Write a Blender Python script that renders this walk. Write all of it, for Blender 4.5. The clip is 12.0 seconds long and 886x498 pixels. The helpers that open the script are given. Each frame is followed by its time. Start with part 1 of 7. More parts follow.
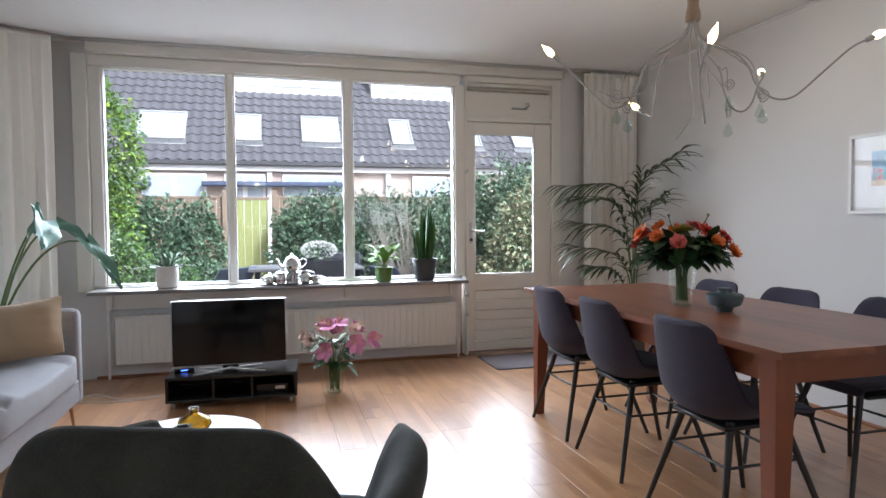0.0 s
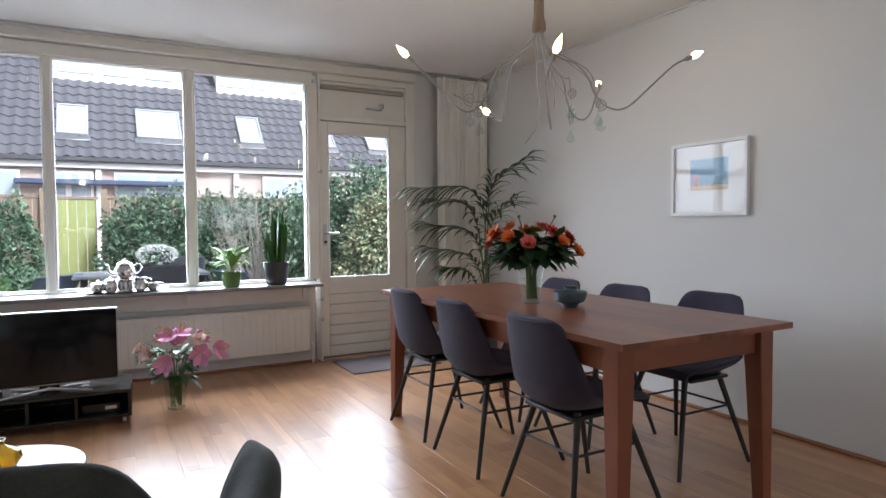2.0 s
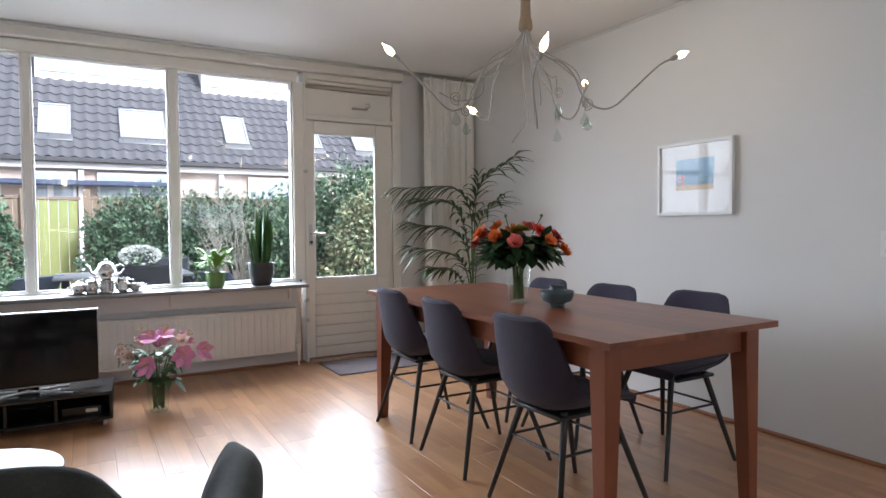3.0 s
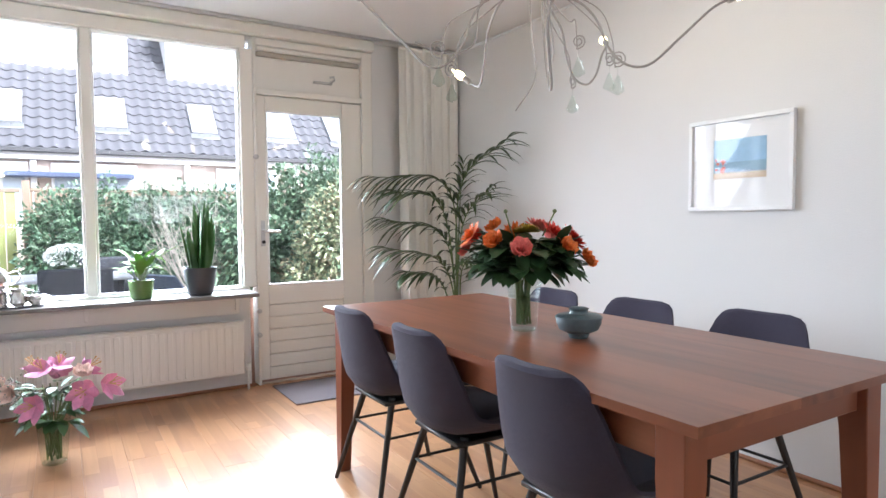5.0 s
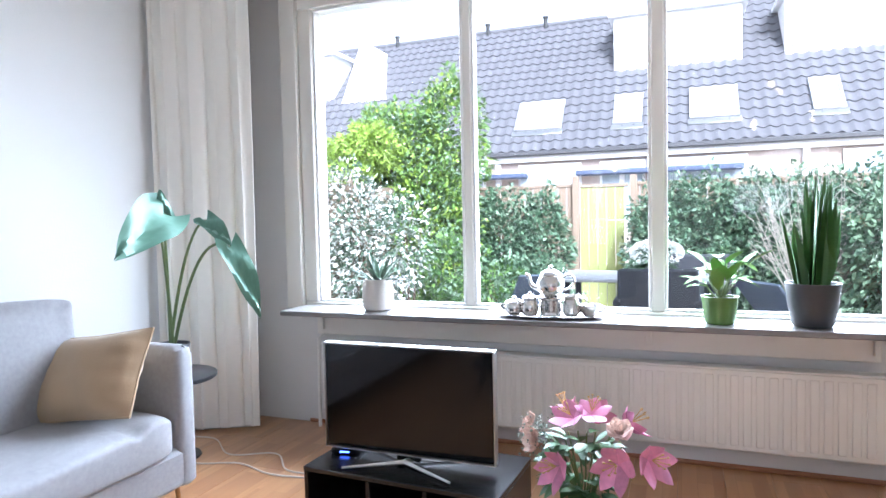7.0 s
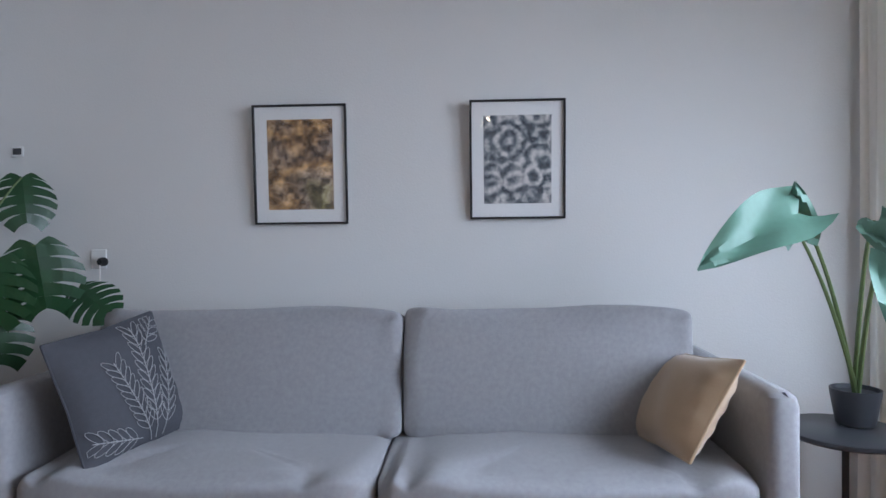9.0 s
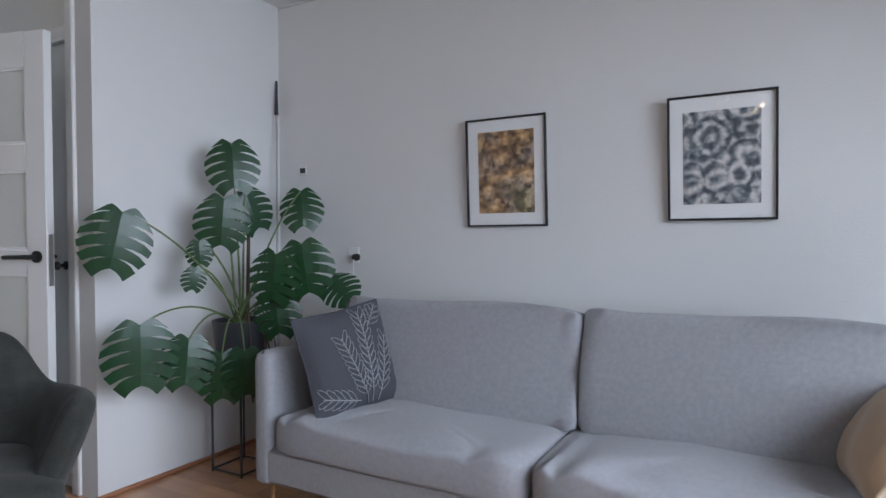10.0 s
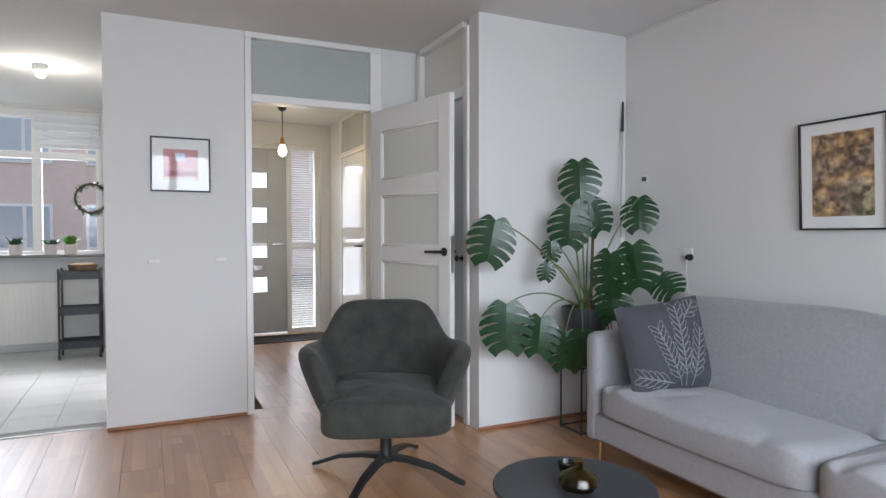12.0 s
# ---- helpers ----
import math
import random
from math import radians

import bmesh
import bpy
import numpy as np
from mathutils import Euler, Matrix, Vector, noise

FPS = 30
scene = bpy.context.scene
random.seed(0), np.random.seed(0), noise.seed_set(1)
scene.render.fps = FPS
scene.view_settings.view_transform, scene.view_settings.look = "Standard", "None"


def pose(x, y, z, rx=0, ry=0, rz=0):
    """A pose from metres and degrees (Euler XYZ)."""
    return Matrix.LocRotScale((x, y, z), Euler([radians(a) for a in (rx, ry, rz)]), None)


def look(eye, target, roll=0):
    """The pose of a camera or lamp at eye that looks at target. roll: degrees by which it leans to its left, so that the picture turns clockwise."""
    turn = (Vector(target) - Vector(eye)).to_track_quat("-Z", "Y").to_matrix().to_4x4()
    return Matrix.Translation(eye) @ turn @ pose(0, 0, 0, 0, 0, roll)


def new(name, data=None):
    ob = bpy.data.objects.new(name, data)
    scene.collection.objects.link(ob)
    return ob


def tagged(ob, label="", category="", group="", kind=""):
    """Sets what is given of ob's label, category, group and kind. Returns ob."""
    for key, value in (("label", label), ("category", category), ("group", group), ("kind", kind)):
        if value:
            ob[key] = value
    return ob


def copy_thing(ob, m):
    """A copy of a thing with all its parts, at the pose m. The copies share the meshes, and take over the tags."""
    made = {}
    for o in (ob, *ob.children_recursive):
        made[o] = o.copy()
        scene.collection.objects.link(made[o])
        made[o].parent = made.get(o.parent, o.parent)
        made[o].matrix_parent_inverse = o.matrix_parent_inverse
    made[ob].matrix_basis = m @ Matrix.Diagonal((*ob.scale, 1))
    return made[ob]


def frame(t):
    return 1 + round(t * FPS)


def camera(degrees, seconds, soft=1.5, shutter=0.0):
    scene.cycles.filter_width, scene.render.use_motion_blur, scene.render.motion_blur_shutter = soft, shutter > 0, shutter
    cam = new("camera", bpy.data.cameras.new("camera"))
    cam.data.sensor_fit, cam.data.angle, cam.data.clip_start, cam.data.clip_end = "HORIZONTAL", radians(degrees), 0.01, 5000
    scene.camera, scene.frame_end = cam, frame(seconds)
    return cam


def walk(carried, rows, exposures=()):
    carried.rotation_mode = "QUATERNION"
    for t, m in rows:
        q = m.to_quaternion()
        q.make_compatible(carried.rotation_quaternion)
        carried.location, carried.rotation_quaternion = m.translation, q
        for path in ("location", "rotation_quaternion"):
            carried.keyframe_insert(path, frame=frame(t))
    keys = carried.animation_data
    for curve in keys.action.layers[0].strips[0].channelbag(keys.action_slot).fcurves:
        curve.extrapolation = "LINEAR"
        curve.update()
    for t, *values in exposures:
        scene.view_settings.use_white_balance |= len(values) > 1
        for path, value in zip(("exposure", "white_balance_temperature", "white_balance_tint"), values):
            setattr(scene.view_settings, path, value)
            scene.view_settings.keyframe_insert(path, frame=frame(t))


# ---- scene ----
cam = camera(70.9, 12.0)
PATH = [
    (0, (-3.228, -5.168, 1.164), (-2.7, -3.241, 1.078), -0.4),
    (0.5, (-3.227, -5.144, 1.202), (-2.474, -3.294, 1.101), -0.3),
    (1, (-3.22, -5.133, 1.19), (-2.363, -3.329, 1.094), -0.2),
    (1.5, (-3.217, -5.121, 1.174), (-2.296, -3.347, 1.086), -0.3),
    (2, (-3.213, -5.113, 1.157), (-2.255, -3.359, 1.076), -0.4),
    (2.5, (-3.214, -5.117, 1.164), (-2.234, -3.375, 1.081), -0.3),
    (3, (-3.2, -5.097, 1.147), (-2.206, -3.363, 1.07), -0.4),
    (5, (-2.78, -4.381, 1.166), (-1.731, -2.681, 1.068), -0.4),
    (5.5, (-2.651, -4.054, 1.187), (-1.625, -2.34, 1.086), -0.4),
    (6, (-2.578, -3.683, 1.182), (-1.839, -1.827, 1.082), -0.8),
    (6.5, (-2.548, -3.368, 1.159), (-2.508, -1.371, 1.06), -0.7),
    (7, (-2.516, -3.044, 1.15), (-3.229, -1.178, 1.056), -1.2),
    (7.5, (-2.493, -2.755, 1.126), (-3.801, -1.245, 1.045), -1.4),
    (7.7, (-2.473, -2.633, 1.114), (-4.004, -1.347, 1.044), -1.6),
    (9.3, (-2.523, -1.912, 1.136), (-4.484, -2.302, 1.1), -0.4),
    (9.5, (-2.512, -1.821, 1.14), (-4.426, -2.401, 1.102), -0.4),
    (10, (-2.473, -1.59, 1.151), (-4.209, -2.582, 1.112), -0.3),
    (10.5, (-2.441, -1.388, 1.16), (-3.97, -2.677, 1.115), -0.2),
    (11, (-2.426, -1.196, 1.169), (-3.679, -2.754, 1.125), -0.2),
    (11.5, (-2.336, -1.061, 1.176), (-3.403, -2.753, 1.131), -0.1),
    (12, (-2.284, -0.984, 1.183), (-3.141, -2.791, 1.135), -0.1),
]
EXPOSURES = [(0, 1.02, 5730, 11), (1.0, 0.80, 5730, 11), (2.5, 1.0, 5730, 11), (3.0, 1.07, 5730, 11), (5.0, 1.88, 5700, 11), (5.5, 2.0, 5650, 11), (6.5, 2.08, 5450, 11), (7.5, 1.42, 5350, 12), (9.5, 0.68, 5500, 13), (12, 0.98, 5920, 12)]
walk(cam, [(t, look(eye, target, roll)) for t, eye, target, roll in PATH], EXPOSURES)

# ---- light ----
world = bpy.data.worlds.new("sky")
scene.world = world
world.use_nodes = True
wn = world.node_tree.nodes
sky = wn.new("ShaderNodeTexSky")
sky.sky_type, sky.sun_disc = "NISHITA", False
sky.sun_elevation, sky.sun_rotation = radians(38), radians(150)
sky.air_density, sky.dust_density, sky.ozone_density = 1.0, 4.0, 0.6
SKY_STRENGTH = 0.15
wn["Background"].inputs["Strength"].default_value = SKY_STRENGTH
veil = wn.new("ShaderNodeHueSaturation")
veil.inputs["Saturation"].default_value, veil.inputs["Value"].default_value = 0.3, 1.0
world.node_tree.links.new(sky.outputs[0], veil.inputs["Color"])
world.node_tree.links.new(veil.outputs[0], wn["Background"].inputs[0])
sun = new("sun", bpy.data.lights.new("sun", "SUN"))
sun.data.energy, sun.data.angle, sun.data.color = 2.2, radians(12), (1, 0.97, 0.93)
sun.matrix_world = look((0, 0, 0), (-0.5 * math.cos(radians(38)), 0.866 * math.cos(radians(38)), -math.sin(radians(38))))
# daylight through the garden window, the garden door and the street windows
def window_light(name, x, y, z, w, h, power, north, strips=3):
    """Skylight that falls in through an opening, in strips that lean with the sky and stay outside the pane."""
    for k in range(strips):
        lamp = new(name, bpy.data.lights.new(name, "AREA"))
        lamp.data.shape, lamp.data.size, lamp.data.size_y, lamp.data.spread = "RECTANGLE", w, h / strips, radians(140)
        lamp.data.energy, lamp.data.color = power / strips, (0.93, 0.97, 1.0)
        zk = z + h * ((k + 0.5) / strips - 0.5)
        lamp.matrix_world = look((x, y, zk), (x, y - 1 if north else y + 1, zk - 0.68))
window_light("window_daylight", -3.05, 0.27, 1.52, 2.75, 1.6, 62, True)
window_light("door_daylight", -1.245, 0.27, 1.3, 0.56, 1.2, 10, True, 2)
window_light("kitchen_daylight", -0.95, -8.72, 1.7, 1.4, 1.3, 9, False, 2)
window_light("hall_daylight", -3.7, -8.72, 1.2, 0.7, 1.8, 6, False, 2)

# ---- materials ----
def nodes_of(m):
    m.use_nodes = True
    t = m.node_tree
    return t, t.nodes, t.links, t.nodes["Principled BSDF"]

def mat(name, color, rough=0.5, metal=0.0, vary=0.12, scale=8.0, bump=0.0, bump_scale=60.0, spec=0.5, coat=0.0, sheen=0.0, stretch=(1, 1, 1), each=0.0, trans=0.0, emit=None):
    """Principled paint, cloth or leaf: blotches at one scale, grain at another, and fine relief."""
    m = bpy.data.materials.new(name)
    t, n, l, b = nodes_of(m)
    b.inputs["Roughness"].default_value, b.inputs["Metallic"].default_value = rough, metal
    b.inputs["Specular IOR Level"].default_value = spec
    b.inputs["Coat Weight"].default_value, b.inputs["Sheen Weight"].default_value = coat, sheen
    if trans:
        b.inputs["Transmission Weight"].default_value = trans
    co = n.new("ShaderNodeTexCoord")
    mp = n.new("ShaderNodeMapping")
    mp.inputs["Scale"].default_value = stretch
    l.new(co.outputs["Object"], mp.inputs[0])
    n1, n2 = n.new("ShaderNodeTexNoise"), n.new("ShaderNodeTexNoise")
    n1.inputs["Scale"].default_value, n1.inputs["Detail"].default_value = scale, 3
    n2.inputs["Scale"].default_value, n2.inputs["Detail"].default_value = bump_scale, 4
    l.new(mp.outputs[0], n1.inputs["Vector"]), l.new(mp.outputs[0], n2.inputs["Vector"])
    mix = n.new("ShaderNodeMix")
    mix.data_type = "RGBA"
    c = Vector(color)
    mix.inputs["A"].default_value = (*(c * (1 - vary)), 1)
    mix.inputs["B"].default_value = (*[min(1, v * (1 + vary)) for v in c], 1)
    add = n.new("ShaderNodeMath")
    add.operation = "MULTIPLY_ADD"
    add.inputs[1].default_value, add.inputs[2].default_value = 0.35, 0.0
    l.new(n2.outputs["Fac"], add.inputs[0])
    add2 = n.new("ShaderNodeMath")
    add2.operation = "MULTIPLY_ADD"
    add2.inputs[1].default_value = 0.65
    l.new(n1.outputs["Fac"], add2.inputs[0]), l.new(add.outputs[0], add2.inputs[2])
    last = add2.outputs[0]
    if each:
        info = n.new("ShaderNodeNewGeometry")
        a3 = n.new("ShaderNodeMath")
        a3.operation = "MULTIPLY_ADD"
        a3.inputs[1].default_value = each
        l.new(info.outputs["Random Per Island"], a3.inputs[0]), l.new(last, a3.inputs[2])
        a4 = n.new("ShaderNodeMath")
        a4.operation = "SUBTRACT"
        a4.inputs[1].default_value = each / 2
        l.new(a3.outputs[0], a4.inputs[0])
        last = a4.outputs[0]
    l.new(last, mix.inputs["Factor"]), l.new(mix.outputs["Result"], b.inputs["Base Color"])
    if bump:
        bp = n.new("ShaderNodeBump")
        bp.inputs["Strength"].default_value, bp.inputs["Distance"].default_value = bump, 0.01
        l.new(n2.outputs["Fac"], bp.inputs["Height"]), l.new(bp.outputs[0], b.inputs["Normal"])
    if emit:
        b.inputs["Emission Color"].default_value, b.inputs["Emission Strength"].default_value = (*emit[0], 1), emit[1]
    return m

def wood(name, dark, light, rough, axis, each=True, strip=0.0, coat=0.0, grain=14.0):
    """Wood with grain drawn out along one axis; each board differs; strip: width of the strips laid within a board."""
    m = bpy.data.materials.new(name)
    t, n, l, b = nodes_of(m)
    b.inputs["Roughness"].default_value, b.inputs["Coat Weight"].default_value = rough, coat
    b.inputs["Coat Roughness"].default_value = 0.31
    co, info, mp = n.new("ShaderNodeTexCoord"), n.new("ShaderNodeObjectInfo"), n.new("ShaderNodeMapping")
    mp.inputs["Scale"].default_value = [0.08 if i == axis else 1 for i in range(3)]
    off = n.new("ShaderNodeVectorMath")
    off.operation = "MULTIPLY_ADD"
    off.inputs[1].default_value = (37, 53, 11)
    l.new(info.outputs["Random"], off.inputs[0]), l.new(co.outputs["Object"], off.inputs[2])
    l.new(off.outputs[0], mp.inputs[0])
    w, g = n.new("ShaderNodeTexNoise"), n.new("ShaderNodeTexNoise")
    w.inputs["Scale"].default_value, w.inputs["Detail"].default_value, w.inputs["Distortion"].default_value = grain, 6, 0.6
    g.inputs["Scale"].default_value, g.inputs["Detail"].default_value = 2.2, 2
    l.new(mp.outputs[0], w.inputs["Vector"]), l.new(off.outputs[0], g.inputs["Vector"])
    ramp = n.new("ShaderNodeValToRGB")
    ramp.color_ramp.elements[0].color, ramp.color_ramp.elements[1].color = (*dark, 1), (*light, 1)
    ramp.color_ramp.elements[0].position, ramp.color_ramp.elements[1].position = 0.25, 0.8
    s = n.new("ShaderNodeMath")
    s.operation = "MULTIPLY_ADD"
    s.inputs[1].default_value = 0.55
    l.new(w.outputs["Fac"], s.inputs[0])
    s2 = n.new("ShaderNodeMath")
    s2.operation = "MULTIPLY_ADD"
    s2.inputs[1].default_value = 0.25
    l.new(g.outputs["Fac"], s2.inputs[0]), l.new(s2.outputs[0], s.inputs[2])
    s3 = n.new("ShaderNodeMath")
    s3.operation = "MULTIPLY"
    s3.inputs[1].default_value = 0.32 if strip else 0.14
    if strip:
        br = n.new("ShaderNodeTexBrick")
        br.inputs["Scale"].default_value = 1.0
        br.inputs["Color1"].default_value, br.inputs["Color2"].default_value, br.inputs["Mortar"].default_value = (0, 0, 0, 1), (1, 1, 1, 1), (0.2, 0.2, 0.2, 1)
        br.inputs["Mortar Size"].default_value = 0.0012
        br.inputs["Brick Width"].default_value, br.inputs["Row Height"].default_value = strip * 6.5, strip
        turn = n.new("ShaderNodeMapping")
        turn.inputs["Rotation"].default_value = (0, 0, radians(90) if axis == 1 else 0)
        l.new(off.outputs[0], turn.inputs[0]), l.new(turn.outputs[0], br.inputs["Vector"])
        l.new(br.outputs["Color"], s3.inputs[0])
    else:
        l.new(info.outputs["Random"], s3.inputs[0])
    l.new(s3.outputs[0], s2.inputs[2])
    l.new(s.outputs[0], ramp.inputs[0]), l.new(ramp.outputs[0], b.inputs["Base Color"])
    bp = n.new("ShaderNodeBump")
    bp.inputs["Strength"].default_value, bp.inputs["Distance"].default_value = 0.06, 0.004
    l.new(w.outputs["Fac"], bp.inputs["Height"]), l.new(bp.outputs[0], b.inputs["Normal"])
    return m

def glass(name, color=(1, 1, 1), rough=0.0, ior=1.45):
    m = bpy.data.materials.new(name)
    t, n, l, b = nodes_of(m)
    b.inputs["Base Color"].default_value = (*color, 1)
    b.inputs["Roughness"].default_value, b.inputs["IOR"].default_value, b.inputs["Transmission Weight"].default_value = rough, ior, 1
    return m

def window_glass(name, tint=(1, 1, 1), base=0.02):
    """Clear pane: see-through, with a mirror share that grows at a grazing angle."""
    m = bpy.data.materials.new(name)
    t, n, l, b = nodes_of(m)
    n.remove(b)
    tr, gl, mx, fr = n.new("ShaderNodeBsdfTransparent"), n.new("ShaderNodeBsdfGlossy"), n.new("ShaderNodeMixShader"), n.new("ShaderNodeLayerWeight")
    tr.inputs[0].default_value = (*tint, 1)
    gl.inputs["Roughness"].default_value = 0.01
    pw, ma = n.new("ShaderNodeMath"), n.new("ShaderNodeMath")
    pw.operation, pw.inputs[1].default_value = "POWER", 4.0
    ma.operation, ma.inputs[1].default_value, ma.inputs[2].default_value = "MULTIPLY_ADD", 0.5, base
    l.new(fr.outputs["Facing"], pw.inputs[0]), l.new(pw.outputs[0], ma.inputs[0])
    l.new(ma.outputs[0], mx.inputs[0]), l.new(tr.outputs[0], mx.inputs[1]), l.new(gl.outputs[0], mx.inputs[2])
    l.new(mx.outputs[0], n["Material Output"].inputs[0])
    return m

def lit(name, color, strength):
    m = bpy.data.materials.new(name)
    t, n, l, b = nodes_of(m)
    b.inputs["Base Color"].default_value = (*color, 1)
    b.inputs["Emission Color"].default_value, b.inputs["Emission Strength"].default_value = (*color, 1), strength
    return m

M_WALL = mat("wall_plaster", (0.71, 0.705, 0.69), 0.85, vary=0.03, scale=1.3, bump=0.12, bump_scale=140)
M_CEIL = mat("ceiling_plaster", (0.72, 0.72, 0.71), 0.9, vary=0.02, scale=1.0, bump=0.1, bump_scale=90)
M_PAINT = mat("cream_paint", (0.78, 0.76, 0.70), 0.35, vary=0.04, scale=3, bump=0.03, bump_scale=40)
M_WHITE = mat("white_paint", (0.82, 0.81, 0.78), 0.3, vary=0.03, scale=3, bump=0.02, bump_scale=40)
M_DOORW = mat("door_white", (0.80, 0.80, 0.78), 0.18, vary=0.02, scale=2)
M_RAD = mat("radiator_enamel", (0.80, 0.79, 0.75), 0.3, vary=0.02, scale=4)
M_SILL = mat("sill_stone", (0.20, 0.19, 0.18), 0.3, vary=0.25, scale=40, bump=0.05, bump_scale=120)
M_FLOOR = wood("floor_laminate", (0.31, 0.135, 0.055), (0.57, 0.315, 0.15), 0.30, 1, strip=0.063, coat=0.65)
M_UNDER = mat("floor_underlay", (0.10, 0.06, 0.035), 0.8)
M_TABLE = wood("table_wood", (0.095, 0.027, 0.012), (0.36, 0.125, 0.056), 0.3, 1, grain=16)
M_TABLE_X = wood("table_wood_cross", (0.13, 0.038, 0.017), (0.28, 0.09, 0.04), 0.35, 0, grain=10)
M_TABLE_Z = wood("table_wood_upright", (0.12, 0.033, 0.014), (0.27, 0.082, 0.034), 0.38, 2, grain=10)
M_SKIRT = mat("skirting_wood", (0.33, 0.15, 0.08), 0.5, vary=0.2, scale=10)
M_CHAIR = mat("chair_fabric", (0.050, 0.045, 0.066), 0.95, vary=0.22, scale=160, bump=0.35, bump_scale=420, spec=0.12, sheen=0.12)
M_LEG = wood("black_stained_wood", (0.010, 0.008, 0.007), (0.035, 0.026, 0.022), 0.45, 2)
M_BLACK = mat("black_metal", (0.018, 0.018, 0.019), 0.4, vary=0.2, scale=20)
M_PLASTIC = mat("black_plastic", (0.012, 0.012, 0.013), 0.25, vary=0.15, scale=10)
M_SCREEN = mat("tv_screen", (0.006, 0.006, 0.007), 0.08, vary=0.05, spec=0.4)
M_SILVER = mat("silver_plate", (0.62, 0.61, 0.59), 0.2, 1.0, vary=0.06, scale=12, bump=0.02)
M_CHROME = mat("chrome", (0.75, 0.75, 0.75), 0.15, 1.0, vary=0.05)
M_STEEL = mat("brushed_steel", (0.55, 0.55, 0.54), 0.32, 1.0, vary=0.08, scale=30)
M_SOFA = mat("sofa_weave", (0.335, 0.335, 0.35), 0.95, vary=0.24, scale=60, bump=0.4, bump_scale=380, spec=0.15, sheen=0.25)
M_VELVET = mat("green_grey_velvet", (0.044, 0.046, 0.040), 0.85, vary=0.95, scale=11, bump=0.15, bump_scale=200, spec=0.12, sheen=0.10)
M_BEIGE = mat("beige_velvet", (0.46, 0.33, 0.20), 0.8, vary=0.12, scale=12, bump=0.1, bump_scale=200, sheen=0.4)
M_PILLOW = mat("charcoal_cotton", (0.062, 0.064, 0.075), 0.9, vary=0.2, scale=60, bump=0.2, bump_scale=300)
M_EMBROID = mat("pale_embroidery", (0.33, 0.33, 0.34), 0.8, vary=0.1)
M_GOLD = mat("brass_leg", (0.45, 0.28, 0.14), 0.3, 1.0, vary=0.1)
M_TABLETOP = mat("anthracite_tabletop", (0.040, 0.042, 0.047), 0.33, vary=0.12, scale=30)
M_AMBER = glass("amber_glass", (0.50, 0.34, 0.05), 0.02)
M_PANE = window_glass("window_pane")
M_FROST = mat("frosted_pane", (0.68, 0.70, 0.66), 0.22, vary=0.05, scale=3)
M_TRANSOM = mat("transom_glass", (0.42, 0.45, 0.43), 0.25, vary=0.05, scale=2)
M_ARTGLASS = window_glass("picture_glass", base=0.025)
M_CLEAR = window_glass("clear_glass", (0.90, 0.94, 0.92))
M_WATER = window_glass("vase_water", (0.90, 0.94, 0.86))
M_CURTAIN = mat("cream_curtain", (0.87, 0.85, 0.79), 0.9, vary=0.04, scale=30, bump=0.15, bump_scale=300)
M_LEAF = mat("leaf_green", (0.045, 0.105, 0.030), 0.42, vary=0.35, scale=18, bump=0.08, each=0.5)
M_MONST = mat("monstera_leaf", (0.015, 0.055, 0.019), 0.33, vary=0.3, scale=14, bump=0.1, bump_scale=30, each=0.4)
M_PALM = mat("palm_leaf", (0.052, 0.082, 0.028), 0.45, vary=0.35, scale=20, each=0.6)
M_SNAKE = mat("snake_plant_leaf", (0.055, 0.14, 0.035), 0.4, vary=0.4, scale=22, stretch=(1, 1, 2.5), each=0.4)
M_BRIGHT = mat("bright_leaf", (0.13, 0.27, 0.05), 0.55, spec=0.3, vary=0.3, scale=20, each=0.5)
M_ALOC = mat("blue_green_leaf", (0.14, 0.28, 0.21), 0.48, vary=0.25, scale=10, each=0.3)
M_STEM = mat("stem_green", (0.12, 0.17, 0.06), 0.5, vary=0.25, scale=30)
M_BARK = mat("bark_brown", (0.11, 0.075, 0.045), 0.85, vary=0.35, scale=30, bump=0.5, bump_scale=60)
M_SOIL = mat("potting_soil", (0.03, 0.022, 0.016), 0.95, vary=0.4, scale=80, bump=0.6, bump_scale=120)
M_POT_DARK = mat("anthracite_pot", (0.045, 0.048, 0.055), 0.4, vary=0.12, scale=10)
M_POT_GREEN = mat("green_glazed_pot", (0.10, 0.20, 0.05), 0.25, vary=0.12, scale=10)
M_POT_WHITE = mat("white_ceramic", (0.66, 0.62, 0.58), 0.45, vary=0.05, scale=10, bump=0.05)
M_TERRACOTTA = mat("rattan_brown", (0.16, 0.10, 0.06), 0.8, vary=0.3, scale=60, bump=0.6, bump_scale=160)
M_BOWL = mat("blue_grey_stoneware", (0.075, 0.105, 0.115), 0.45, vary=0.25, scale=30, bump=0.1)
M_ORANGE = mat("orange_petal", (0.80, 0.20, 0.035), 0.6, vary=0.2, scale=40, each=0.7)
M_RED = mat("red_petal", (0.72, 0.055, 0.03), 0.55, vary=0.2, scale=40, each=0.6)
M_CORAL = mat("coral_petal", (0.80, 0.20, 0.17), 0.6, vary=0.2, scale=40, each=0.5)
M_YELLOW = mat("mustard_bloom", (0.36, 0.27, 0.04), 0.8, vary=0.3, scale=60, each=0.6)
M_PINK = mat("pink_petal", (0.70, 0.30, 0.50), 0.6, vary=0.35, scale=30, each=0.6)
M_BLUSH = mat("blush_petal", (0.84, 0.64, 0.56), 0.6, vary=0.1, scale=40, each=0.3)
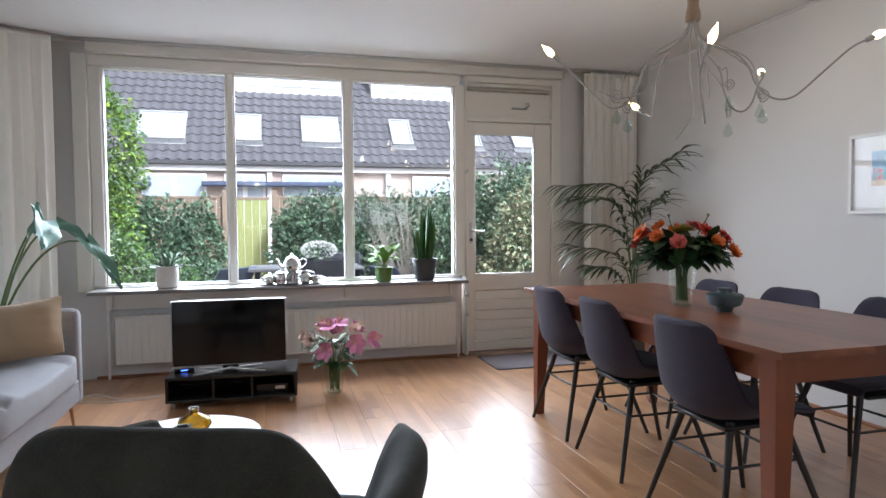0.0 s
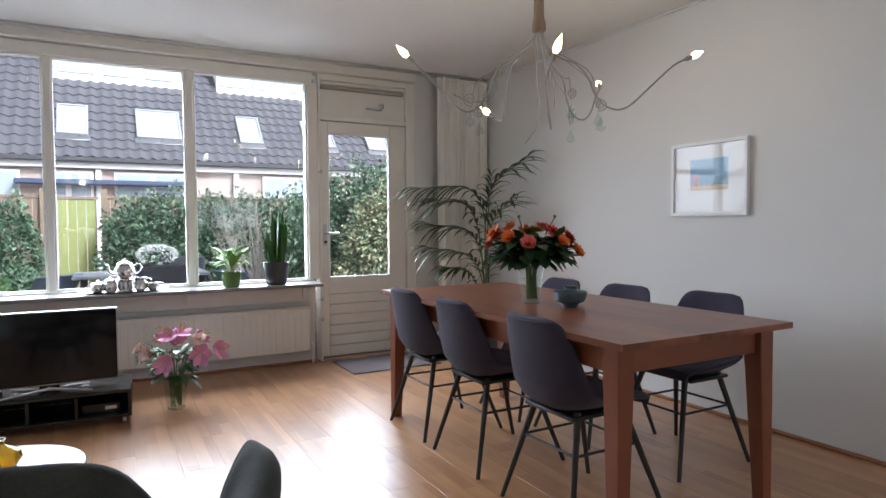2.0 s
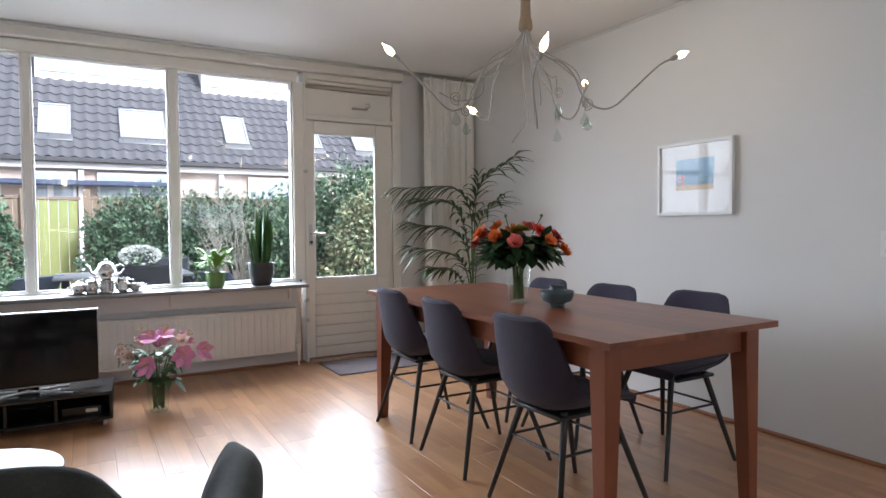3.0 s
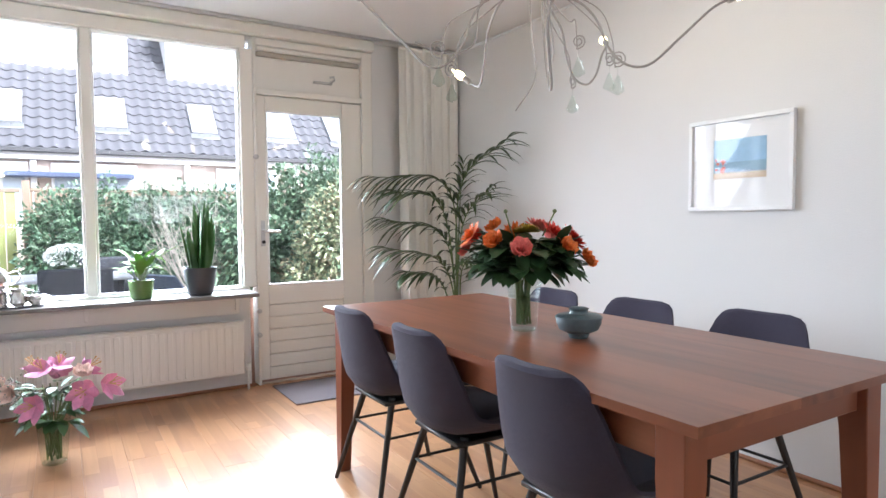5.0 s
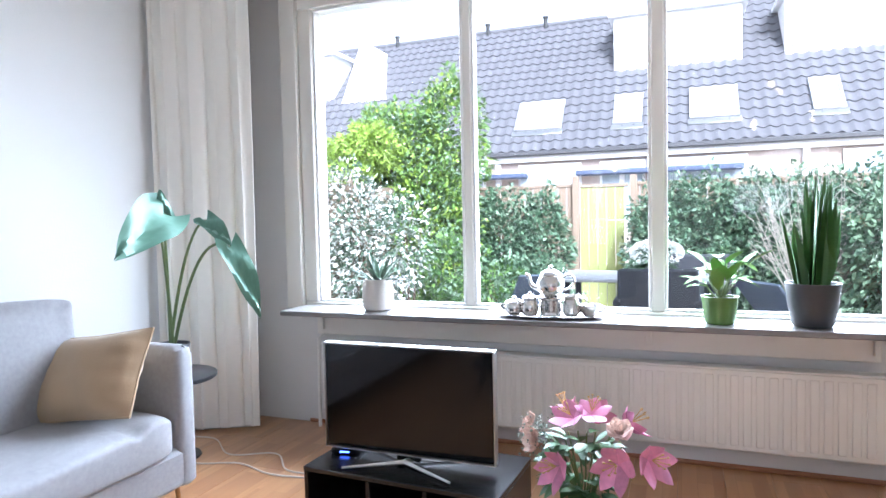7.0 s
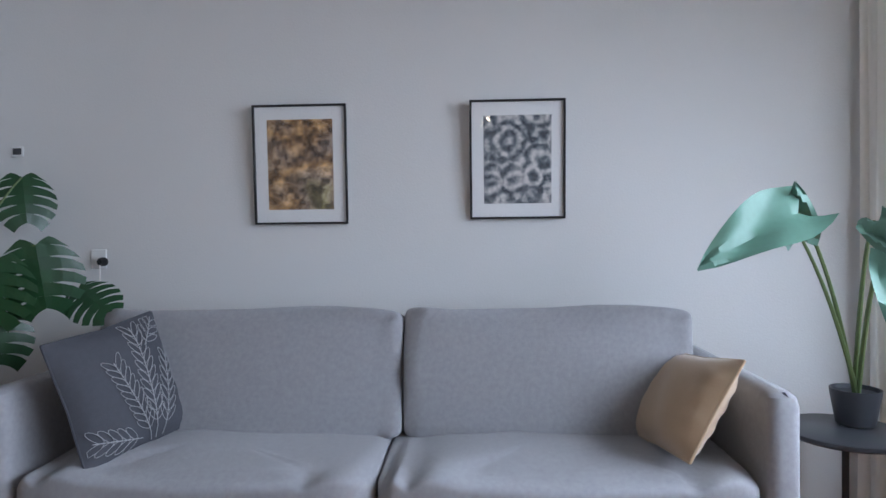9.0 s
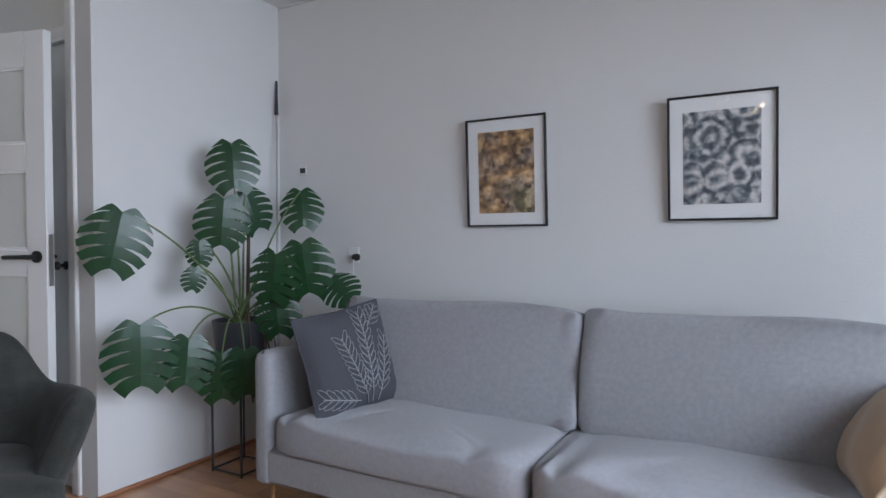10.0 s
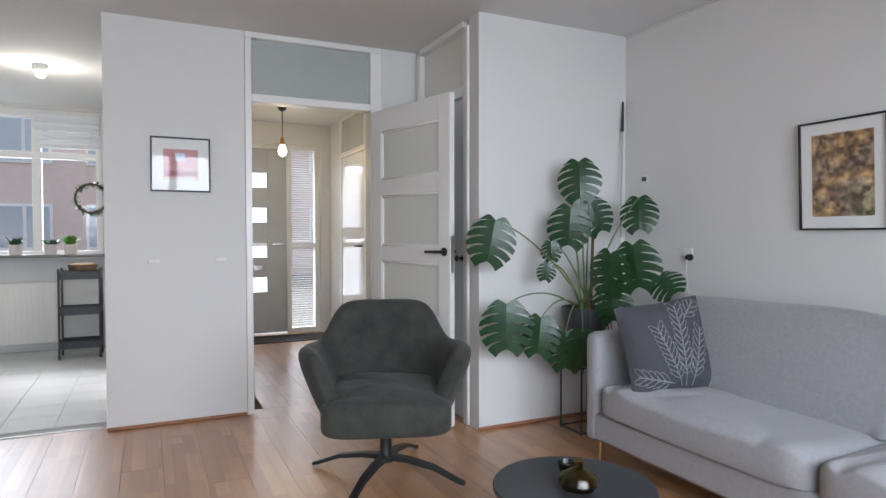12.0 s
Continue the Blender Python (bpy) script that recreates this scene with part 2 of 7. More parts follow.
M_BLOOM_W = mat("white_bloom", (0.82, 0.84, 0.80), 0.7, vary=0.1, scale=40, each=0.3)
M_PAPER = mat("passepartout", (0.80, 0.80, 0.79), 0.8, vary=0.02)
M_MAT = mat("grey_doormat", (0.20, 0.17, 0.18), 0.95, vary=0.25, scale=90, bump=0.5, bump_scale=300)
M_DARKMAT = mat("dark_hall_mat", (0.05, 0.04, 0.045), 0.95, vary=0.3, scale=90, bump=0.5, bump_scale=300)
M_CABLE = mat("white_cable", (0.70, 0.66, 0.62), 0.5, vary=0.05)
M_LAMP = mat("lamp_grey_cord", (0.36, 0.345, 0.32), 0.55, 0.2, vary=0.2, scale=90, bump=0.2, bump_scale=300)
M_ROPE = mat("rope_wrap", (0.32, 0.24, 0.17), 0.9, vary=0.3, scale=90, bump=0.6, bump_scale=200)
M_BULB = lit("lit_bulb", (1.0, 0.74, 0.34), 5)
M_BULB_HALL = lit("lit_filament_bulb", (1.0, 0.72, 0.30), 14)
M_BULB_KITCHEN = lit("lit_kitchen_spot", (1.0, 0.90, 0.75), 12)
M_PLATE = mat("switch_white", (0.78, 0.78, 0.76), 0.35, vary=0.02)
M_KTILE = mat("kitchen_tile", (0.66, 0.66, 0.64), 0.2, vary=0.04, scale=6)
M_GROUT = mat("tile_grout", (0.42, 0.41, 0.39), 0.9, vary=0.1, scale=40)
M_BLIND = mat("blind_slat", (0.80, 0.82, 0.83), 0.5, vary=0.03)

# ---- shape helpers ----
class Shape:
    """Collects points and faces of one mesh."""
    def __init__(self):
        self.v, self.f, self.m = [], [], []

    def put(self, verts, faces, m=None, slot=0):
        k = len(self.v)
        self.v += [tuple(m @ Vector(p)) for p in verts] if m is not None else [tuple(p) for p in verts]
        self.f += [tuple(i + k for i in f) for f in faces]
        self.m += [slot] * len(faces)
        return self

    def box(self, x0, x1, y0, y1, z0, z1, c=0.003, m=None, slot=0):
        """A box with chamfered edges."""
        c = min(c, (x1 - x0) / 2.2, (y1 - y0) / 2.2, (z1 - z0) / 2.2)
        lo, hi = (x0, y0, z0), (x1, y1, z1)
        verts, idx = [], {}
        for sx in (0, 1):
            for sy in (0, 1):
                for sz in (0, 1):
                    s = (sx, sy, sz)
                    for a in range(3):
                        p = [(hi[i] - c if s[i] else lo[i] + c) if i != a else (hi[i] if s[i] else lo[i]) for i in range(3)]
                        idx[(s, a)] = len(verts)
                        verts.append(p)
        faces = []
        for a in range(3):
            u, w = (a + 1) % 3, (a + 2) % 3
            for e in (0, 1):
                ring = []
                for bu, bw in ((0, 0), (1, 0), (1, 1), (0, 1)):
                    s = [0, 0, 0]
                    s[a], s[u], s[w] = e, bu, bw
                    ring.append(idx[(tuple(s), a)])
                faces.append(ring if e else ring[::-1])
            for bu in (0, 1):
                for bw in (0, 1):
                    s0, s1 = [0, 0, 0], [0, 0, 0]
                    s0[u], s0[w], s1[u], s1[w], s1[a] = bu, bw, bu, bw, 1
                    q = [idx[(tuple(s0), u)], idx[(tuple(s1), u)], idx[(tuple(s1), w)], idx[(tuple(s0), w)]]
                    faces.append(q if bu != bw else q[::-1])
        for s in {k[0] for k in idx}:
            q = [idx[(s, 0)], idx[(s, 1)], idx[(s, 2)]]
            faces.append(q if sum(s) % 2 else q[::-1])
        return self.put(verts, faces, m, slot)

    def loft(self, rings, close=True, caps=True, m=None, slot=0):
        """Skin through rings of equal length."""
        n, verts, faces = len(rings[0]), [p for r in rings for p in r], []
        for i in range(len(rings) - 1):
            for j in range(n if close else n - 1):
                k = (j + 1) % n
                faces.append((i * n + j, i * n + k, (i + 1) * n + k, (i + 1) * n + j))
        if caps and close:
            faces.append(tuple(range(n))[::-1])
            faces.append(tuple((len(rings) - 1) * n + j for j in range(n)))
        return self.put(verts, faces, m, slot)

    def lathe(self, profile, n=24, m=None, slot=0, caps=True):
        """profile: (radius, height) from the foot up."""
        rings = [[(r * math.cos(2 * math.pi * j / n), r * math.sin(2 * math.pi * j / n), z) for j in range(n)] for r, z in profile]
        return self.loft(rings, True, caps, m, slot)

    def tube(self, pts, r0, r1=None, n=8, m=None, slot=0, square=False):
        """A round bar along points, tapering from r0 to r1."""
        r1 = r0 if r1 is None else r1
        pts = [Vector(p) for p in pts]
        rings, up = [], None
        for i, p in enumerate(pts):
            d = (pts[min(i + 1, len(pts) - 1)] - pts[max(i - 1, 0)]).normalized()
            if up is None:
                up = Vector((0, 0, 1)) if abs(d.z) < 0.9 else Vector((1, 0, 0))
            a = d.cross(up).normalized()
            up = a.cross(d).normalized()
            r = r0 + (r1 - r0) * i / max(1, len(pts) - 1)
            ph = math.pi / n if square else 0
            rings.append([p + a * r * math.cos(2 * math.pi * j / n + ph) + up * r * math.sin(2 * math.pi * j / n + ph) for j in range(n)])
        return self.loft(rings, True, True, m, slot)

    def ball(self, x, y, z, rx, ry=None, rz=None, n=14, k=8, slot=0, m=None, power=1.0):
        """An ellipsoid; power under 1 squares it off."""
        ry, rz = ry or rx, rz or rx
        sg = lambda v: math.copysign(abs(v) ** power, v)
        rings = []
        for i in range(k + 1):
            a = -math.pi / 2 + math.pi * i / k
            ca, sa = max(1e-3, math.cos(a)) ** power, sg(math.sin(a))
            rings.append([(x + rx * ca * sg(math.cos(2 * math.pi * j / n)), y + ry * ca * sg(math.sin(2 * math.pi * j / n)), z + rz * sa) for j in range(n)])
        return self.loft(rings, True, True, m, slot)

    def leaf(self, base, tip, width, bend=0.0, fold=0.15, n=5, side=None, shape=1.0, slot=0):
        """A blade from base to tip: widest near the middle, creased along its rib, bending down."""
        base, tip = Vector(base), Vector(tip)
        d = tip - base
        ln = d.length
        d.normalize()
        s = Vector(side) if side else d.cross(Vector((0, 0, 1)))
        if s.length < 1e-3:
            s = Vector((1, 0, 0))
        s.normalize()
        up = s.cross(d).normalized()
        verts, faces = [], []
        for i in range(n + 1):
            u = i / n
            w = width / 2 * (math.sin(math.pi * min(1, (u * 0.97 + 0.03)) ** shape) ** 0.75 if i < n else 0.02)
            p = base + d * ln * u + Vector((0, 0, -1)) * bend * ln * u * u
            verts += [p - s * w + up * w * fold, p, p + s * w + up * w * fold]
        for i in range(n):
            a = i * 3
            faces += [(a, a + 1, a + 4, a + 3), (a + 1, a + 2, a + 5, a + 4)]
        return self.put(verts, faces, None, slot)


def arc(p0, p1, sag, n=8, way=(0, 0, -1)):
    """Points from p0 to p1 that bow out by sag."""
    p0, p1, way = Vector(p0), Vector(p1), Vector(way)
    return [p0.lerp(p1, i / n) + way * sag * 4 * (i / n) * (1 - i / n) for i in range(n + 1)]


def spline(pts, n=6):
    """A smooth line through the points."""
    P = [Vector(p) for p in pts]
    P = [P[0] * 2 - P[1]] + P + [P[-1] * 2 - P[-2]]
    out = []
    for i in range(1, len(P) - 2):
        a, b, c, d = P[i - 1:i + 3]
        for k in range(n):
            t = k / n
            out.append(0.5 * ((2 * b) + (c - a) * t + (2 * a - 5 * b + 4 * c - d) * t * t + (3 * b - 3 * c + d - a) * t ** 3))
    return out + [P[-2]]


def mesh_of(name, s, mats, smooth=True):
    me = bpy.data.meshes.new(name)
    me.from_pydata(s.v, [], s.f)
    for m in mats if isinstance(mats, (list, tuple)) else [mats]:
        me.materials.append(m)
    if len(me.materials) > 1:
        me.polygons.foreach_set("material_index", s.m)
    if smooth:
        me.polygons.foreach_set("use_smooth", [True] * len(me.polygons))
        me.set_sharp_from_angle(angle=radians(38))
    me.validate()
    return me


def part(name, s, material, parent=None, label="", smooth=True):
    """Links a shape as one mesh object under a thing or a part."""
    ob = new(name, mesh_of(name, s, material, smooth))
    if parent is not None:
        ob.parent = parent
    return tagged(ob, label)


def thing(name, label, category, at=None, group="", kind=""):
    """The empty at the base of a thing, that holds its parts."""
    ob = new(name)
    ob.empty_display_size = 0.1
    ob.matrix_basis = at if at is not None else Matrix()
    return tagged(ob, label, category, group, kind)


def setting(name, s, material, label, category, smooth=True):
    return tagged(part(name, s, material, None, "", smooth), label, category, "", "structure")


rnd = random.Random(7)
R = lambda a, b: rnd.uniform(a, b)

# ---- the house ----
CEIL = 2.5
W, E_, S_, FRONT = -5.19, 0.0, -5.2, -8.45
s = Shape().box(W - 0.2, E_ + 0.2, FRONT - 0.15, 0.12, -0.25, -0.014, 0)
floor = setting("floor", s, M_UNDER, "warm honey-coloured wood-strip floor with a satin sheen", "floor")
s = Shape().box(W - 0.2, E_ + 0.2, FRONT - 0.2, 0.2, CEIL, CEIL + 0.25, 0)
setting("ceiling", s, M_CEIL, "plain white plastered ceiling", "ceiling")
s = Shape().box(W - 0.2, W, S_, 0.2, 0, CEIL, 0)
setting("wall_west", s, M_WALL, "smooth off-white plastered wall behind the sofa", "wall")
s = Shape().box(E_, E_ + 0.2, FRONT - 0.2, 0.2, 0, CEIL, 0)
setting("wall_east", s, M_WALL, "smooth off-white plastered wall beside the dining table", "wall")
s = Shape()
s.box(W, -4.52, 0.0, 0.2, 0, CEIL, 0).box(-0.715, E_, 0.0, 0.2, 0, CEIL, 0)
s.box(-4.52, -1.66, 0.0, 0.2, 0, 0.655, 0).box(-4.52, -0.715, 0.0, 0.2, 2.42, CEIL, 0)
setting("wall_north", s, M_WALL, "off-white wall around the garden window and door", "wall")
s = Shape()
s.box(W, -4.19, -4.37, -4.25, 0, CEIL, 0)
s.box(-4.19, -4.07, -4.37, -4.25, 0, CEIL, 0)
s.box(-4.19, -4.07, -5.32, -5.17, 0, CEIL, 0)
s.box(-4.07, -3.80, -5.32, S_, 0, CEIL, 0)
s.box(-2.86, -2.05, -5.32, S_, 0, CEIL, 0)
s.box(-0.3, E_, -5.32, S_, 0, CEIL, 0)
setting("wall_south", s, M_WALL, "off-white walls between room, hall and kitchen", "wall")
s = Shape()
s.box(-2.17, -2.05, FRONT, -5.32, 0, CEIL, 0).box(-2.86, -2.74, FRONT, -5.32, 0, CEIL, 0)
s.box(-4.42, -4.30, FRONT, -5.32, 0, CEIL, 0)
s.box(-5.19, -4.42, -5.44, -5.32, 0, CEIL, 0)
setting("wall_hall", s, M_WALL, "cream plastered walls of the hall and the kitchen", "wall")
s = Shape()
s.box(-4.42, -4.18, FRONT - 0.2, FRONT, 0, CEIL, 0).box(-4.18, -3.08, FRONT - 0.2, FRONT, 2.25, CEIL, 0)
s.box(-3.08, -1.86, FRONT - 0.2, FRONT, 0, CEIL, 0).box(-1.86, -0.1, FRONT - 0.2, FRONT, 0, 0.93, 0)
s.box(-1.86, -0.1, FRONT - 0.2, FRONT, 2.46, CEIL, 0).box(-0.1, E_, FRONT - 0.2, FRONT, 0, CEIL, 0)
setting("wall_front", s, M_WALL, "cream wall of the street side", "wall")

# garden window with three panes
win = thing("window_1", "wide cream-painted wooden window with three tall panes", "window", kind="structure")
Z0, Z1 = 0.70, 2.335
PANES = [(-4.435, -3.555), (-3.508, -2.642), (-2.584, -1.704)]
s = Shape()
s.box(-4.52, -1.66, -0.02, 0.12, Z1, 2.42, 0.006)
s.box(-4.52, -1.66, -0.02, 0.12, 0.655, Z0, 0.006)
part("window_frame", s, M_PAINT, win)
part("casing", Shape().box(-4.625, -4.521, -0.045, -0.001, 0.66, 2.42, 0.006), M_PAINT, win)
for a, b in ((-4.52, -4.435), (-1.704, -1.615)):
    part("jamb", Shape().box(a, b, -0.02, 0.12, Z0, Z1, 0.006), M_PAINT, win)
for a, b in ((-3.555, -3.508), (-2.642, -2.584)):
    part("mullion", Shape().box(a, b, -0.006, 0.10, Z0, Z1, 0.006), M_PAINT, win)
for a, b in PANES:
    bead = Shape()
    bead.box(a, b, 0.0, 0.03, Z0, Z0 + 0.014, 0.003).box(a, b, 0.0, 0.03, Z1 - 0.014, Z1, 0.003)
    bead.box(a, a + 0.014, 0.0, 0.03, Z0 + 0.014, Z1 - 0.014, 0.003).box(b - 0.014, b, 0.0, 0.03, Z0 + 0.014, Z1 - 0.014, 0.003)
    part("glazing_bead", bead, M_WHITE, win)
    p = part("pane", Shape().box(a, b, 0.034, 0.040, Z0, Z1, 0), M_PANE, win)
    p.visible_shadow = False
sill = Shape().box(-4.50, -1.672, -0.295, -0.021, 0.660, 0.686, 0.004)
setting("window_sill", sill, M_SILL, "long dark stone window sill under the garden window", "window sill")
s = Shape().box(-4.44, -1.74, -0.03, -0.003, 0.52, 0.655, 0.004)
setting("sill_panel", s, M_PAINT, "cream board under the window sill", "trim")
for bx in (-4.40, -2.655, -1.76):
    b = Shape().box(bx - 0.012, bx + 0.012, -0.26, -0.03, 0.646, 0.659, 0.002).box(bx - 0.012, bx + 0.012, -0.055, -0.031, 0.55, 0.645, 0.002)
    tagged(part("sill_bracket", b, M_PAINT), "small cream metal bracket carrying the sill", "bracket", "sill brackets")

# garden door
door = thing("door_1", "cream-painted garden door with a tall pane and a boarded lower half", "door", kind="structure")
s = Shape()
s.box(-1.613, -1.592, -0.02, 0.10, 0, 2.42, 0.004).box(-0.80, -0.715, -0.02, 0.12, 0, 2.42, 0.006)
s.box(-1.592, -0.80, -0.02, 0.12, 2.035, 2.075, 0.004).box(-1.592, -0.80, -0.02, 0.12, 2.37, 2.42, 0.004)
part("door_frame", s, M_PAINT, door)
s = Shape()
s.box(-1.590, -1.528, 0.0, 0.05, 0.03, 2.03, 0.004).box(-0.96, -0.803, 0.0, 0.05, 0.03, 2.03, 0.004)
s.box(-1.528, -0.96, 0.0, 0.05, 1.932, 2.03, 0.004).box(-1.528, -0.96, 0.0, 0.05, 0.565, 0.70, 0.004).box(-1.528, -0.96, 0.0, 0.05, 0.03, 0.115, 0.004)
leafp = part("leaf", s, M_PAINT, door)
for i in range(5):
    z = 0.118 + i * 0.0895
    part("board", Shape().box(-1.526, -0.962, 0.010, 0.036, z, z + 0.0865, 0.006), M_PAINT, door)
p = part("pane", Shape().box(-1.528, -0.96, 0.022, 0.028, 0.70, 1.932, 0), M_PANE, door)
p.visible_shadow = False
b = Shape()
for a in ((-1.528, -0.96, 0.70, 0.712), (-1.528, -0.96, 1.92, 1.932), (-1.528, -1.516, 0.712, 1.92), (-0.972, -0.96, 0.712, 1.92)):
    b.box(a[0], a[1], -0.004, 0.02, a[2], a[3], 0.003)
part("glazing_bead", b, M_WHITE, door)
part("transom_panel", Shape().box(-1.592, -0.80, 0.02, 0.05, 2.075, 2.30, 0.003), M_PAINT, door)
part("vent_slot", Shape().box(-1.58, -0.81, 0.0, 0.05, 2.302, 2.335, 0.006), mat("vent_grey", (0.42, 0.39, 0.33), 0.5), door, "grey ventilation strip")
part("vent_rail", Shape().box(-1.585, -0.805, -0.012, 0.05, 2.337, 2.366, 0.006), M_PAINT, door)
op = Shape().box(-1.17, -1.03, -0.012, 0.018, 2.155, 2.170, 0.003).tube([(-1.05, -0.01, 2.165), (-1.02, -0.03, 2.185), (-1.03, -0.04, 2.205), (-1.06, -0.03, 2.20)], 0.008)
part("fanlight_opener", op, M_STEEL, door, "dull metal fanlight opener")
h = Shape().box(-1.575, -1.545, -0.006, -0.001, 0.98, 1.16, 0.002)
plate = part("lock_plate", h, M_STEEL, door)
part("handle", Shape().tube([(-1.56, -0.004, 1.085), (-1.56, -0.05, 1.085), (-1.54, -0.055, 1.085), (-1.45, -0.055, 1.082)], 0.009), M_STEEL, plate, "dull steel lever handle")
part("cylinder", Shape().lathe([(0.012, 0), (0.012, 0.02)], 12, pose(-1.56, -0.004, 1.01, 90)), M_BLACK, plate)
for z in (1.60, 0.53, 0.36):
    part("bolt", Shape().lathe([(0.017, 0), (0.017, 0.022), (0.010, 0.027)], 12, pose(-1.606, -0.021, z, 90)), M_STEEL, door, "small round security bolt")

# curtain track and cornice
s = Shape().box(-4.60, E_ - 0.03, -0.165, -0.135, CEIL - 0.022, CEIL - 0.001, 0.003)
s.tube([(-4.598, -0.15, CEIL - 0.013), (-4.70, -0.21, CEIL - 0.013), (-5.17, -0.46, CEIL - 0.013)], 0.011, n=8)
setting("curtain_track", s, M_STEEL, "thin grey curtain track along the ceiling", "curtain track")
s = Shape().box(-4.52, -0.715, -0.075, -0.001, 2.425, CEIL - 0.001, 0.006)
setting("pelmet", s, M_PAINT, "cream board above the garden window", "trim")
s = Shape().box(E_ - 0.016, E_ - 0.001, -5.19, -0.17, CEIL - 0.014, CEIL - 0.001, 0.002)
s.box(W + 0.001, W + 0.016, -4.24, -0.17, CEIL - 0.014, CEIL - 0.001, 0.002)
setting("ceiling_bead", s, M_CEIL, "narrow plaster bead where wall meets ceiling", "trim")

def skirt(x0, x1, y0, y1):
    setting("baseboard", Shape().box(x0, x1, y0, y1, 0.0, 0.022, 0.006), M_SKIRT, "thin reddish wooden edging along the wall", "baseboard")
skirt(E_ - 0.016, E_ - 0.001, -5.19, -0.02)
skirt(W + 0.001, W + 0.016, -4.23, -0.02)
skirt(W + 0.016, -4.06, -4.249, -4.236)
skirt(-2.86, -2.05, -5.199, -5.186)
skirt(-4.52, -1.63, -0.015, -0.002)

# long panel radiator under the sill
rad = thing("radiator", "long low cream panel radiator with upright flutes under the window sill", "radiator")
s = Shape().box(-4.37, -1.73, -0.105, -0.045, 0.115, 0.475, 0.008)
part("panel", s, M_RAD, rad)
for i in range(52):
    x = -4.335 + i * 0.0505
    if x < -1.76:
        part("flute", Shape().box(x, x + 0.034, -0.1105, -0.104, 0.14, 0.45, 0.003), M_RAD, rad)
part("top_grille", Shape().box(-4.375, -1.725, -0.112, -0.04, 0.474, 0.483, 0.003), M_RAD, rad)
part("pipe", Shape().tube([(-1.70, -0.07, 0.0), (-1.70, -0.07, 0.15), (-1.735, -0.07, 0.17)], 0.008), M_RAD, rad)
part("valve", Shape().lathe([(0.018, 0), (0.02, 0.02), (0.016, 0.05)], 12, pose(-1.70, -0.07, 0.13)), M_RAD, rad)
part("pipe", Shape().tube([(-4.40, -0.03, 0.52), (-4.42, -0.05, 0.5), (-4.42, -0.06, 0.0)], 0.010), M_RAD, rad)
for x in (-4.1, -3.1, -2.1):
    part("wall_bracket", Shape().box(x, x + 0.03, -0.046, -0.002, 0.2, 0.4, 0.002), M_RAD, rad)

# curtains
def curtain(x0, x1, name_label, folds, y=-0.15, deep=0.034, slant=0.0):
    s, n = Shape(), folds * 18
    rings = []
    for k in range(9):
        z = 0.03 + (CEIL - 0.055) * k / 8
        amp = deep * (1.0 - 0.25 * k / 8)
        row = []
        for i in range(n + 1):
            u = i / n
            ph = folds * 2 * math.pi * u
            row.append((x0 + (x1 - x0) * u + 0.012 * math.sin(ph * 2 + k * 0.2), y - slant * (1 - u) + amp * math.sin(ph + 0.35 * math.sin(k * 0.5 + u * 5)) * (0.75 + 0.35 * math.sin(u * 17)), z))
        rings.append(row + [(p[0], p[1] + 0.004, p[2]) for p in reversed(row)])
    s.loft(rings)
    c = thing("curtain", name_label, "curtain", group="garden window curtains")
    part("cloth", s, M_CURTAIN, c)
    t = Shape().tube([(x0, y - slant, CEIL - 0.04), (x1, y, CEIL - 0.04)], 0.014, n=6)
    part("heading_tape", t, M_CURTAIN, c)
curtain(-5.16, -4.70, "cream full-length curtain drawn to the side, by the sofa", 4, -0.23, 0.020, 0.24)
curtain(-0.545, -0.03, "cream full-length curtain drawn to the side, behind the palm", 7)

# hall doorway with fanlight
fr = thing("door_2", "white glazed inner door standing open into the room", "door", kind="structure")
s = Shape()
s.box(-2.905, -2.862, -5.30, -5.19, 0, 2.46, 0.004).box(-3.80, -3.715, -5.30, -5.19, 0, 2.46, 0.004)
s.box(-3.715, -2.905, -5.30, -5.19, 2.05, 2.10, 0.004).box(-3.80, -2.862, -5.30, -5.19, 2.46, 2.499, 0.004)
part("door_frame", s, M_WHITE, fr)
part("fanlight_pane", Shape().box(-3.715, -2.905, -5.25, -5.24, 2.10, 2.46, 0), M_TRANSOM, fr, "grey frosted fanlight")
hinge, free = Vector((-3.735, -5.165, 0)), Vector((-3.945, -4.355, 0))
ang = math.degrees(math.atan2(free.y - hinge.y, free.x - hinge.x))
leaf = thing("leaf", "", "")
leaf.parent = fr
leaf.matrix_basis = pose(hinge.x, hinge.y, 0, 0, 0, ang)
wd = (free - hinge).length
s = Shape().box(0, 0.105, -0.02, 0.02, 0.012, 2.035, 0.003).box(wd - 0.105, wd, -0.02, 0.02, 0.012, 2.035, 0.003)
for a, b in ((1.885, 2.035), (1.444, 1.558), (1.0, 1.105), (0.012, 0.66)):
    s.box(0.105, wd - 0.105, -0.02, 0.02, a, b, 0.003)
part("stile_and_rail", s, M_DOORW, leaf)
for a, b in ((1.558, 1.885), (1.105, 1.444), (0.66, 1.0)):
    part("pane", Shape().box(0.105, wd - 0.105, -0.004, 0.004, a, b, 0), M_FROST, leaf)
    g = Shape().box(0.105, wd - 0.105, -0.016, 0.016, a, a + 0.012, 0.003).box(0.105, wd - 0.105, -0.016, 0.016, b - 0.012, b, 0.003)
    g.box(0.105, 0.117, -0.016, 0.016, a + 0.012, b - 0.012, 0.003).box(wd - 0.117, wd - 0.105, -0.016, 0.016, a + 0.012, b - 0.012, 0.003)
    part("bead", g, M_DOORW, leaf)
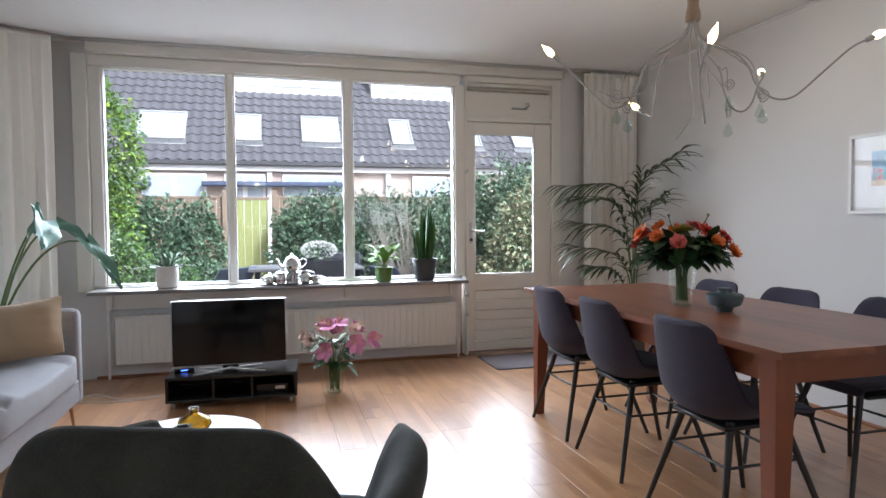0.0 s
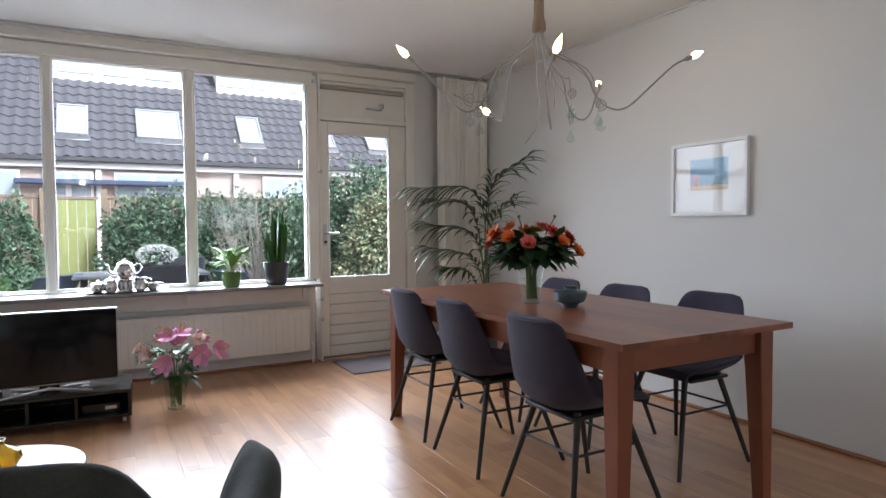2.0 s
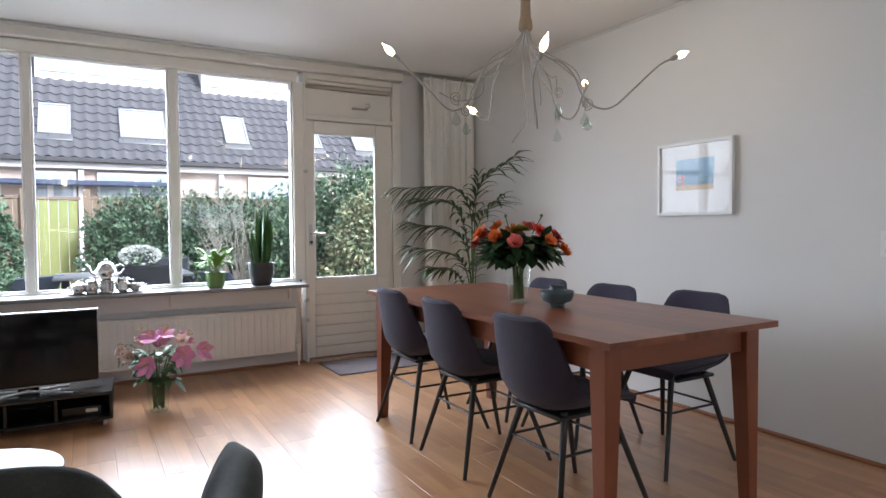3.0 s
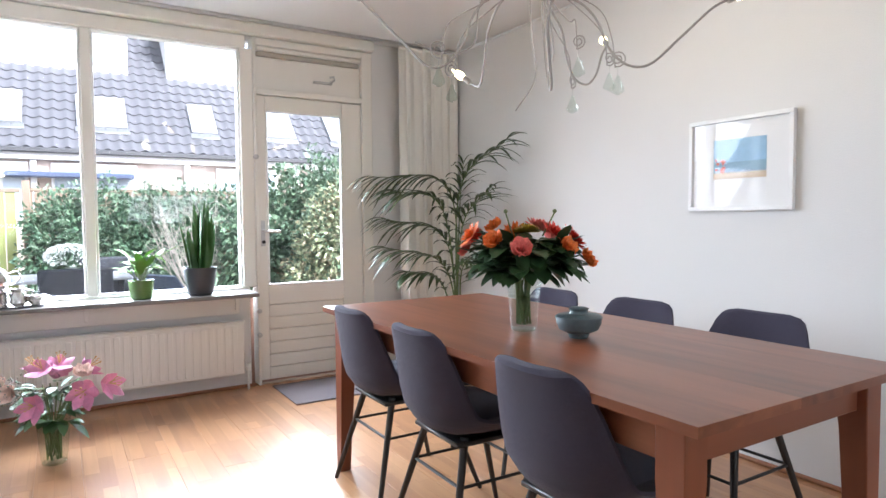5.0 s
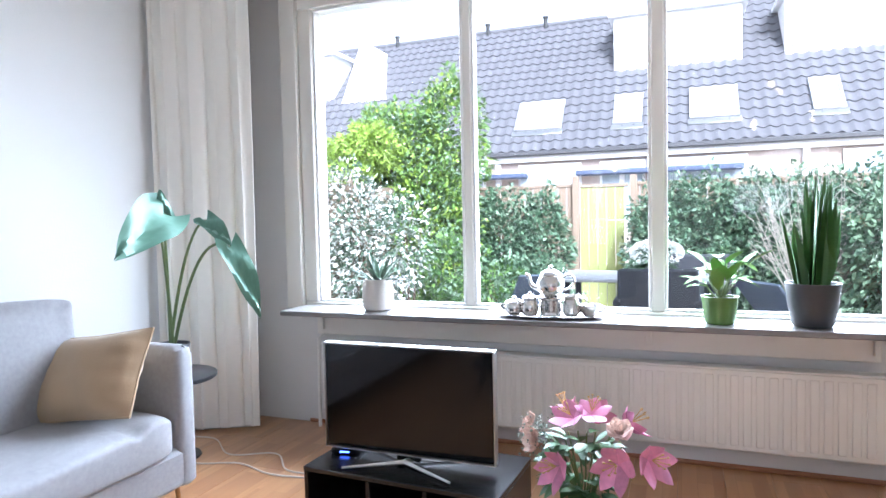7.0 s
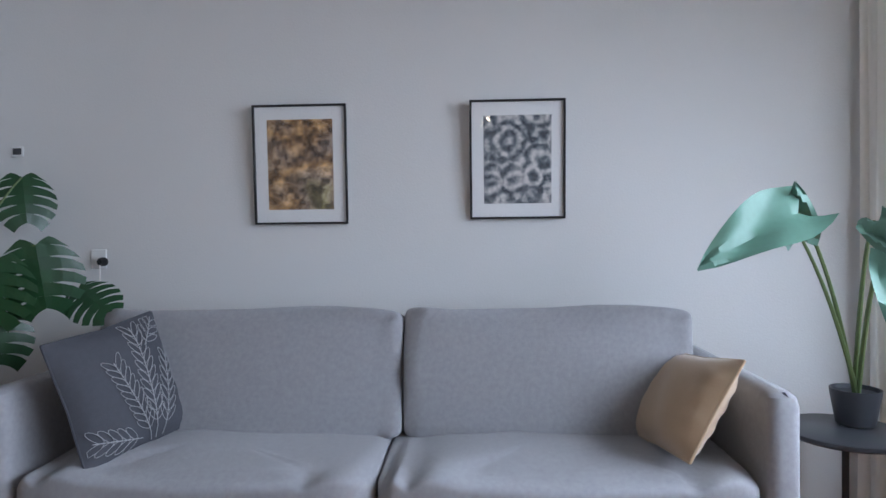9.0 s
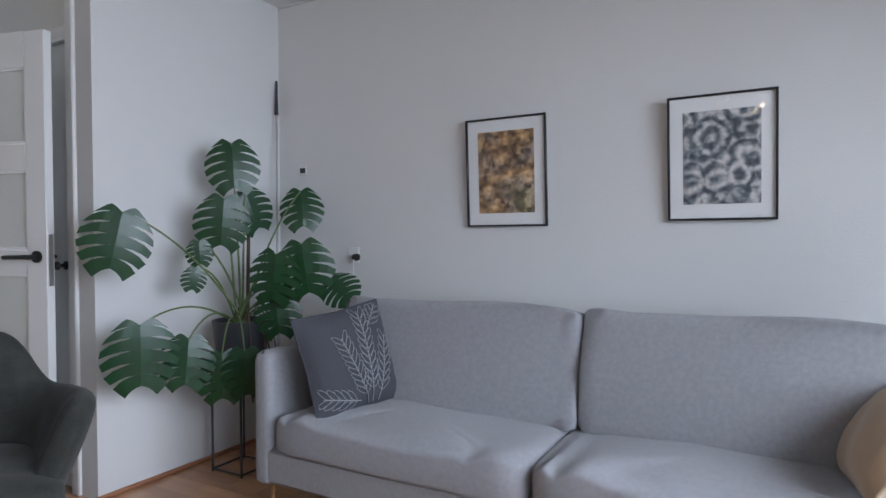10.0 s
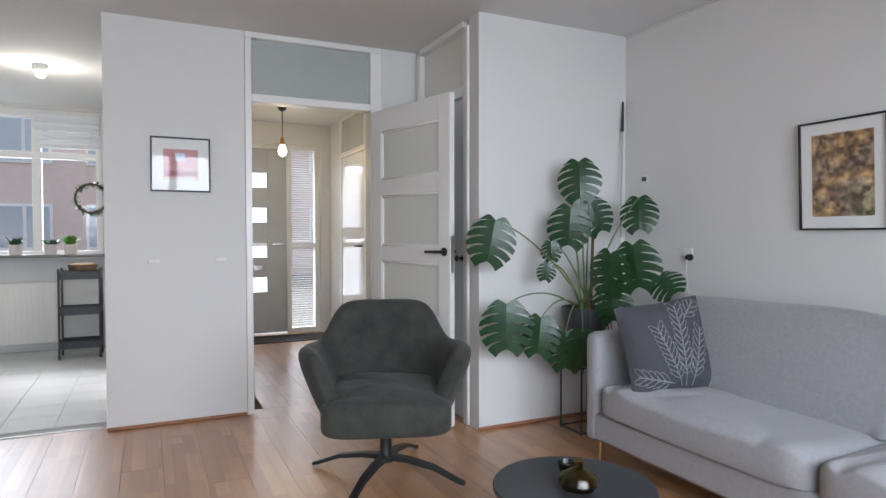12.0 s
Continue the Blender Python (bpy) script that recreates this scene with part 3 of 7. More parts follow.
for sgn in (-1, 1):
    hd = Shape().lathe([(0.026, 0), (0.026, 0.008)], 16, pose(wd - 0.05, sgn * 0.02, 1.075, -90 * sgn)).tube([(wd - 0.05, sgn * 0.02, 1.075), (wd - 0.05, sgn * 0.065, 1.075), (wd - 0.075, sgn * 0.07, 1.075), (wd - 0.18, sgn * 0.068, 1.073)], 0.011, 0.009)
    part("handle", hd, M_BLACK, leaf, "black lever handle")
part("strike", Shape().box(wd - 0.001, wd + 0.002, -0.011, 0.011, 0.95, 1.17, 0), M_STEEL, leaf)

# cupboard door in the side of the pier
cd = thing("door_3", "plain white cupboard door with a dark round knob beside the hall", "door", kind="structure")
s = Shape().box(-4.19, -4.055, -4.43, -4.371, 0, 2.46, 0.006).box(-4.19, -4.055, -5.169, -5.11, 0, 2.46, 0.006)
s.box(-4.19, -4.055, -5.11, -4.43, 2.04, 2.10, 0.004).box(-4.19, -4.055, -5.11, -4.43, 2.46, 2.499, 0.004)
part("door_frame", s, M_WHITE, cd)
part("leaf", Shape().box(-4.125, -4.085, -5.108, -4.432, 0.012, 2.037, 0.003), M_DOORW, cd)
part("upper_panel", Shape().box(-4.125, -4.095, -5.11, -4.43, 2.10, 2.46, 0.003), M_PAINT, cd)
part("knob", Shape().lathe([(0.02, 0), (0.02, 0.006), (0.009, 0.012), (0.009, 0.03), (0.02, 0.04), (0.016, 0.052)], 16, pose(-4.085, -4.49, 1.03, 0, 90)), M_BLACK, cd, "dark round knob")

# ---- dining corner ----
def frame_at(p, up):
    """A pose at p whose z axis points along up."""
    return Matrix.Translation(p) @ Vector(up).to_track_quat("Z", "Y").to_matrix().to_4x4()


tab = thing("dining_table", "long red-brown wooden dining table with square tapered legs", "table")
TX0, TX1, TY0, TY1, TZ = -1.743, -0.834, -3.633, -1.627, 0.76
for i in range(5):
    w = (TX1 - TX0) / 5
    part("board", Shape().box(TX0 + i * w + 0.0001, TX0 + (i + 1) * w - 0.0001, TY0, TY1, TZ - 0.024, TZ, 0.0001), M_TABLE, tab)
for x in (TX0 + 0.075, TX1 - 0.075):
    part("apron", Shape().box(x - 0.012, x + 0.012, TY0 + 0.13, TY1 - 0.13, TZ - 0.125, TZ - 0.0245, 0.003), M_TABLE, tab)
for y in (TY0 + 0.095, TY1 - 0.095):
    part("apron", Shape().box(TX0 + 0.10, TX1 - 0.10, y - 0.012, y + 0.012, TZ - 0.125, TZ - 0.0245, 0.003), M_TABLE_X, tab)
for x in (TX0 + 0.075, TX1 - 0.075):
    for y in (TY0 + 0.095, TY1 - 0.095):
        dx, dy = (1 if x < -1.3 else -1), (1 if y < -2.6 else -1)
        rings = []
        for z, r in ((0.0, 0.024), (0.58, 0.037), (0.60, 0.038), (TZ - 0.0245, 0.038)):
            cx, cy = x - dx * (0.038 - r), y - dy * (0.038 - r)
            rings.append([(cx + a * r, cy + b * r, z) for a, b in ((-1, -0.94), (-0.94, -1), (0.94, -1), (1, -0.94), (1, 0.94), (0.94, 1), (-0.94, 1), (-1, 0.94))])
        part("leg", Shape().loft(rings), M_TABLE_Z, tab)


def dining_chair(at):
    c = thing("dining_chair", "dark grey-blue upholstered shell chair on black wooden legs", "chair", at, "chairs round the dining table")
    prof = [Vector((a, b, 0)) for a, b in ((0.225, 0.438), (0.214, 0.458), (0.17, 0.462), (0.10, 0.456), (0.03, 0.448), (-0.05, 0.442), (-0.11, 0.446), (-0.155, 0.466), (-0.183, 0.505), (-0.197, 0.56), (-0.206, 0.625), (-0.214, 0.69), (-0.222, 0.745), (-0.228, 0.772), (-0.232, 0.788), (-0.234, 0.797))]
    half = [0.190, 0.205, 0.220, 0.231, 0.238, 0.242, 0.243, 0.242, 0.237, 0.228, 0.215, 0.199, 0.180, 0.164, 0.142, 0.102]
    wrap = [0.0, 0.008, 0.020, 0.036, 0.052, 0.066, 0.076, 0.080, 0.078, 0.070, 0.058, 0.044, 0.032, 0.024, 0.019, 0.015]
    n, rings = 16, []
    for i, p in enumerate(prof):
        a, b = prof[max(0, i - 1)], prof[min(len(prof) - 1, i + 1)]
        t = (b - a).normalized()
        nr = Vector((t.y, -t.x, 0))
        if nr.y < 0 and i < 8:
            nr = -nr
        if i >= 8 and nr.x < 0:
            nr = -nr
        top, bot = [], []
        for j in range(n + 1):
            u = 2 * j / n - 1
            q = p + nr * wrap[i] * abs(u) ** 2.2
            e = 0.021 * (1 - abs(u) ** 6 * 0.75) * (0.55 if i in (0, len(prof) - 1) else 1)
            x = half[i] * u
            top.append((x, q.x + nr.x * e, q.y + nr.y * e))
            bot.append((x, q.x - nr.x * e, q.y - nr.y * e))
        rings.append(top + bot[::-1])
    part("shell", Shape().loft(rings), M_CHAIR, c)
    cush = Shape().ball(0, 0.035, 0.468, 0.185, 0.175, 0.026, 24, 8, power=0.55)
    part("seat_pad", cush, M_CHAIR, c)
    feet = {}
    for sx in (-1, 1):
        for sy in (-1, 1):
            a, b = Vector((sx * 0.125, sy * 0.115 + 0.03, 0.430)), Vector((sx * 0.218, sy * 0.243 + 0.045, 0.0))
            feet[(sx, sy)] = (a, b)
            part("leg", Shape().tube([a, b.lerp(a, 0.5), b], 0.0145, 0.0095, 10), M_LEG, c)
    mid = lambda k, f: feet[k][0].lerp(feet[k][1], f)
    for sx in (-1, 1):
        part("stretcher", Shape().tube([mid((sx, -1), 0.36), mid((sx, 1), 0.36)], 0.006), M_BLACK, c)
    part("stretcher", Shape().tube([mid((-1, -1), 0.36), mid((1, -1), 0.36)], 0.006), M_BLACK, c)
    part("stretcher", Shape().tube([mid((-1, 1), 0.36), mid((1, 1), 0.36)], 0.006), M_BLACK, c)
    part("seat_plate", Shape().box(-0.15, 0.15, -0.13, 0.13, 0.405, 0.422, 0.004), M_BLACK, c)
    return c

first = dining_chair(pose(-1.550, -1.995, 0, 0, 0, -90))
copy_thing(first, pose(-1.552, -2.540, 0, 0, 0, -91))
copy_thing(first, pose(-1.553, -3.165, 0, 0, 0, -89))
copy_thing(first, pose(-0.705, -3.005, 0, 0, 0, 90))
copy_thing(first, pose(-0.790, -2.500, 0, 0, 0, 91))
copy_thing(first, pose(-0.825, -1.970, 0, 0, 0, 89))


def bloom(s, p, up, r, layers, per, cup=0.6, slot=0, width=0.9):
    """A flower head of rings of petals."""
    m = frame_at(p, up)
    for k in range(layers):
        rr, tilt = r * (1 - 0.72 * k / max(1, layers)), cup + (1.45 - cup) * k / max(1, layers)
        for j in range(per):
            a = 2 * math.pi * (j + 0.5 * (k % 2)) / per + R(-0.15, 0.15)
            d = Vector((math.cos(a) * math.cos(tilt), math.sin(a) * math.cos(tilt), math.sin(tilt)))
            b = Vector((math.cos(a), math.sin(a), 0)) * r * 0.08
            side = m.to_3x3() @ Vector((-math.sin(a), math.cos(a), 0))
            s.leaf(m @ b, m @ (b + d * rr), rr * width, R(-0.1, 0.12), 0.35, 4, side, 0.8, slot)


def bouquet_leaves(s, c, n, r, z0, z1, ln, wid):
    for i in range(n):
        a, u = R(0, 6.28), R(0.35, 1)
        b = Vector((c[0] + r * u * 0.6 * math.cos(a), c[1] + r * u * 0.6 * math.sin(a), R(z0, z1)))
        d = Vector((math.cos(a + R(-0.6, 0.6)), math.sin(a + R(-0.6, 0.6)), R(-0.5, 0.8))).normalized() * ln * R(0.6, 1.2)
        s.leaf(b, b + d, ln * wid * R(0.8, 1.2), R(0, 0.4), 0.25, 4)


# bouquet on the table
VX, VY = -1.361, -2.634
vase = thing("flower_vase", "clear glass vase with orange and red flowers on the dining table", "vase")
pr = [(0.040, 0.761), (0.045, 0.766), (0.052, 0.84), (0.060, 0.92), (0.066, 0.955), (0.068, 0.957), (0.067, 0.959)]
part("vase", Shape().lathe(pr, 28, Matrix.Translation((VX, VY, 0)), caps=False), M_CLEAR, vase)
part("base", Shape().lathe([(0.001, 0.7615), (0.039, 0.7615), (0.041, 0.770), (0.001, 0.772)], 24, Matrix.Translation((VX, VY, 0)), caps=False), M_CLEAR, vase)
part("water", Shape().lathe([(0.055, 0.885), (0.001, 0.885)], 24, Matrix.Translation((VX, VY, 0)), caps=False), M_WATER, vase)
st = Shape()
for i in range(26):
    a, b = R(0, 6.28), R(0, 6.28)
    st.tube([(VX + 0.026 * math.cos(a), VY + 0.026 * math.sin(a), 0.785), (VX + 0.03 * math.cos(b), VY + 0.03 * math.sin(b), 0.95), (VX + 0.10 * math.cos(b), VY + 0.10 * math.sin(b), 1.06)], 0.0032, n=5)
part("stems", st, M_STEM, vase)
lv = Shape()
bouquet_leaves(lv, (VX, VY), 330, 0.25, 0.965, 1.085, 0.095, 0.62)
part("foliage", lv, mat("bouquet_leaf", (0.030, 0.070, 0.022), 0.45, vary=0.35, scale=25, each=0.6), vase, "dark green leaves")
# heads: sideways, away from the room, height, kind, petals, radius
HEADS = [(-0.19, -0.04, 1.125, 1, M_ORANGE, 0.050), (-0.115, -0.12, 1.105, 0, M_ORANGE, 0.045), (-0.03, -0.17, 1.080, 0, M_CORAL, 0.047), (0.0, -0.07, 1.135, 2, M_YELLOW, 0.058), (0.10, -0.05, 1.130, 1, M_RED, 0.056),
         (0.13, -0.12, 1.085, 0, M_ORANGE, 0.042), (0.175, -0.02, 1.105, 1, M_RED, 0.056), (0.205, -0.08, 1.040, 0, M_ORANGE, 0.045), (-0.10, 0.03, 1.150, 0, M_ORANGE, 0.042), (0.06, 0.04, 1.150, 1, M_CORAL, 0.052),
         (-0.16, 0.10, 1.110, 0, M_RED, 0.045), (-0.02, 0.12, 1.125, 1, M_ORANGE, 0.052), (0.12, 0.12, 1.110, 0, M_CORAL, 0.045), (0.04, 0.19, 1.070, 0, M_ORANGE, 0.044), (-0.11, 0.18, 1.060, 2, M_YELLOW, 0.050), (0.17, 0.05, 1.070, 0, M_RED, 0.042), (-0.20, 0.03, 1.070, 0, M_CORAL, 0.040)]
for side, away, z, kind, m, r in HEADS:
    dx, dy = side * 0.85 + away * 0.52, -side * 0.52 + away * 0.85
    f, p, up = Shape(), Vector((VX + dx, VY + dy, z - 0.02)), Vector((dx * 3.0, dy * 3.0, 0.42))
    if kind == 0:
        bloom(f, p, up, r, 5, 6, 0.75, width=1.1)
    elif kind == 1:
        bloom(f, p, up, r * 1.1, 3, 15, 0.22, width=0.32)
        bloom(f, p, up, r * 0.5, 2, 9, 0.7, width=0.4)
    else:
        for i in range(190):
            q = Vector((rnd.gauss(0, 1), rnd.gauss(0, 1), abs(rnd.gauss(0, 1)))).normalized() * r
            q.z *= 0.6
            f.leaf(p, p + q, 0.014, 0, 0.3, 2)
    tagged(part("bloom", f, m, vase), kind="stuff")
t = Shape()
for dx, dy in ((0.11, -0.04), (-0.02, 0.08)):
    t.tube([(VX + dx * 0.6, VY + dy * 0.6, 1.10), (VX + dx, VY + dy, 1.185)], 0.003, n=5).ball(VX + dx, VY + dy, 1.19, 0.008, n=8, k=5)
part("bud", t, M_STEM, vase)

bowl = thing("lidded_bowl", "blue-grey stoneware bowl with a lid on the dining table", "bowl", pose(-1.293, -2.842, 0.76) @ Matrix.Scale(0.82, 4))
part("bowl", Shape().lathe([(0.038, 0.001), (0.042, 0.012), (0.045, 0.02), (0.080, 0.036), (0.092, 0.062), (0.093, 0.082)], 32), M_BOWL, bowl)
part("lid", Shape().lathe([(0.096, 0.0825), (0.096, 0.089), (0.086, 0.096), (0.040, 0.101), (0.036, 0.112), (0.042, 0.122), (0.030, 0.126)], 32), M_BOWL, bowl)

# palm in the corner
palm = thing("palm", "tall potted palm with long arching fronds in the corner", "plant", pose(-0.375, -0.675, 0))
part("pot", Shape().lathe([(0.13, 0.0), (0.15, 0.02), (0.17, 0.28), (0.175, 0.30), (0.16, 0.30), (0.155, 0.27), (0.001, 0.265)], 28), M_POT_DARK, palm)
part("soil", Shape().lathe([(0.150, 0.266), (0.001, 0.275)], 20, caps=False), M_SOIL, palm)

def frond(parent, base, mid, tip, n, ln, droop=0.5, spread=1.0):
    line = spline([base, mid, tip], 10)
    st = Shape().tube(line, 0.0065, 0.002, 6)
    part("stalk", st, M_STEM, parent)
    s = Shape()
    k0 = int(len(line) * 0.40)
    for i in range(n):
        u = i / (n - 1)
        f = k0 + (len(line) - 1 - k0) * u
        a = min(int(f), len(line) - 2)
        p = line[a].lerp(line[a + 1], f - a)
        d = (line[a + 1] - line[a]).normalized()
        side = d.cross(Vector((0, 0, 1))).normalized()
        for sg in (-1, 1):
            l2 = ln * (0.55 + 0.75 * math.sin(math.pi * (0.12 + 0.8 * u))) * R(0.85, 1.1)
            way = (d * (0.75 + 0.5 * u) + side * sg * spread * (1.0 - 0.45 * u) + Vector((0, 0, R(-0.05, 0.25)))).normalized()
            s.leaf(p, p + way * l2, R(0.024, 0.034), droop * R(0.6, 1.3), 0.4, 6, side=way.cross(Vector((0, 0, 1))), shape=0.9)
    part("frond", s, M_PALM, parent)

# sideways and depth offsets of the bow and the tip of each frond, as seen from the room
for mr, md, mz, tr, td, tz, n, ln in ((0.02, 0.0, 1.36, 0.33, -0.16, 1.70, 12, 0.27), (-0.05, 0.05, 1.36, -0.60, 0.10, 1.47, 15, 0.27), (-0.10, -0.02, 1.22, -0.44, -0.10, 1.36, 14, 0.28),
                                     (-0.08, 0.08, 1.02, -0.50, 0.14, 1.16, 15, 0.27), (-0.10, -0.10, 0.84, -0.50, -0.16, 0.97, 15, 0.24), (0.03, -0.08, 1.10, 0.20, -0.26, 1.36, 11, 0.24),
                                     (0.02, 0.06, 1.14, 0.06, 0.16, 1.56, 11, 0.25), (-0.12, 0.0, 0.72, -0.36, -0.10, 0.80, 12, 0.20), (0.02, -0.10, 0.78, 0.10, -0.30, 0.92, 10, 0.20)):
    P = lambda r, d, z: (r * 0.876 + d * 0.48, -r * 0.48 + d * 0.876, z)
    frond(palm, (R(-0.03, 0.03), R(-0.03, 0.03), 0.27), P(mr, md, mz), P(tr, td, tz), n, ln, 0.62, 0.95)

# chandelier of bent cords
CX, CY = -1.29, -2.60
lamp = thing("chandelier", "chandelier of bent grey cords with lit candle bulbs and glass drops", "lamp")
part("ceiling_cup", Shape().lathe([(0.02, 2.42), (0.05, 2.44), (0.055, 2.499)], 20, Matrix.Translation((CX, CY, 0))), M_LAMP, lamp)
part("rope_wrap", Shape().lathe([(0.030, 2.105), (0.036, 2.115), (0.033, 2.15), (0.026, 2.17), (0.024, 2.30), (0.030, 2.31), (0.022, 2.33), (0.02, 2.43)], 16, Matrix.Translation((CX, CY, 0))), M_ROPE, lamp, "rope-wrapped stem")
# arms: the share of the way out to the bulb, and the height
SWOOP = ((0.02, 2.11), (0.05, 2.04), (0.14, 1.985), (0.25, 1.955), (0.33, 1.89), (0.38, 1.80), (0.47, 1.735), (0.58, 1.735), (0.72, 1.83), (0.87, 1.935))
TIGHT = ((0.03, 2.11), (0.10, 2.00), (0.16, 1.85), (0.24, 1.68), (0.36, 1.605), (0.50, 1.62), (0.66, 1.69), (0.86, 1.79))
LOOP = ((0.02, 2.11), (0.10, 2.03), (0.30, 1.98), (0.43, 1.92), (0.48, 1.82), (0.56, 1.745), (0.68, 1.73), (0.78, 1.78), (0.85, 1.87), (0.93, 1.93))
HANG = ((0.02, 2.11), (0.10, 2.04), (0.35, 2.00), (0.58, 1.93), (0.70, 1.82), (0.80, 1.755), (0.92, 1.765))
BULBS = [((-1.80, -2.16, 2.025), SWOOP), ((-1.47, -2.95, 1.895), TIGHT), ((-0.60, -2.94, 1.985), SWOOP), ((-0.651, -2.336, 1.96), LOOP), ((-1.181, -1.984, 1.805), HANG)]
for b, way in BULBS:
    b = Vector(b)
    across = Vector((CY - b.y, b.x - CX, 0)).normalized()
    line = [Vector((CX + (b.x - CX) * f, CY + (b.y - CY) * f, z)) + across * 0.03 * math.sin(5 * f) for f, z in way]
    line = spline(line + [b], 7)
    arm = part("arm", Shape().tube(line, 0.0048, n=7), M_LAMP, lamp)
    d = (line[-1] - line[-2]).normalized()
    m = frame_at(b, d)
    part("socket", Shape().lathe([(0.006, -0.040), (0.012, -0.034), (0.013, 0.0)], 12, m), M_LAMP, arm)
    part("bulb", Shape().lathe([(0.010, 0.0), (0.016, 0.014), (0.0185, 0.028), (0.015, 0.048), (0.007, 0.066), (0.001, 0.084)], 14, m), M_BULB, arm, "lit warm candle bulb")
    pl = new("bulb_light", bpy.data.lights.new("bulb_light", "POINT"))
    pl.data.energy, pl.data.color, pl.data.shadow_soft_size = 0.45, (1.0, 0.74, 0.42), 0.02
    pl.location = b + d * 0.12
    pl.parent = lamp
# thin cords that end in spirals with glass drops
for x, y, z, out_z, r0 in ((-1.068, -2.80, 1.70, 1.97, 0.030), (-1.62, -2.48, 1.73, 1.95, 0.034), (-1.02, -2.52, 1.68, 1.90, 0.030), (-1.20, -2.74, 1.76, 1.93, 0.026), (-1.45, -2.30, 1.72, 1.96, 0.034), (-0.92, -2.62, 1.76, 1.98, 0.028)):
    out = Vector((x - CX, y - CY, 0)).normalized()
    at = lambda f, zz: Vector((CX + (x - CX) * f, CY + (y - CY) * f, zz))
    line = spline([at(0.03, 2.11), at(0.12, 2.03), at(0.45, out_z), at(0.80, out_z - 0.07), at(0.93, z + 0.10), at(0.97, z - 0.002)], 6)
    for k in range(22):
        th, r = -1.9 + k * 0.55, r0 * (1 - k / 27)
        line.append(Vector((x + out.x * r * math.cos(th), y + out.y * r * math.cos(th), z + r0 + r * math.sin(th))))
    arm = part("arm", Shape().tube(line, 0.0026, n=6), M_LAMP, lamp)
    part("drop_wire", Shape().tube([(x, y, z), (x, y, z - 0.03)], 0.001, n=4), M_STEEL, arm)
    part("glass_drop", Shape().lathe([(0.0005, -0.10), (0.022, -0.088), (0.024, -0.08), (0.012, -0.05), (0.004, -0.03)], 8, Matrix.Translation((x, y, z))), M_CLEAR, arm, "faceted clear glass drop")
# bare cord ends that hang free
for pts in (((0.0, 0.0, 2.11), (-0.03, -0.02, 2.0), (-0.05, -0.05, 1.82), (-0.04, -0.06, 1.66), (-0.12, -0.05, 1.54)), ((0.0, 0.0, 2.11), (-0.06, 0.03, 2.03), (-0.16, 0.10, 1.95), (-0.18, 0.12, 1.80), (-0.28, 0.17, 1.765), (-0.38, 0.20, 1.80)), ((0.0, 0.0, 2.11), (0.04, -0.02, 1.99), (0.07, -0.03, 1.80), (0.08, -0.02, 1.74))):
    part("arm", Shape().tube(spline([(CX + a, CY + b, z) for a, b, z in pts], 7), 0.0034, 0.0026, 6), M_LAMP, lamp)

# picture by the table
def picture(name_label, at, w, h, frame_mat, fw, art, art_w, art_h, depth=0.022):
    """Framed picture hung on a wall; local x along the wall, z up, y out of the wall."""
    p = thing("framed_picture", name_label, "picture", at)
    part("backing", Shape().box(-w / 2 + 0.002, w / 2 - 0.002, 0.002, 0.006, -h / 2 + 0.002, h / 2 - 0.002, 0), M_PAPER, p)
    part("passepartout", Shape().box(-w / 2 + fw, w / 2 - fw, 0.0065, 0.010, -h / 2 + fw, h / 2 - fw, 0), M_PAPER, p, "white card mount")
    for a in (0, 1):
        z = -h / 2 if a == 0 else h / 2 - fw
        part("frame_rail", Shape().box(-w / 2, w / 2, 0.0065, depth, z, z + fw, 0.002), frame_mat, p)
        x = -w / 2 if a == 0 else w / 2 - fw
        part("frame_stile", Shape().box(x, x + fw, 0.0065, depth, -h / 2 + fw, h / 2 - fw, 0.002), frame_mat, p)
    art(p, art_w, art_h)
    g = part("glass", Shape().box(-w / 2 + fw, w / 2 - fw, 0.0165, 0.0180, -h / 2 + fw, h / 2 - fw, 0), M_ARTGLASS, p)
    g.visible_shadow = False
    return p

def paper(name, c):
    return mat(name, c, 0.7, vary=0.15, scale=30)

def beach(p, w, h):
    z0 = 0.025
    for a, b, c, nm in ((0.42, 1.0, (0.30, 0.48, 0.64), "sky_band"), (0.16, 0.42, (0.24, 0.38, 0.48), "sea_band"), (0.0, 0.16, (0.60, 0.48, 0.34), "sand_band")):
        part(nm, Shape().box(-w / 2, w / 2, 0.0102, 0.0112, z0 - h / 2 + h * a, z0 - h / 2 + h * b, 0), paper("print_" + nm, c), p)
    s = Shape()
    for i in range(9):
        s.ball(R(0.28, 0.46) * w, 0.0118, z0 - h / 2 + h * R(0.15, 0.5), 0.012 * R(0.5, 1), 0.0006, 0.012 * R(0.5, 1), 8, 5)
    part("figure_shapes", s, paper("print_coral", (0.70, 0.20, 0.15)), p)
    s = Shape()
    for i in range(8):
        s.box(-w * R(0.1, 0.47), -w * 0.09 + 0.004, 0.0114, 0.0119, z0 - h / 2 + h * 0.12 + i * 0.003, z0 - h / 2 + h * 0.125 + i * 0.003, 0)
    part("far_shapes", s, paper("print_dark", (0.10, 0.10, 0.11)), p)

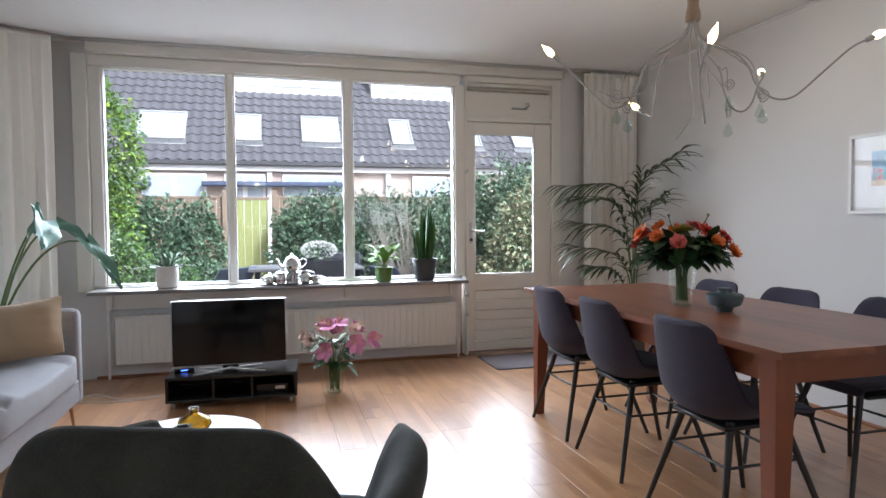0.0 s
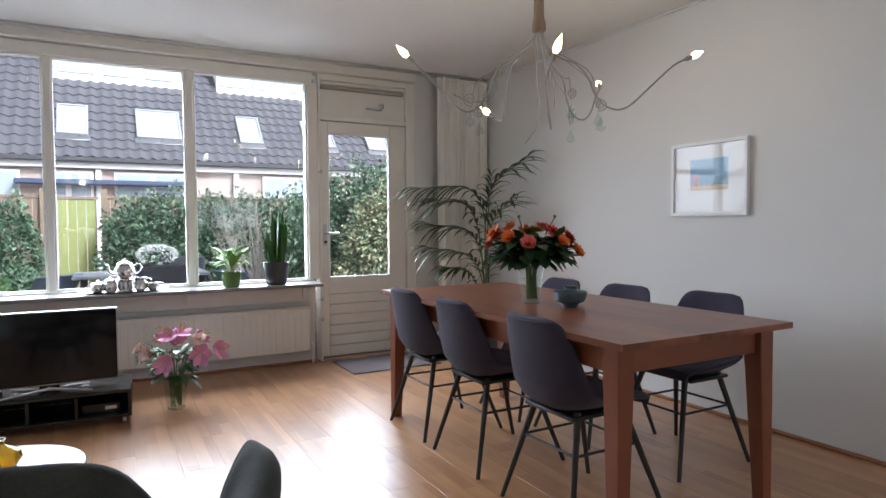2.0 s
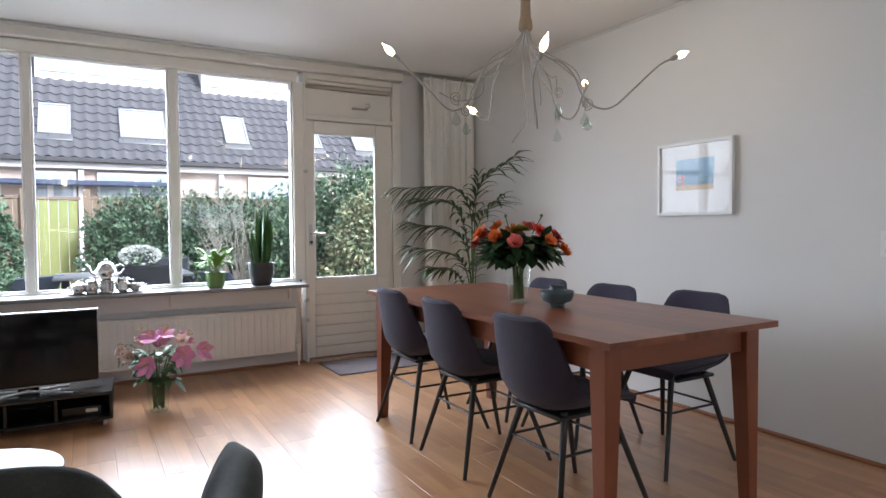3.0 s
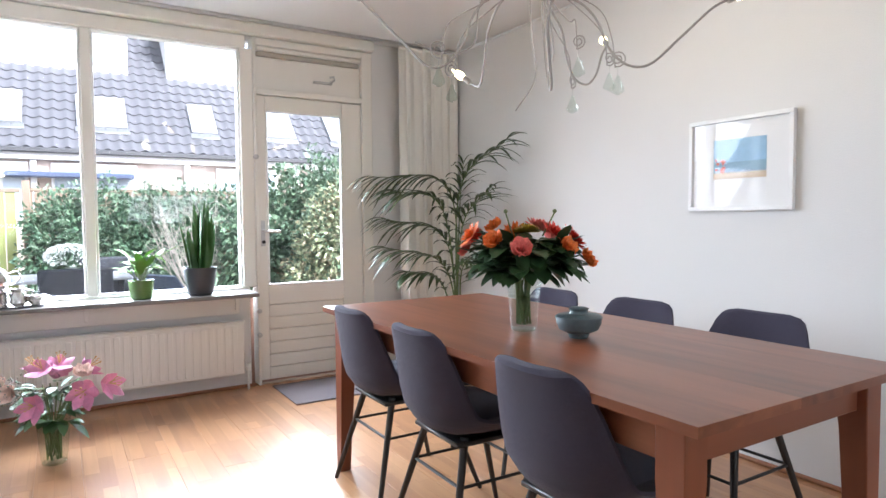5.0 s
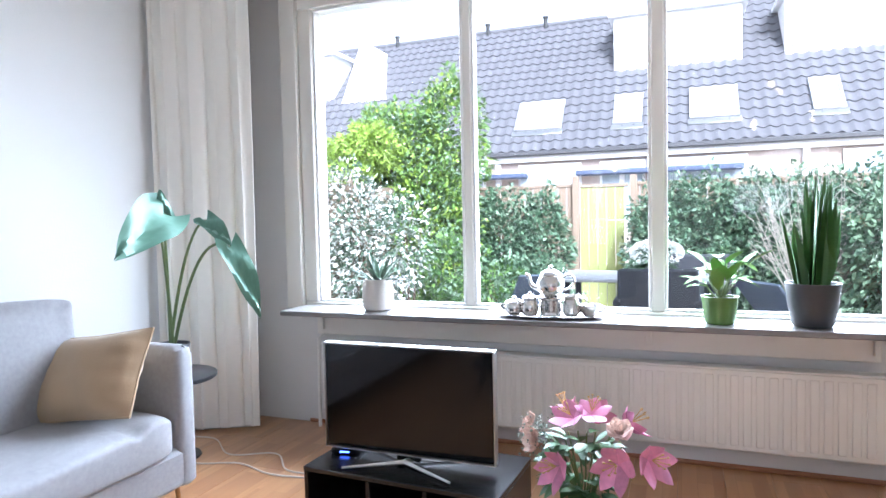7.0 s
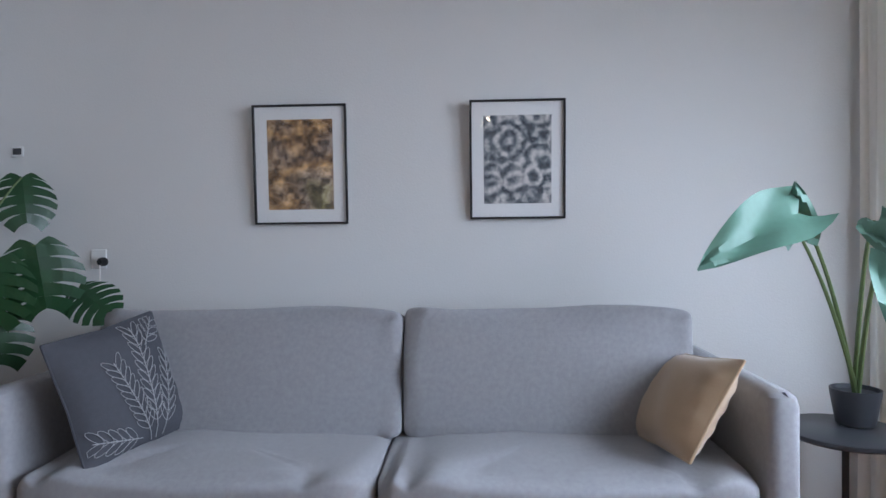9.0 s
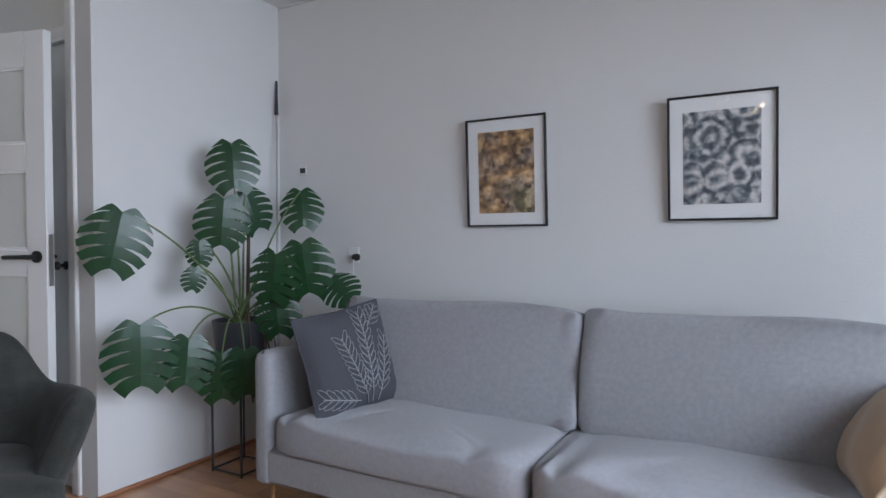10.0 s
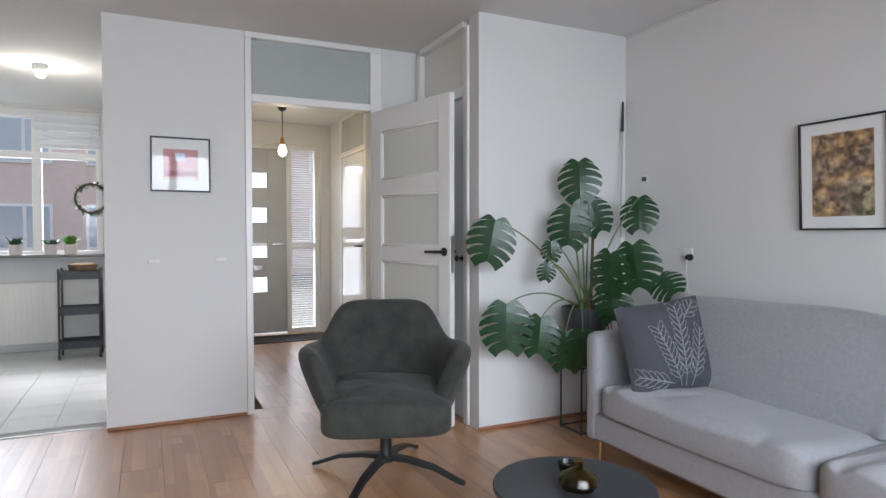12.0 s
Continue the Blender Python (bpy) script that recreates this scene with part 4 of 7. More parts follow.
def photo(name, stops, scale, rings, warp, tints=()):
    """A photographic print: folded growths drawn by warped cells, over blotches of tint."""
    m = bpy.data.materials.new(name)
    t, n, l, b = nodes_of(m)
    b.inputs["Roughness"].default_value = 0.6
    co, nz, add, vo = n.new("ShaderNodeTexCoord"), n.new("ShaderNodeTexNoise"), n.new("ShaderNodeVectorMath"), n.new("ShaderNodeTexVoronoi")
    nz.inputs["Scale"].default_value, nz.inputs["Detail"].default_value = scale * 1.1, 3
    add.operation = "MULTIPLY_ADD"
    add.inputs[1].default_value = (warp, warp, warp)
    vo.inputs["Scale"].default_value = scale
    l.new(co.outputs["Object"], nz.inputs["Vector"]), l.new(nz.outputs["Color"], add.inputs[0]), l.new(co.outputs["Object"], add.inputs[2]), l.new(add.outputs[0], vo.inputs["Vector"])
    fr, sn = n.new("ShaderNodeMath"), n.new("ShaderNodeMath")
    fr.operation, fr.inputs[1].default_value = "MULTIPLY", rings
    sn.operation = "SINE"
    l.new(vo.outputs["Distance"], fr.inputs[0]), l.new(fr.outputs[0], sn.inputs[0])
    fine = n.new("ShaderNodeTexNoise")
    fine.inputs["Scale"].default_value, fine.inputs["Detail"].default_value = scale * 4, 5
    l.new(co.outputs["Object"], fine.inputs["Vector"])
    mx = n.new("ShaderNodeMath")
    mx.operation, mx.inputs[1].default_value = "MULTIPLY_ADD", 0.17
    l.new(sn.outputs[0], mx.inputs[0]), l.new(fine.outputs["Fac"], mx.inputs[2])
    ramp = n.new("ShaderNodeValToRGB")
    while len(ramp.color_ramp.elements) < len(stops):
        ramp.color_ramp.elements.new(0.5)
    for e, (at, c) in zip(ramp.color_ramp.elements, stops):
        e.position, e.color = at, (*c, 1)
    l.new(mx.outputs[0], ramp.inputs[0])
    last = ramp.outputs[0]
    if tints:
        big, r2, mix = n.new("ShaderNodeTexNoise"), n.new("ShaderNodeValToRGB"), n.new("ShaderNodeMix")
        big.inputs["Scale"].default_value, big.inputs["Detail"].default_value = scale * 0.35, 2
        l.new(co.outputs["Object"], big.inputs["Vector"]), l.new(big.outputs["Fac"], r2.inputs[0])
        while len(r2.color_ramp.elements) < len(tints):
            r2.color_ramp.elements.new(0.5)
        for e, (at, c) in zip(r2.color_ramp.elements, tints):
            e.position, e.color = at, (*c, 1)
        mix.data_type, mix.blend_type = "RGBA", "MULTIPLY"
        mix.inputs["Factor"].default_value = 1.0
        l.new(last, mix.inputs["A"]), l.new(r2.outputs[0], mix.inputs["B"])
        last = mix.outputs["Result"]
    l.new(last, b.inputs["Base Color"])
    return m

def photo_print(material):
    def draw(p, w, h):
        part("print", Shape().box(-w / 2, w / 2, 0.0102, 0.0108, -h / 2, h / 2, 0), material, p)
    return draw

M_BROWN_CORAL = photo("print_brown_coral", [(0.22, (0.09, 0.07, 0.055)), (0.40, (0.28, 0.22, 0.18)), (0.56, (0.52, 0.43, 0.35)), (0.76, (0.78, 0.70, 0.60))], 11, 8, 0.07, [(0.35, (0.75, 0.72, 0.70)), (0.5, (1.0, 0.72, 0.36)), (0.62, (1.0, 0.95, 0.85)), (0.72, (0.62, 0.66, 0.36))])
M_PALE_CORAL = photo("print_pale_coral", [(0.26, (0.05, 0.06, 0.075)), (0.42, (0.17, 0.19, 0.21)), (0.55, (0.36, 0.36, 0.36)), (0.74, (0.66, 0.64, 0.62))], 9.5, 17, 0.06)
M_FRAME_B = mat("black_frame", (0.015, 0.015, 0.016), 0.35)
M_FRAME_W = mat("white_frame", (0.80, 0.80, 0.79), 0.35, vary=0.02)
picture("white-framed beach picture in blue tones on the wall by the table", pose(0, -2.586, 1.418, 0, 0, 90), 0.534, 0.447, M_FRAME_W, 0.020, beach, 0.27, 0.19, 0.028)
picture("black-framed print of brown coral above the sofa", pose(W + 0.013, -2.787, 1.455, -2.6, 0, -90), 0.408, 0.512, M_FRAME_B, 0.009, photo_print(M_BROWN_CORAL), 0.285, 0.385)
picture("black-framed print of pale ruffled coral above the sofa", pose(W + 0.017, -1.858, 1.462, -3.6, 0, -90), 0.402, 0.500, M_FRAME_B, 0.009, photo_print(M_PALE_CORAL), 0.285, 0.370)

def red_print(p, w, h):
    part("print", Shape().box(-w / 2, w / 2, 0.0102, 0.0108, -h / 2, h / 2, 0), paper("print_red", (0.58, 0.30, 0.31)), p)
    part("print_window", Shape().box(-w * 0.12, w * 0.16, 0.0109, 0.0113, h * 0.12, h * 0.38, 0), paper("print_pale_blue", (0.60, 0.68, 0.78)), p)
    part("print_band", Shape().box(-w * 0.5, w * 0.5, 0.0109, 0.0113, -h * 0.36, -h * 0.22, 0), paper("print_dark_red", (0.36, 0.15, 0.16)), p)
    part("print_base", Shape().box(-w * 0.45, w * 0.45, 0.0109, 0.0114, -h * 0.5, -h * 0.40, 0), paper("print_cream", (0.7, 0.62, 0.55)), p)
picture("black-framed small red print beside the kitchen opening", pose(-2.475, S_, 1.617, 0, 0, 0), 0.345, 0.338, M_FRAME_B, 0.010, red_print, 0.20, 0.19)

# ---- window sill ----
SZ = 0.687
def pot(parent, prof, m, soil_r, soil_z):
    part("pot", Shape().lathe(prof, 28), m, parent)
    part("soil", Shape().lathe([(soil_r, soil_z), (0.001, soil_z + 0.006)], 20, caps=False), M_SOIL, parent)

sn = thing("snake_plant", "snake plant in a dark grey pot on the sill", "plant", pose(-2.015, -0.165, SZ) @ Matrix.Scale(1.34, 4))
pot(sn, [(0.050, 0), (0.056, 0.006), (0.068, 0.06), (0.075, 0.125), (0.076, 0.132), (0.070, 0.132), (0.066, 0.118), (0.001, 0.115)], M_POT_DARK, 0.066, 0.117)
for i in range(30):
    a, r = R(0, 6.28), R(0.0, 0.048)
    b = Vector((r * math.cos(a), r * math.sin(a), 0.115))
    t = b + Vector((R(-0.04, 0.04) + 0.6 * b.x, R(-0.04, 0.04) + 0.6 * b.y, R(0.20, 0.345)))
    f = R(0, 3.14)
    part("leaf", Shape().leaf(b, t, R(0.030, 0.042), 0.0, 0.35, 7, (math.cos(f), math.sin(f), 0), 0.62), M_SNAKE, sn)

gp = thing("pot_plant", "leafy plant in a green glazed pot on the sill", "plant", pose(-2.361, -0.185, SZ) @ Matrix.Scale(1.27, 4))
pot(gp, [(0.040, 0), (0.046, 0.005), (0.054, 0.05), (0.058, 0.088), (0.0585, 0.092), (0.053, 0.092), (0.050, 0.082), (0.001, 0.08)], M_POT_GREEN, 0.05, 0.082)
for i in range(24):
    a = R(0, 6.28)
    h, r = R(0.05, 0.22), R(0.02, 0.10)
    b, e = Vector((0, 0, 0.085)), Vector((r * math.cos(a), r * math.sin(a), 0.085 + h * 0.6))
    s = Shape().tube(arc(b, e, 0.01, 4), 0.0022, 0.0016, 5)
    part("stalk", s, M_STEM, gp)
    d = Vector((math.cos(a) * R(0.4, 1.0), math.sin(a) * R(0.4, 1.0), R(-0.15, 0.9))).normalized() * R(0.08, 0.125)
    part("leaf", Shape().leaf(e, e + d, R(0.032, 0.046), R(0.1, 0.35), 0.3, 6, shape=0.85), M_BRIGHT, gp)

wp = thing("agave", "small agave in a white ceramic pot on the sill", "plant", pose(-3.99, -0.15, SZ) @ Matrix.Scale(1.2, 4))
pot(wp, [(0.052, 0), (0.062, 0.008), (0.068, 0.05), (0.066, 0.10), (0.060, 0.130), (0.061, 0.136), (0.056, 0.136), (0.056, 0.118), (0.001, 0.115)], M_POT_WHITE, 0.056, 0.12)
for i in range(15):
    a = i * 2.4 + R(-0.2, 0.2)
    el = R(0.25, 1.4)
    b = Vector((0.015 * math.cos(a), 0.015 * math.sin(a), 0.12))
    t = b + Vector((math.cos(a) * math.cos(el), math.sin(a) * math.cos(el), math.sin(el))) * R(0.14, 0.2)
    part("leaf", Shape().leaf(b, t, 0.026, R(0.1, 0.3), 0.5, 6, shape=0.75), mat("agave_leaf", (0.09, 0.15, 0.09), 0.4, vary=0.2, each=0.3) if i == 0 else bpy.data.materials["agave_leaf"], wp)
part("leaf", Shape().leaf((0, 0, 0.13), (-0.27, 0.03, 0.10), 0.022, -0.1, 0.4, 8, shape=0.7), bpy.data.materials["agave_leaf"], wp)

def tea_thing(name, label, at, prof, lid=None, spout=None, handle=None, foot=None):
    t = thing(name, label, "silverware", at @ Matrix.Scale(1.18, 4), "silver tea service")
    part("body", Shape().lathe(prof, 28), M_SILVER, t)
    if lid:
        part("lid", Shape().lathe(lid, 24), M_SILVER, t)
    if spout:
        part("spout", Shape().tube(spline(spout, 5), 0.010, 0.005, 8), M_SILVER, t)
    if handle:
        part("handle", Shape().tube(spline(handle, 5), 0.0042, n=7), M_SILVER, t)
    return t

tray = thing("serving_tray", "oval silver tray carrying a tea service on the sill", "tray", pose(-3.09, -0.165, SZ) @ Matrix.Diagonal((1.12, 1.0, 1, 1)))
el = Matrix.Diagonal((1.95, 1, 1, 1))
part("plate", Shape().lathe([(0.085, 0.0), (0.10, 0.003), (0.118, 0.010), (0.122, 0.014), (0.118, 0.0145), (0.10, 0.007), (0.001, 0.005)], 40, el), M_SILVER, tray)
for sg in (-1, 1):
    part("handle", Shape().tube(arc((sg * 0.225, -0.04, 0.014), (sg * 0.225, 0.04, 0.014), 0.03, 8, (sg, 0, 0.4)), 0.004), M_SILVER, tray)
TT = SZ + 0.0075
tea_thing("tea_warmer", "silver tea warmer under the pot on the tray", pose(-3.085, -0.15, TT), [(0.050, 0), (0.052, 0.006), (0.046, 0.012), (0.046, 0.058), (0.052, 0.064), (0.054, 0.072)], handle=[(0.046, 0, 0.02), (0.062, 0, 0.03), (0.05, 0, 0.06)])
tea_thing("teapot", "tall silver teapot with a curved spout on its warmer", pose(-3.085, -0.15, TT + 0.0725 * 1.18 + 0.0005), [(0.030, 0), (0.042, 0.010), (0.054, 0.035), (0.052, 0.062), (0.040, 0.082), (0.042, 0.086)],
          [(0.041, 0.0865), (0.036, 0.096), (0.018, 0.106), (0.006, 0.110), (0.009, 0.118), (0.002, 0.126)], [(-0.045, 0, 0.028), (-0.078, 0, 0.045), (-0.088, 0, 0.080), (-0.103, 0, 0.088)], [(0.046, 0, 0.076), (0.078, 0, 0.088), (0.094, 0, 0.062), (0.076, 0, 0.036), (0.050, 0, 0.026)])
tea_thing("sugar_bowl", "lidded silver sugar bowl on the tray", pose(-3.255, -0.175, TT), [(0.026, 0), (0.038, 0.010), (0.042, 0.030), (0.036, 0.046)], [(0.038, 0.0465), (0.030, 0.056), (0.008, 0.062), (0.009, 0.070), (0.002, 0.074)], handle=[(-0.036, 0, 0.04), (-0.055, 0, 0.036), (-0.038, 0, 0.016)])
tea_thing("coffee_jug", "small lidded silver jug on the tray", pose(-3.175, -0.195, TT), [(0.026, 0), (0.034, 0.012), (0.034, 0.04), (0.026, 0.060), (0.030, 0.070)], [(0.030, 0.0705), (0.020, 0.079), (0.006, 0.083), (0.007, 0.09), (0.002, 0.094)], [(-0.03, 0, 0.04), (-0.046, 0, 0.056), (-0.052, 0, 0.066)])
tea_thing("milk_jug", "open silver milk jug on the tray", pose(-2.985, -0.175, TT), [(0.024, 0), (0.036, 0.014), (0.033, 0.045), (0.026, 0.065), (0.036, 0.082), (0.034, 0.082), (0.023, 0.064), (0.001, 0.06)], handle=[(0.03, 0, 0.072), (0.056, 0, 0.066), (0.052, 0, 0.03), (0.032, 0, 0.022)])
tea_thing("tea_cup", "low silver cup on the tray", pose(-2.905, -0.165, TT), [(0.020, 0), (0.030, 0.008), (0.040, 0.034), (0.043, 0.046), (0.040, 0.046), (0.028, 0.016), (0.001, 0.012)], handle=[(0.04, 0, 0.042), (0.06, 0, 0.034), (0.034, 0, 0.016)])

# ---- television corner ----
bench = thing("tv_bench", "low glossy black television bench on small castors", "tv stand", pose(-3.48, -0.845, 0, 0, 0, -3.0))
part("top", Shape().box(-0.40, 0.40, -0.20, 0.20, 0.185, 0.205, 0.003), M_PLASTIC, bench)
part("bottom", Shape().box(-0.40, 0.40, -0.20, 0.20, 0.045, 0.063, 0.003), M_PLASTIC, bench)
for x in (-0.40, -0.125, 0.11, 0.382):
    part("upright", Shape().box(x, x + 0.018, -0.195, 0.195, 0.0635, 0.1845, 0.002), M_PLASTIC, bench)
part("back", Shape().box(-0.39, 0.39, 0.196, 0.20, 0.0635, 0.1845, 0), M_PLASTIC, bench)
for x in (-0.36, 0.36):
    for y in (-0.16, 0.16):
        c = part("castor", Shape().lathe([(0.020, -0.011), (0.022, -0.008), (0.022, 0.008), (0.020, 0.011)], 16, pose(x, y, 0.022, 0, 90)), M_STEEL, bench)
        part("fork", Shape().box(x - 0.016, x + 0.016, y - 0.006, y + 0.006, 0.036, 0.045, 0.001), M_STEEL, c)
bx = thing("media_box", "black media player inside the television bench", "electronics", pose(-3.24, -0.86, 0.064, 0, 0, -3))
part("case", Shape().box(-0.10, 0.10, -0.13, 0.12, 0.0, 0.055, 0.003), M_PLASTIC, bx)
part("display", Shape().box(0.02, 0.08, -0.1325, -0.1305, 0.02, 0.038, 0), M_STEEL, bx)
bx2 = thing("set_top_box", "small black set-top box on the television bench", "electronics", pose(-3.80, -0.82, 0.206, 0, 0, 8))
part("case", Shape().box(-0.06, 0.06, -0.05, 0.05, 0.0, 0.022, 0.004), M_PLASTIC, bx2)
part("status_light", Shape().box(-0.02, 0.02, -0.0515, -0.0502, 0.008, 0.013, 0), lit("blue_status", (0.1, 0.2, 1.0), 3), bx2)

tv = thing("television", "flat black television with a slim silver edge", "television", pose(-3.508, -0.886, 0.2055, 0, 0, 0.0))
part("housing", Shape().box(-0.352, 0.352, 0.002, 0.035, 0.04, 0.455, 0.006), M_PLASTIC, tv)
part("screen", Shape().box(-0.348, 0.348, -0.003, 0.0015, 0.048, 0.452, 0.0), M_SCREEN, tv)
for a in ((-0.358, 0.358, 0.4555, 0.462), (-0.358, 0.358, 0.034, 0.0395), (-0.358, -0.3525, 0.04, 0.455), (0.3525, 0.358, 0.04, 0.455)):
    part("bezel", Shape().box(a[0], a[1], -0.006, 0.034, a[2], a[3], 0.001), M_STEEL, tv)
part("neck", Shape().box(-0.05, 0.05, 0.012, 0.03, 0.008, 0.045, 0.003), M_PLASTIC, tv)
for sg in (-1, 1):
    part("foot", Shape().tube([(0, -0.02, 0.016), (sg * 0.22, -0.12, 0.006)], 0.010, 0.005, 4), M_STEEL, tv, "silver angled foot")
    part("foot", Shape().tube([(0, 0.01, 0.012), (sg * 0.20, 0.10, 0.006)], 0.009, 0.005, 4), M_STEEL, tv)
cb = Shape()
cb.tube([p + Vector((0, 0, 0.0045)) for p in spline([(-5.05, -0.45, 0), (-4.85, -0.42, 0), (-4.62, -0.58, 0), (-4.40, -0.50, 0), (-4.22, -0.66, 0), (-4.0, -0.64, 0), (-3.92, -0.62, 0)], 8)], 0.004, n=6)
cb.tube([p + Vector((0, 0, 0.0045)) for p in spline([(-4.95, -0.55, 0), (-4.72, -0.72, 0), (-4.50, -0.66, 0), (-4.28, -0.72, 0), (-4.05, -0.70, 0), (-3.92, -0.68, 0)], 8)], 0.004, n=6)
tagged(part("power_cable", cb, M_CABLE), "white power cables lying on the floor by the television", "cable")

lily = thing("lily_vase", "glass vase of pink lilies and blush roses on the floor", "vase", pose(-2.832, -0.877, 0))
part("vase", Shape().lathe([(0.050, 0.001), (0.054, 0.006), (0.062, 0.08), (0.072, 0.20), (0.075, 0.225), (0.077, 0.226)], 28, caps=False), M_CLEAR, lily)
part("base", Shape().lathe([(0.001, 0.0015), (0.050, 0.0015), (0.051, 0.012), (0.001, 0.014)], 24, caps=False), M_CLEAR, lily)
part("water", Shape().lathe([(0.067, 0.165), (0.001, 0.165)], 24, caps=False), M_WATER, lily)
st = Shape()
for i in range(26):
    a, b = R(0, 6.28), R(0, 6.28)
    st.tube([(0.03 * math.cos(a), 0.03 * math.sin(a), 0.022), (0.04 * math.cos(b), 0.04 * math.sin(b), 0.21), (0.13 * math.cos(b), 0.13 * math.sin(b), 0.36)], 0.0035, n=5)
part("stems", st, M_STEM, lily)
lv = Shape()
bouquet_leaves(lv, (0, 0), 105, 0.17, 0.20, 0.38, 0.10, 0.40)
part("foliage", lv, mat("lily_leaf", (0.060, 0.135, 0.045), 0.4, vary=0.35, scale=25, each=0.6), lily)
wx = Shape()
for i in range(120):
    a = R(0, 6.28)
    q = Vector((-0.17 + R(-0.05, 0.05), R(-0.1, 0.1), R(0.30, 0.44)))
    wx.ball(q.x, q.y, q.z, R(0.003, 0.006), n=6, k=4)
tagged(part("filler_buds", wx, mat("grey_green_buds", (0.20, 0.25, 0.20), 0.7), lily), kind="stuff")
def lily_bloom(p, up, r):
    f = Shape()
    m = frame_at(p, up)
    for j in range(6):
        a = j * math.pi / 3 + R(-0.1, 0.1)
        d = Vector((math.cos(a) * 0.85, math.sin(a) * 0.85, 0.5))
        side = m.to_3x3() @ Vector((-math.sin(a), math.cos(a), 0))
        f.leaf(m @ Vector((0, 0, -0.02)), m @ (d * r), r * 0.68, R(0.10, 0.32), 0.3, 6, side, 0.8)
    b = tagged(part("lily_bloom", f, M_PINK, lily, "open pink lily"), kind="stuff")
    s = Shape()
    for j in range(6):
        a = j * math.pi / 3 + 0.5
        e = m @ Vector((math.cos(a) * r * 0.25, math.sin(a) * r * 0.25, r * 0.75))
        s.tube([m @ Vector((0, 0, 0)), e], 0.0014, n=4).ball(e.x, e.y, e.z, 0.005, 0.003, 0.003, 6, 4, slot=0)
    part("pollen_tuft", s, mat("stamen", (0.50, 0.35, 0.12), 0.7) if "stamen" not in bpy.data.materials else bpy.data.materials["stamen"], b)
turned = lambda a, b, z: Vector((a * 0.867 + b * 0.497, -a * 0.497 + b * 0.867, z))
# sideways, away from the room, height; the way it faces; radius
for p, up, r in (((0.0, -0.07, 0.475), (-0.1, -0.7, 0.8), 0.080), ((0.05, -0.02, 0.49), (0.4, -0.3, 1), 0.075), ((0.01, -0.16, 0.325), (0, -1, 0.25), 0.080), ((0.21, -0.11, 0.375), (0.3, -1, 0.2), 0.085), ((0.29, -0.04, 0.395), (1, -0.4, 0.3), 0.080), ((-0.08, 0.0, 0.475), (-0.6, 0, 1), 0.062), ((0.12, 0.10, 0.44), (0.6, 0.8, 0.6), 0.078), ((-0.06, 0.15, 0.42), (-0.3, 1, 0.5), 0.078)):
    lily_bloom(turned(*p), turned(*up), r)
for p, up in (((-0.11, -0.13, 0.375), (-0.4, -1, 0.3)), ((-0.19, -0.06, 0.395), (-0.9, -0.5, 0.5)), ((0.16, -0.02, 0.44), (0.3, -0.4, 1)), ((-0.14, 0.10, 0.42), (-0.6, 0.8, 0.4))):
    f = Shape()
    bloom(f, turned(*p), turned(*up), 0.052, 6, 7, 0.7, width=1.1)
    tagged(part("rose", f, M_BLUSH, lily, "pale blush rose"), kind="stuff")

dm = thing("doormat", "thin grey-mauve doormat in front of the garden door", "mat")
part("matting", Shape().box(-1.545, -0.78, -0.62, -0.10, 0.0005, 0.008, 0.003), M_MAT, dm)
for a, b in ((-0.62, -0.61), (-0.11, -0.10)):
    part("edging", Shape().box(-1.545, -0.78, a, b, 0.0082, 0.0098, 0.0005), mat("mat_edge", (0.13, 0.11, 0.12), 0.9), dm)

# ---- sofa ----
sofa = thing("sofa", "long grey woven two-seat sofa with loose cushions on thin legs", "sofa")
AT = 0.092
SX0, SX1, SY0, SY1 = -5.165, -4.31, -3.555, -1.12
part("base", Shape().box(SX0, SX1 - 0.005, SY0 + 0.005, SY1 - 0.005, 0.135, 0.29, 0.02), M_SOFA, sofa)
part("back", Shape().box(SX0, SX0 + 0.14, SY0 + 0.10, SY1 - 0.10, 0.29, 0.68, 0.03), M_SOFA, sofa)
for a in (SY0, SY1 - AT):
    rings = []
    for z, i in ((0.135, 0.012), (0.15, 0.0), (0.64, 0.0), (0.668, 0.006), (0.682, 0.022), (0.685, 0.045)):
        x0, x1, y0, y1, r = SX0 + i, SX1 - i, a + i, a + AT - i, 0.03
        ring = []
        for cx, cy, t0 in ((x1 - r, y1 - r, 0), (x0 + r, y1 - r, 90), (x0 + r, y0 + r, 180), (x1 - r, y0 + r, 270)):
            for k in range(5):
                t = radians(t0 + k * 22.5)
                ring.append((cx + r * math.cos(t), max(y0, min(y1, cy + r * math.sin(t))), z))
        rings.append(ring)
    part("arm", Shape().loft(rings), M_SOFA, sofa)
MID = -2.345

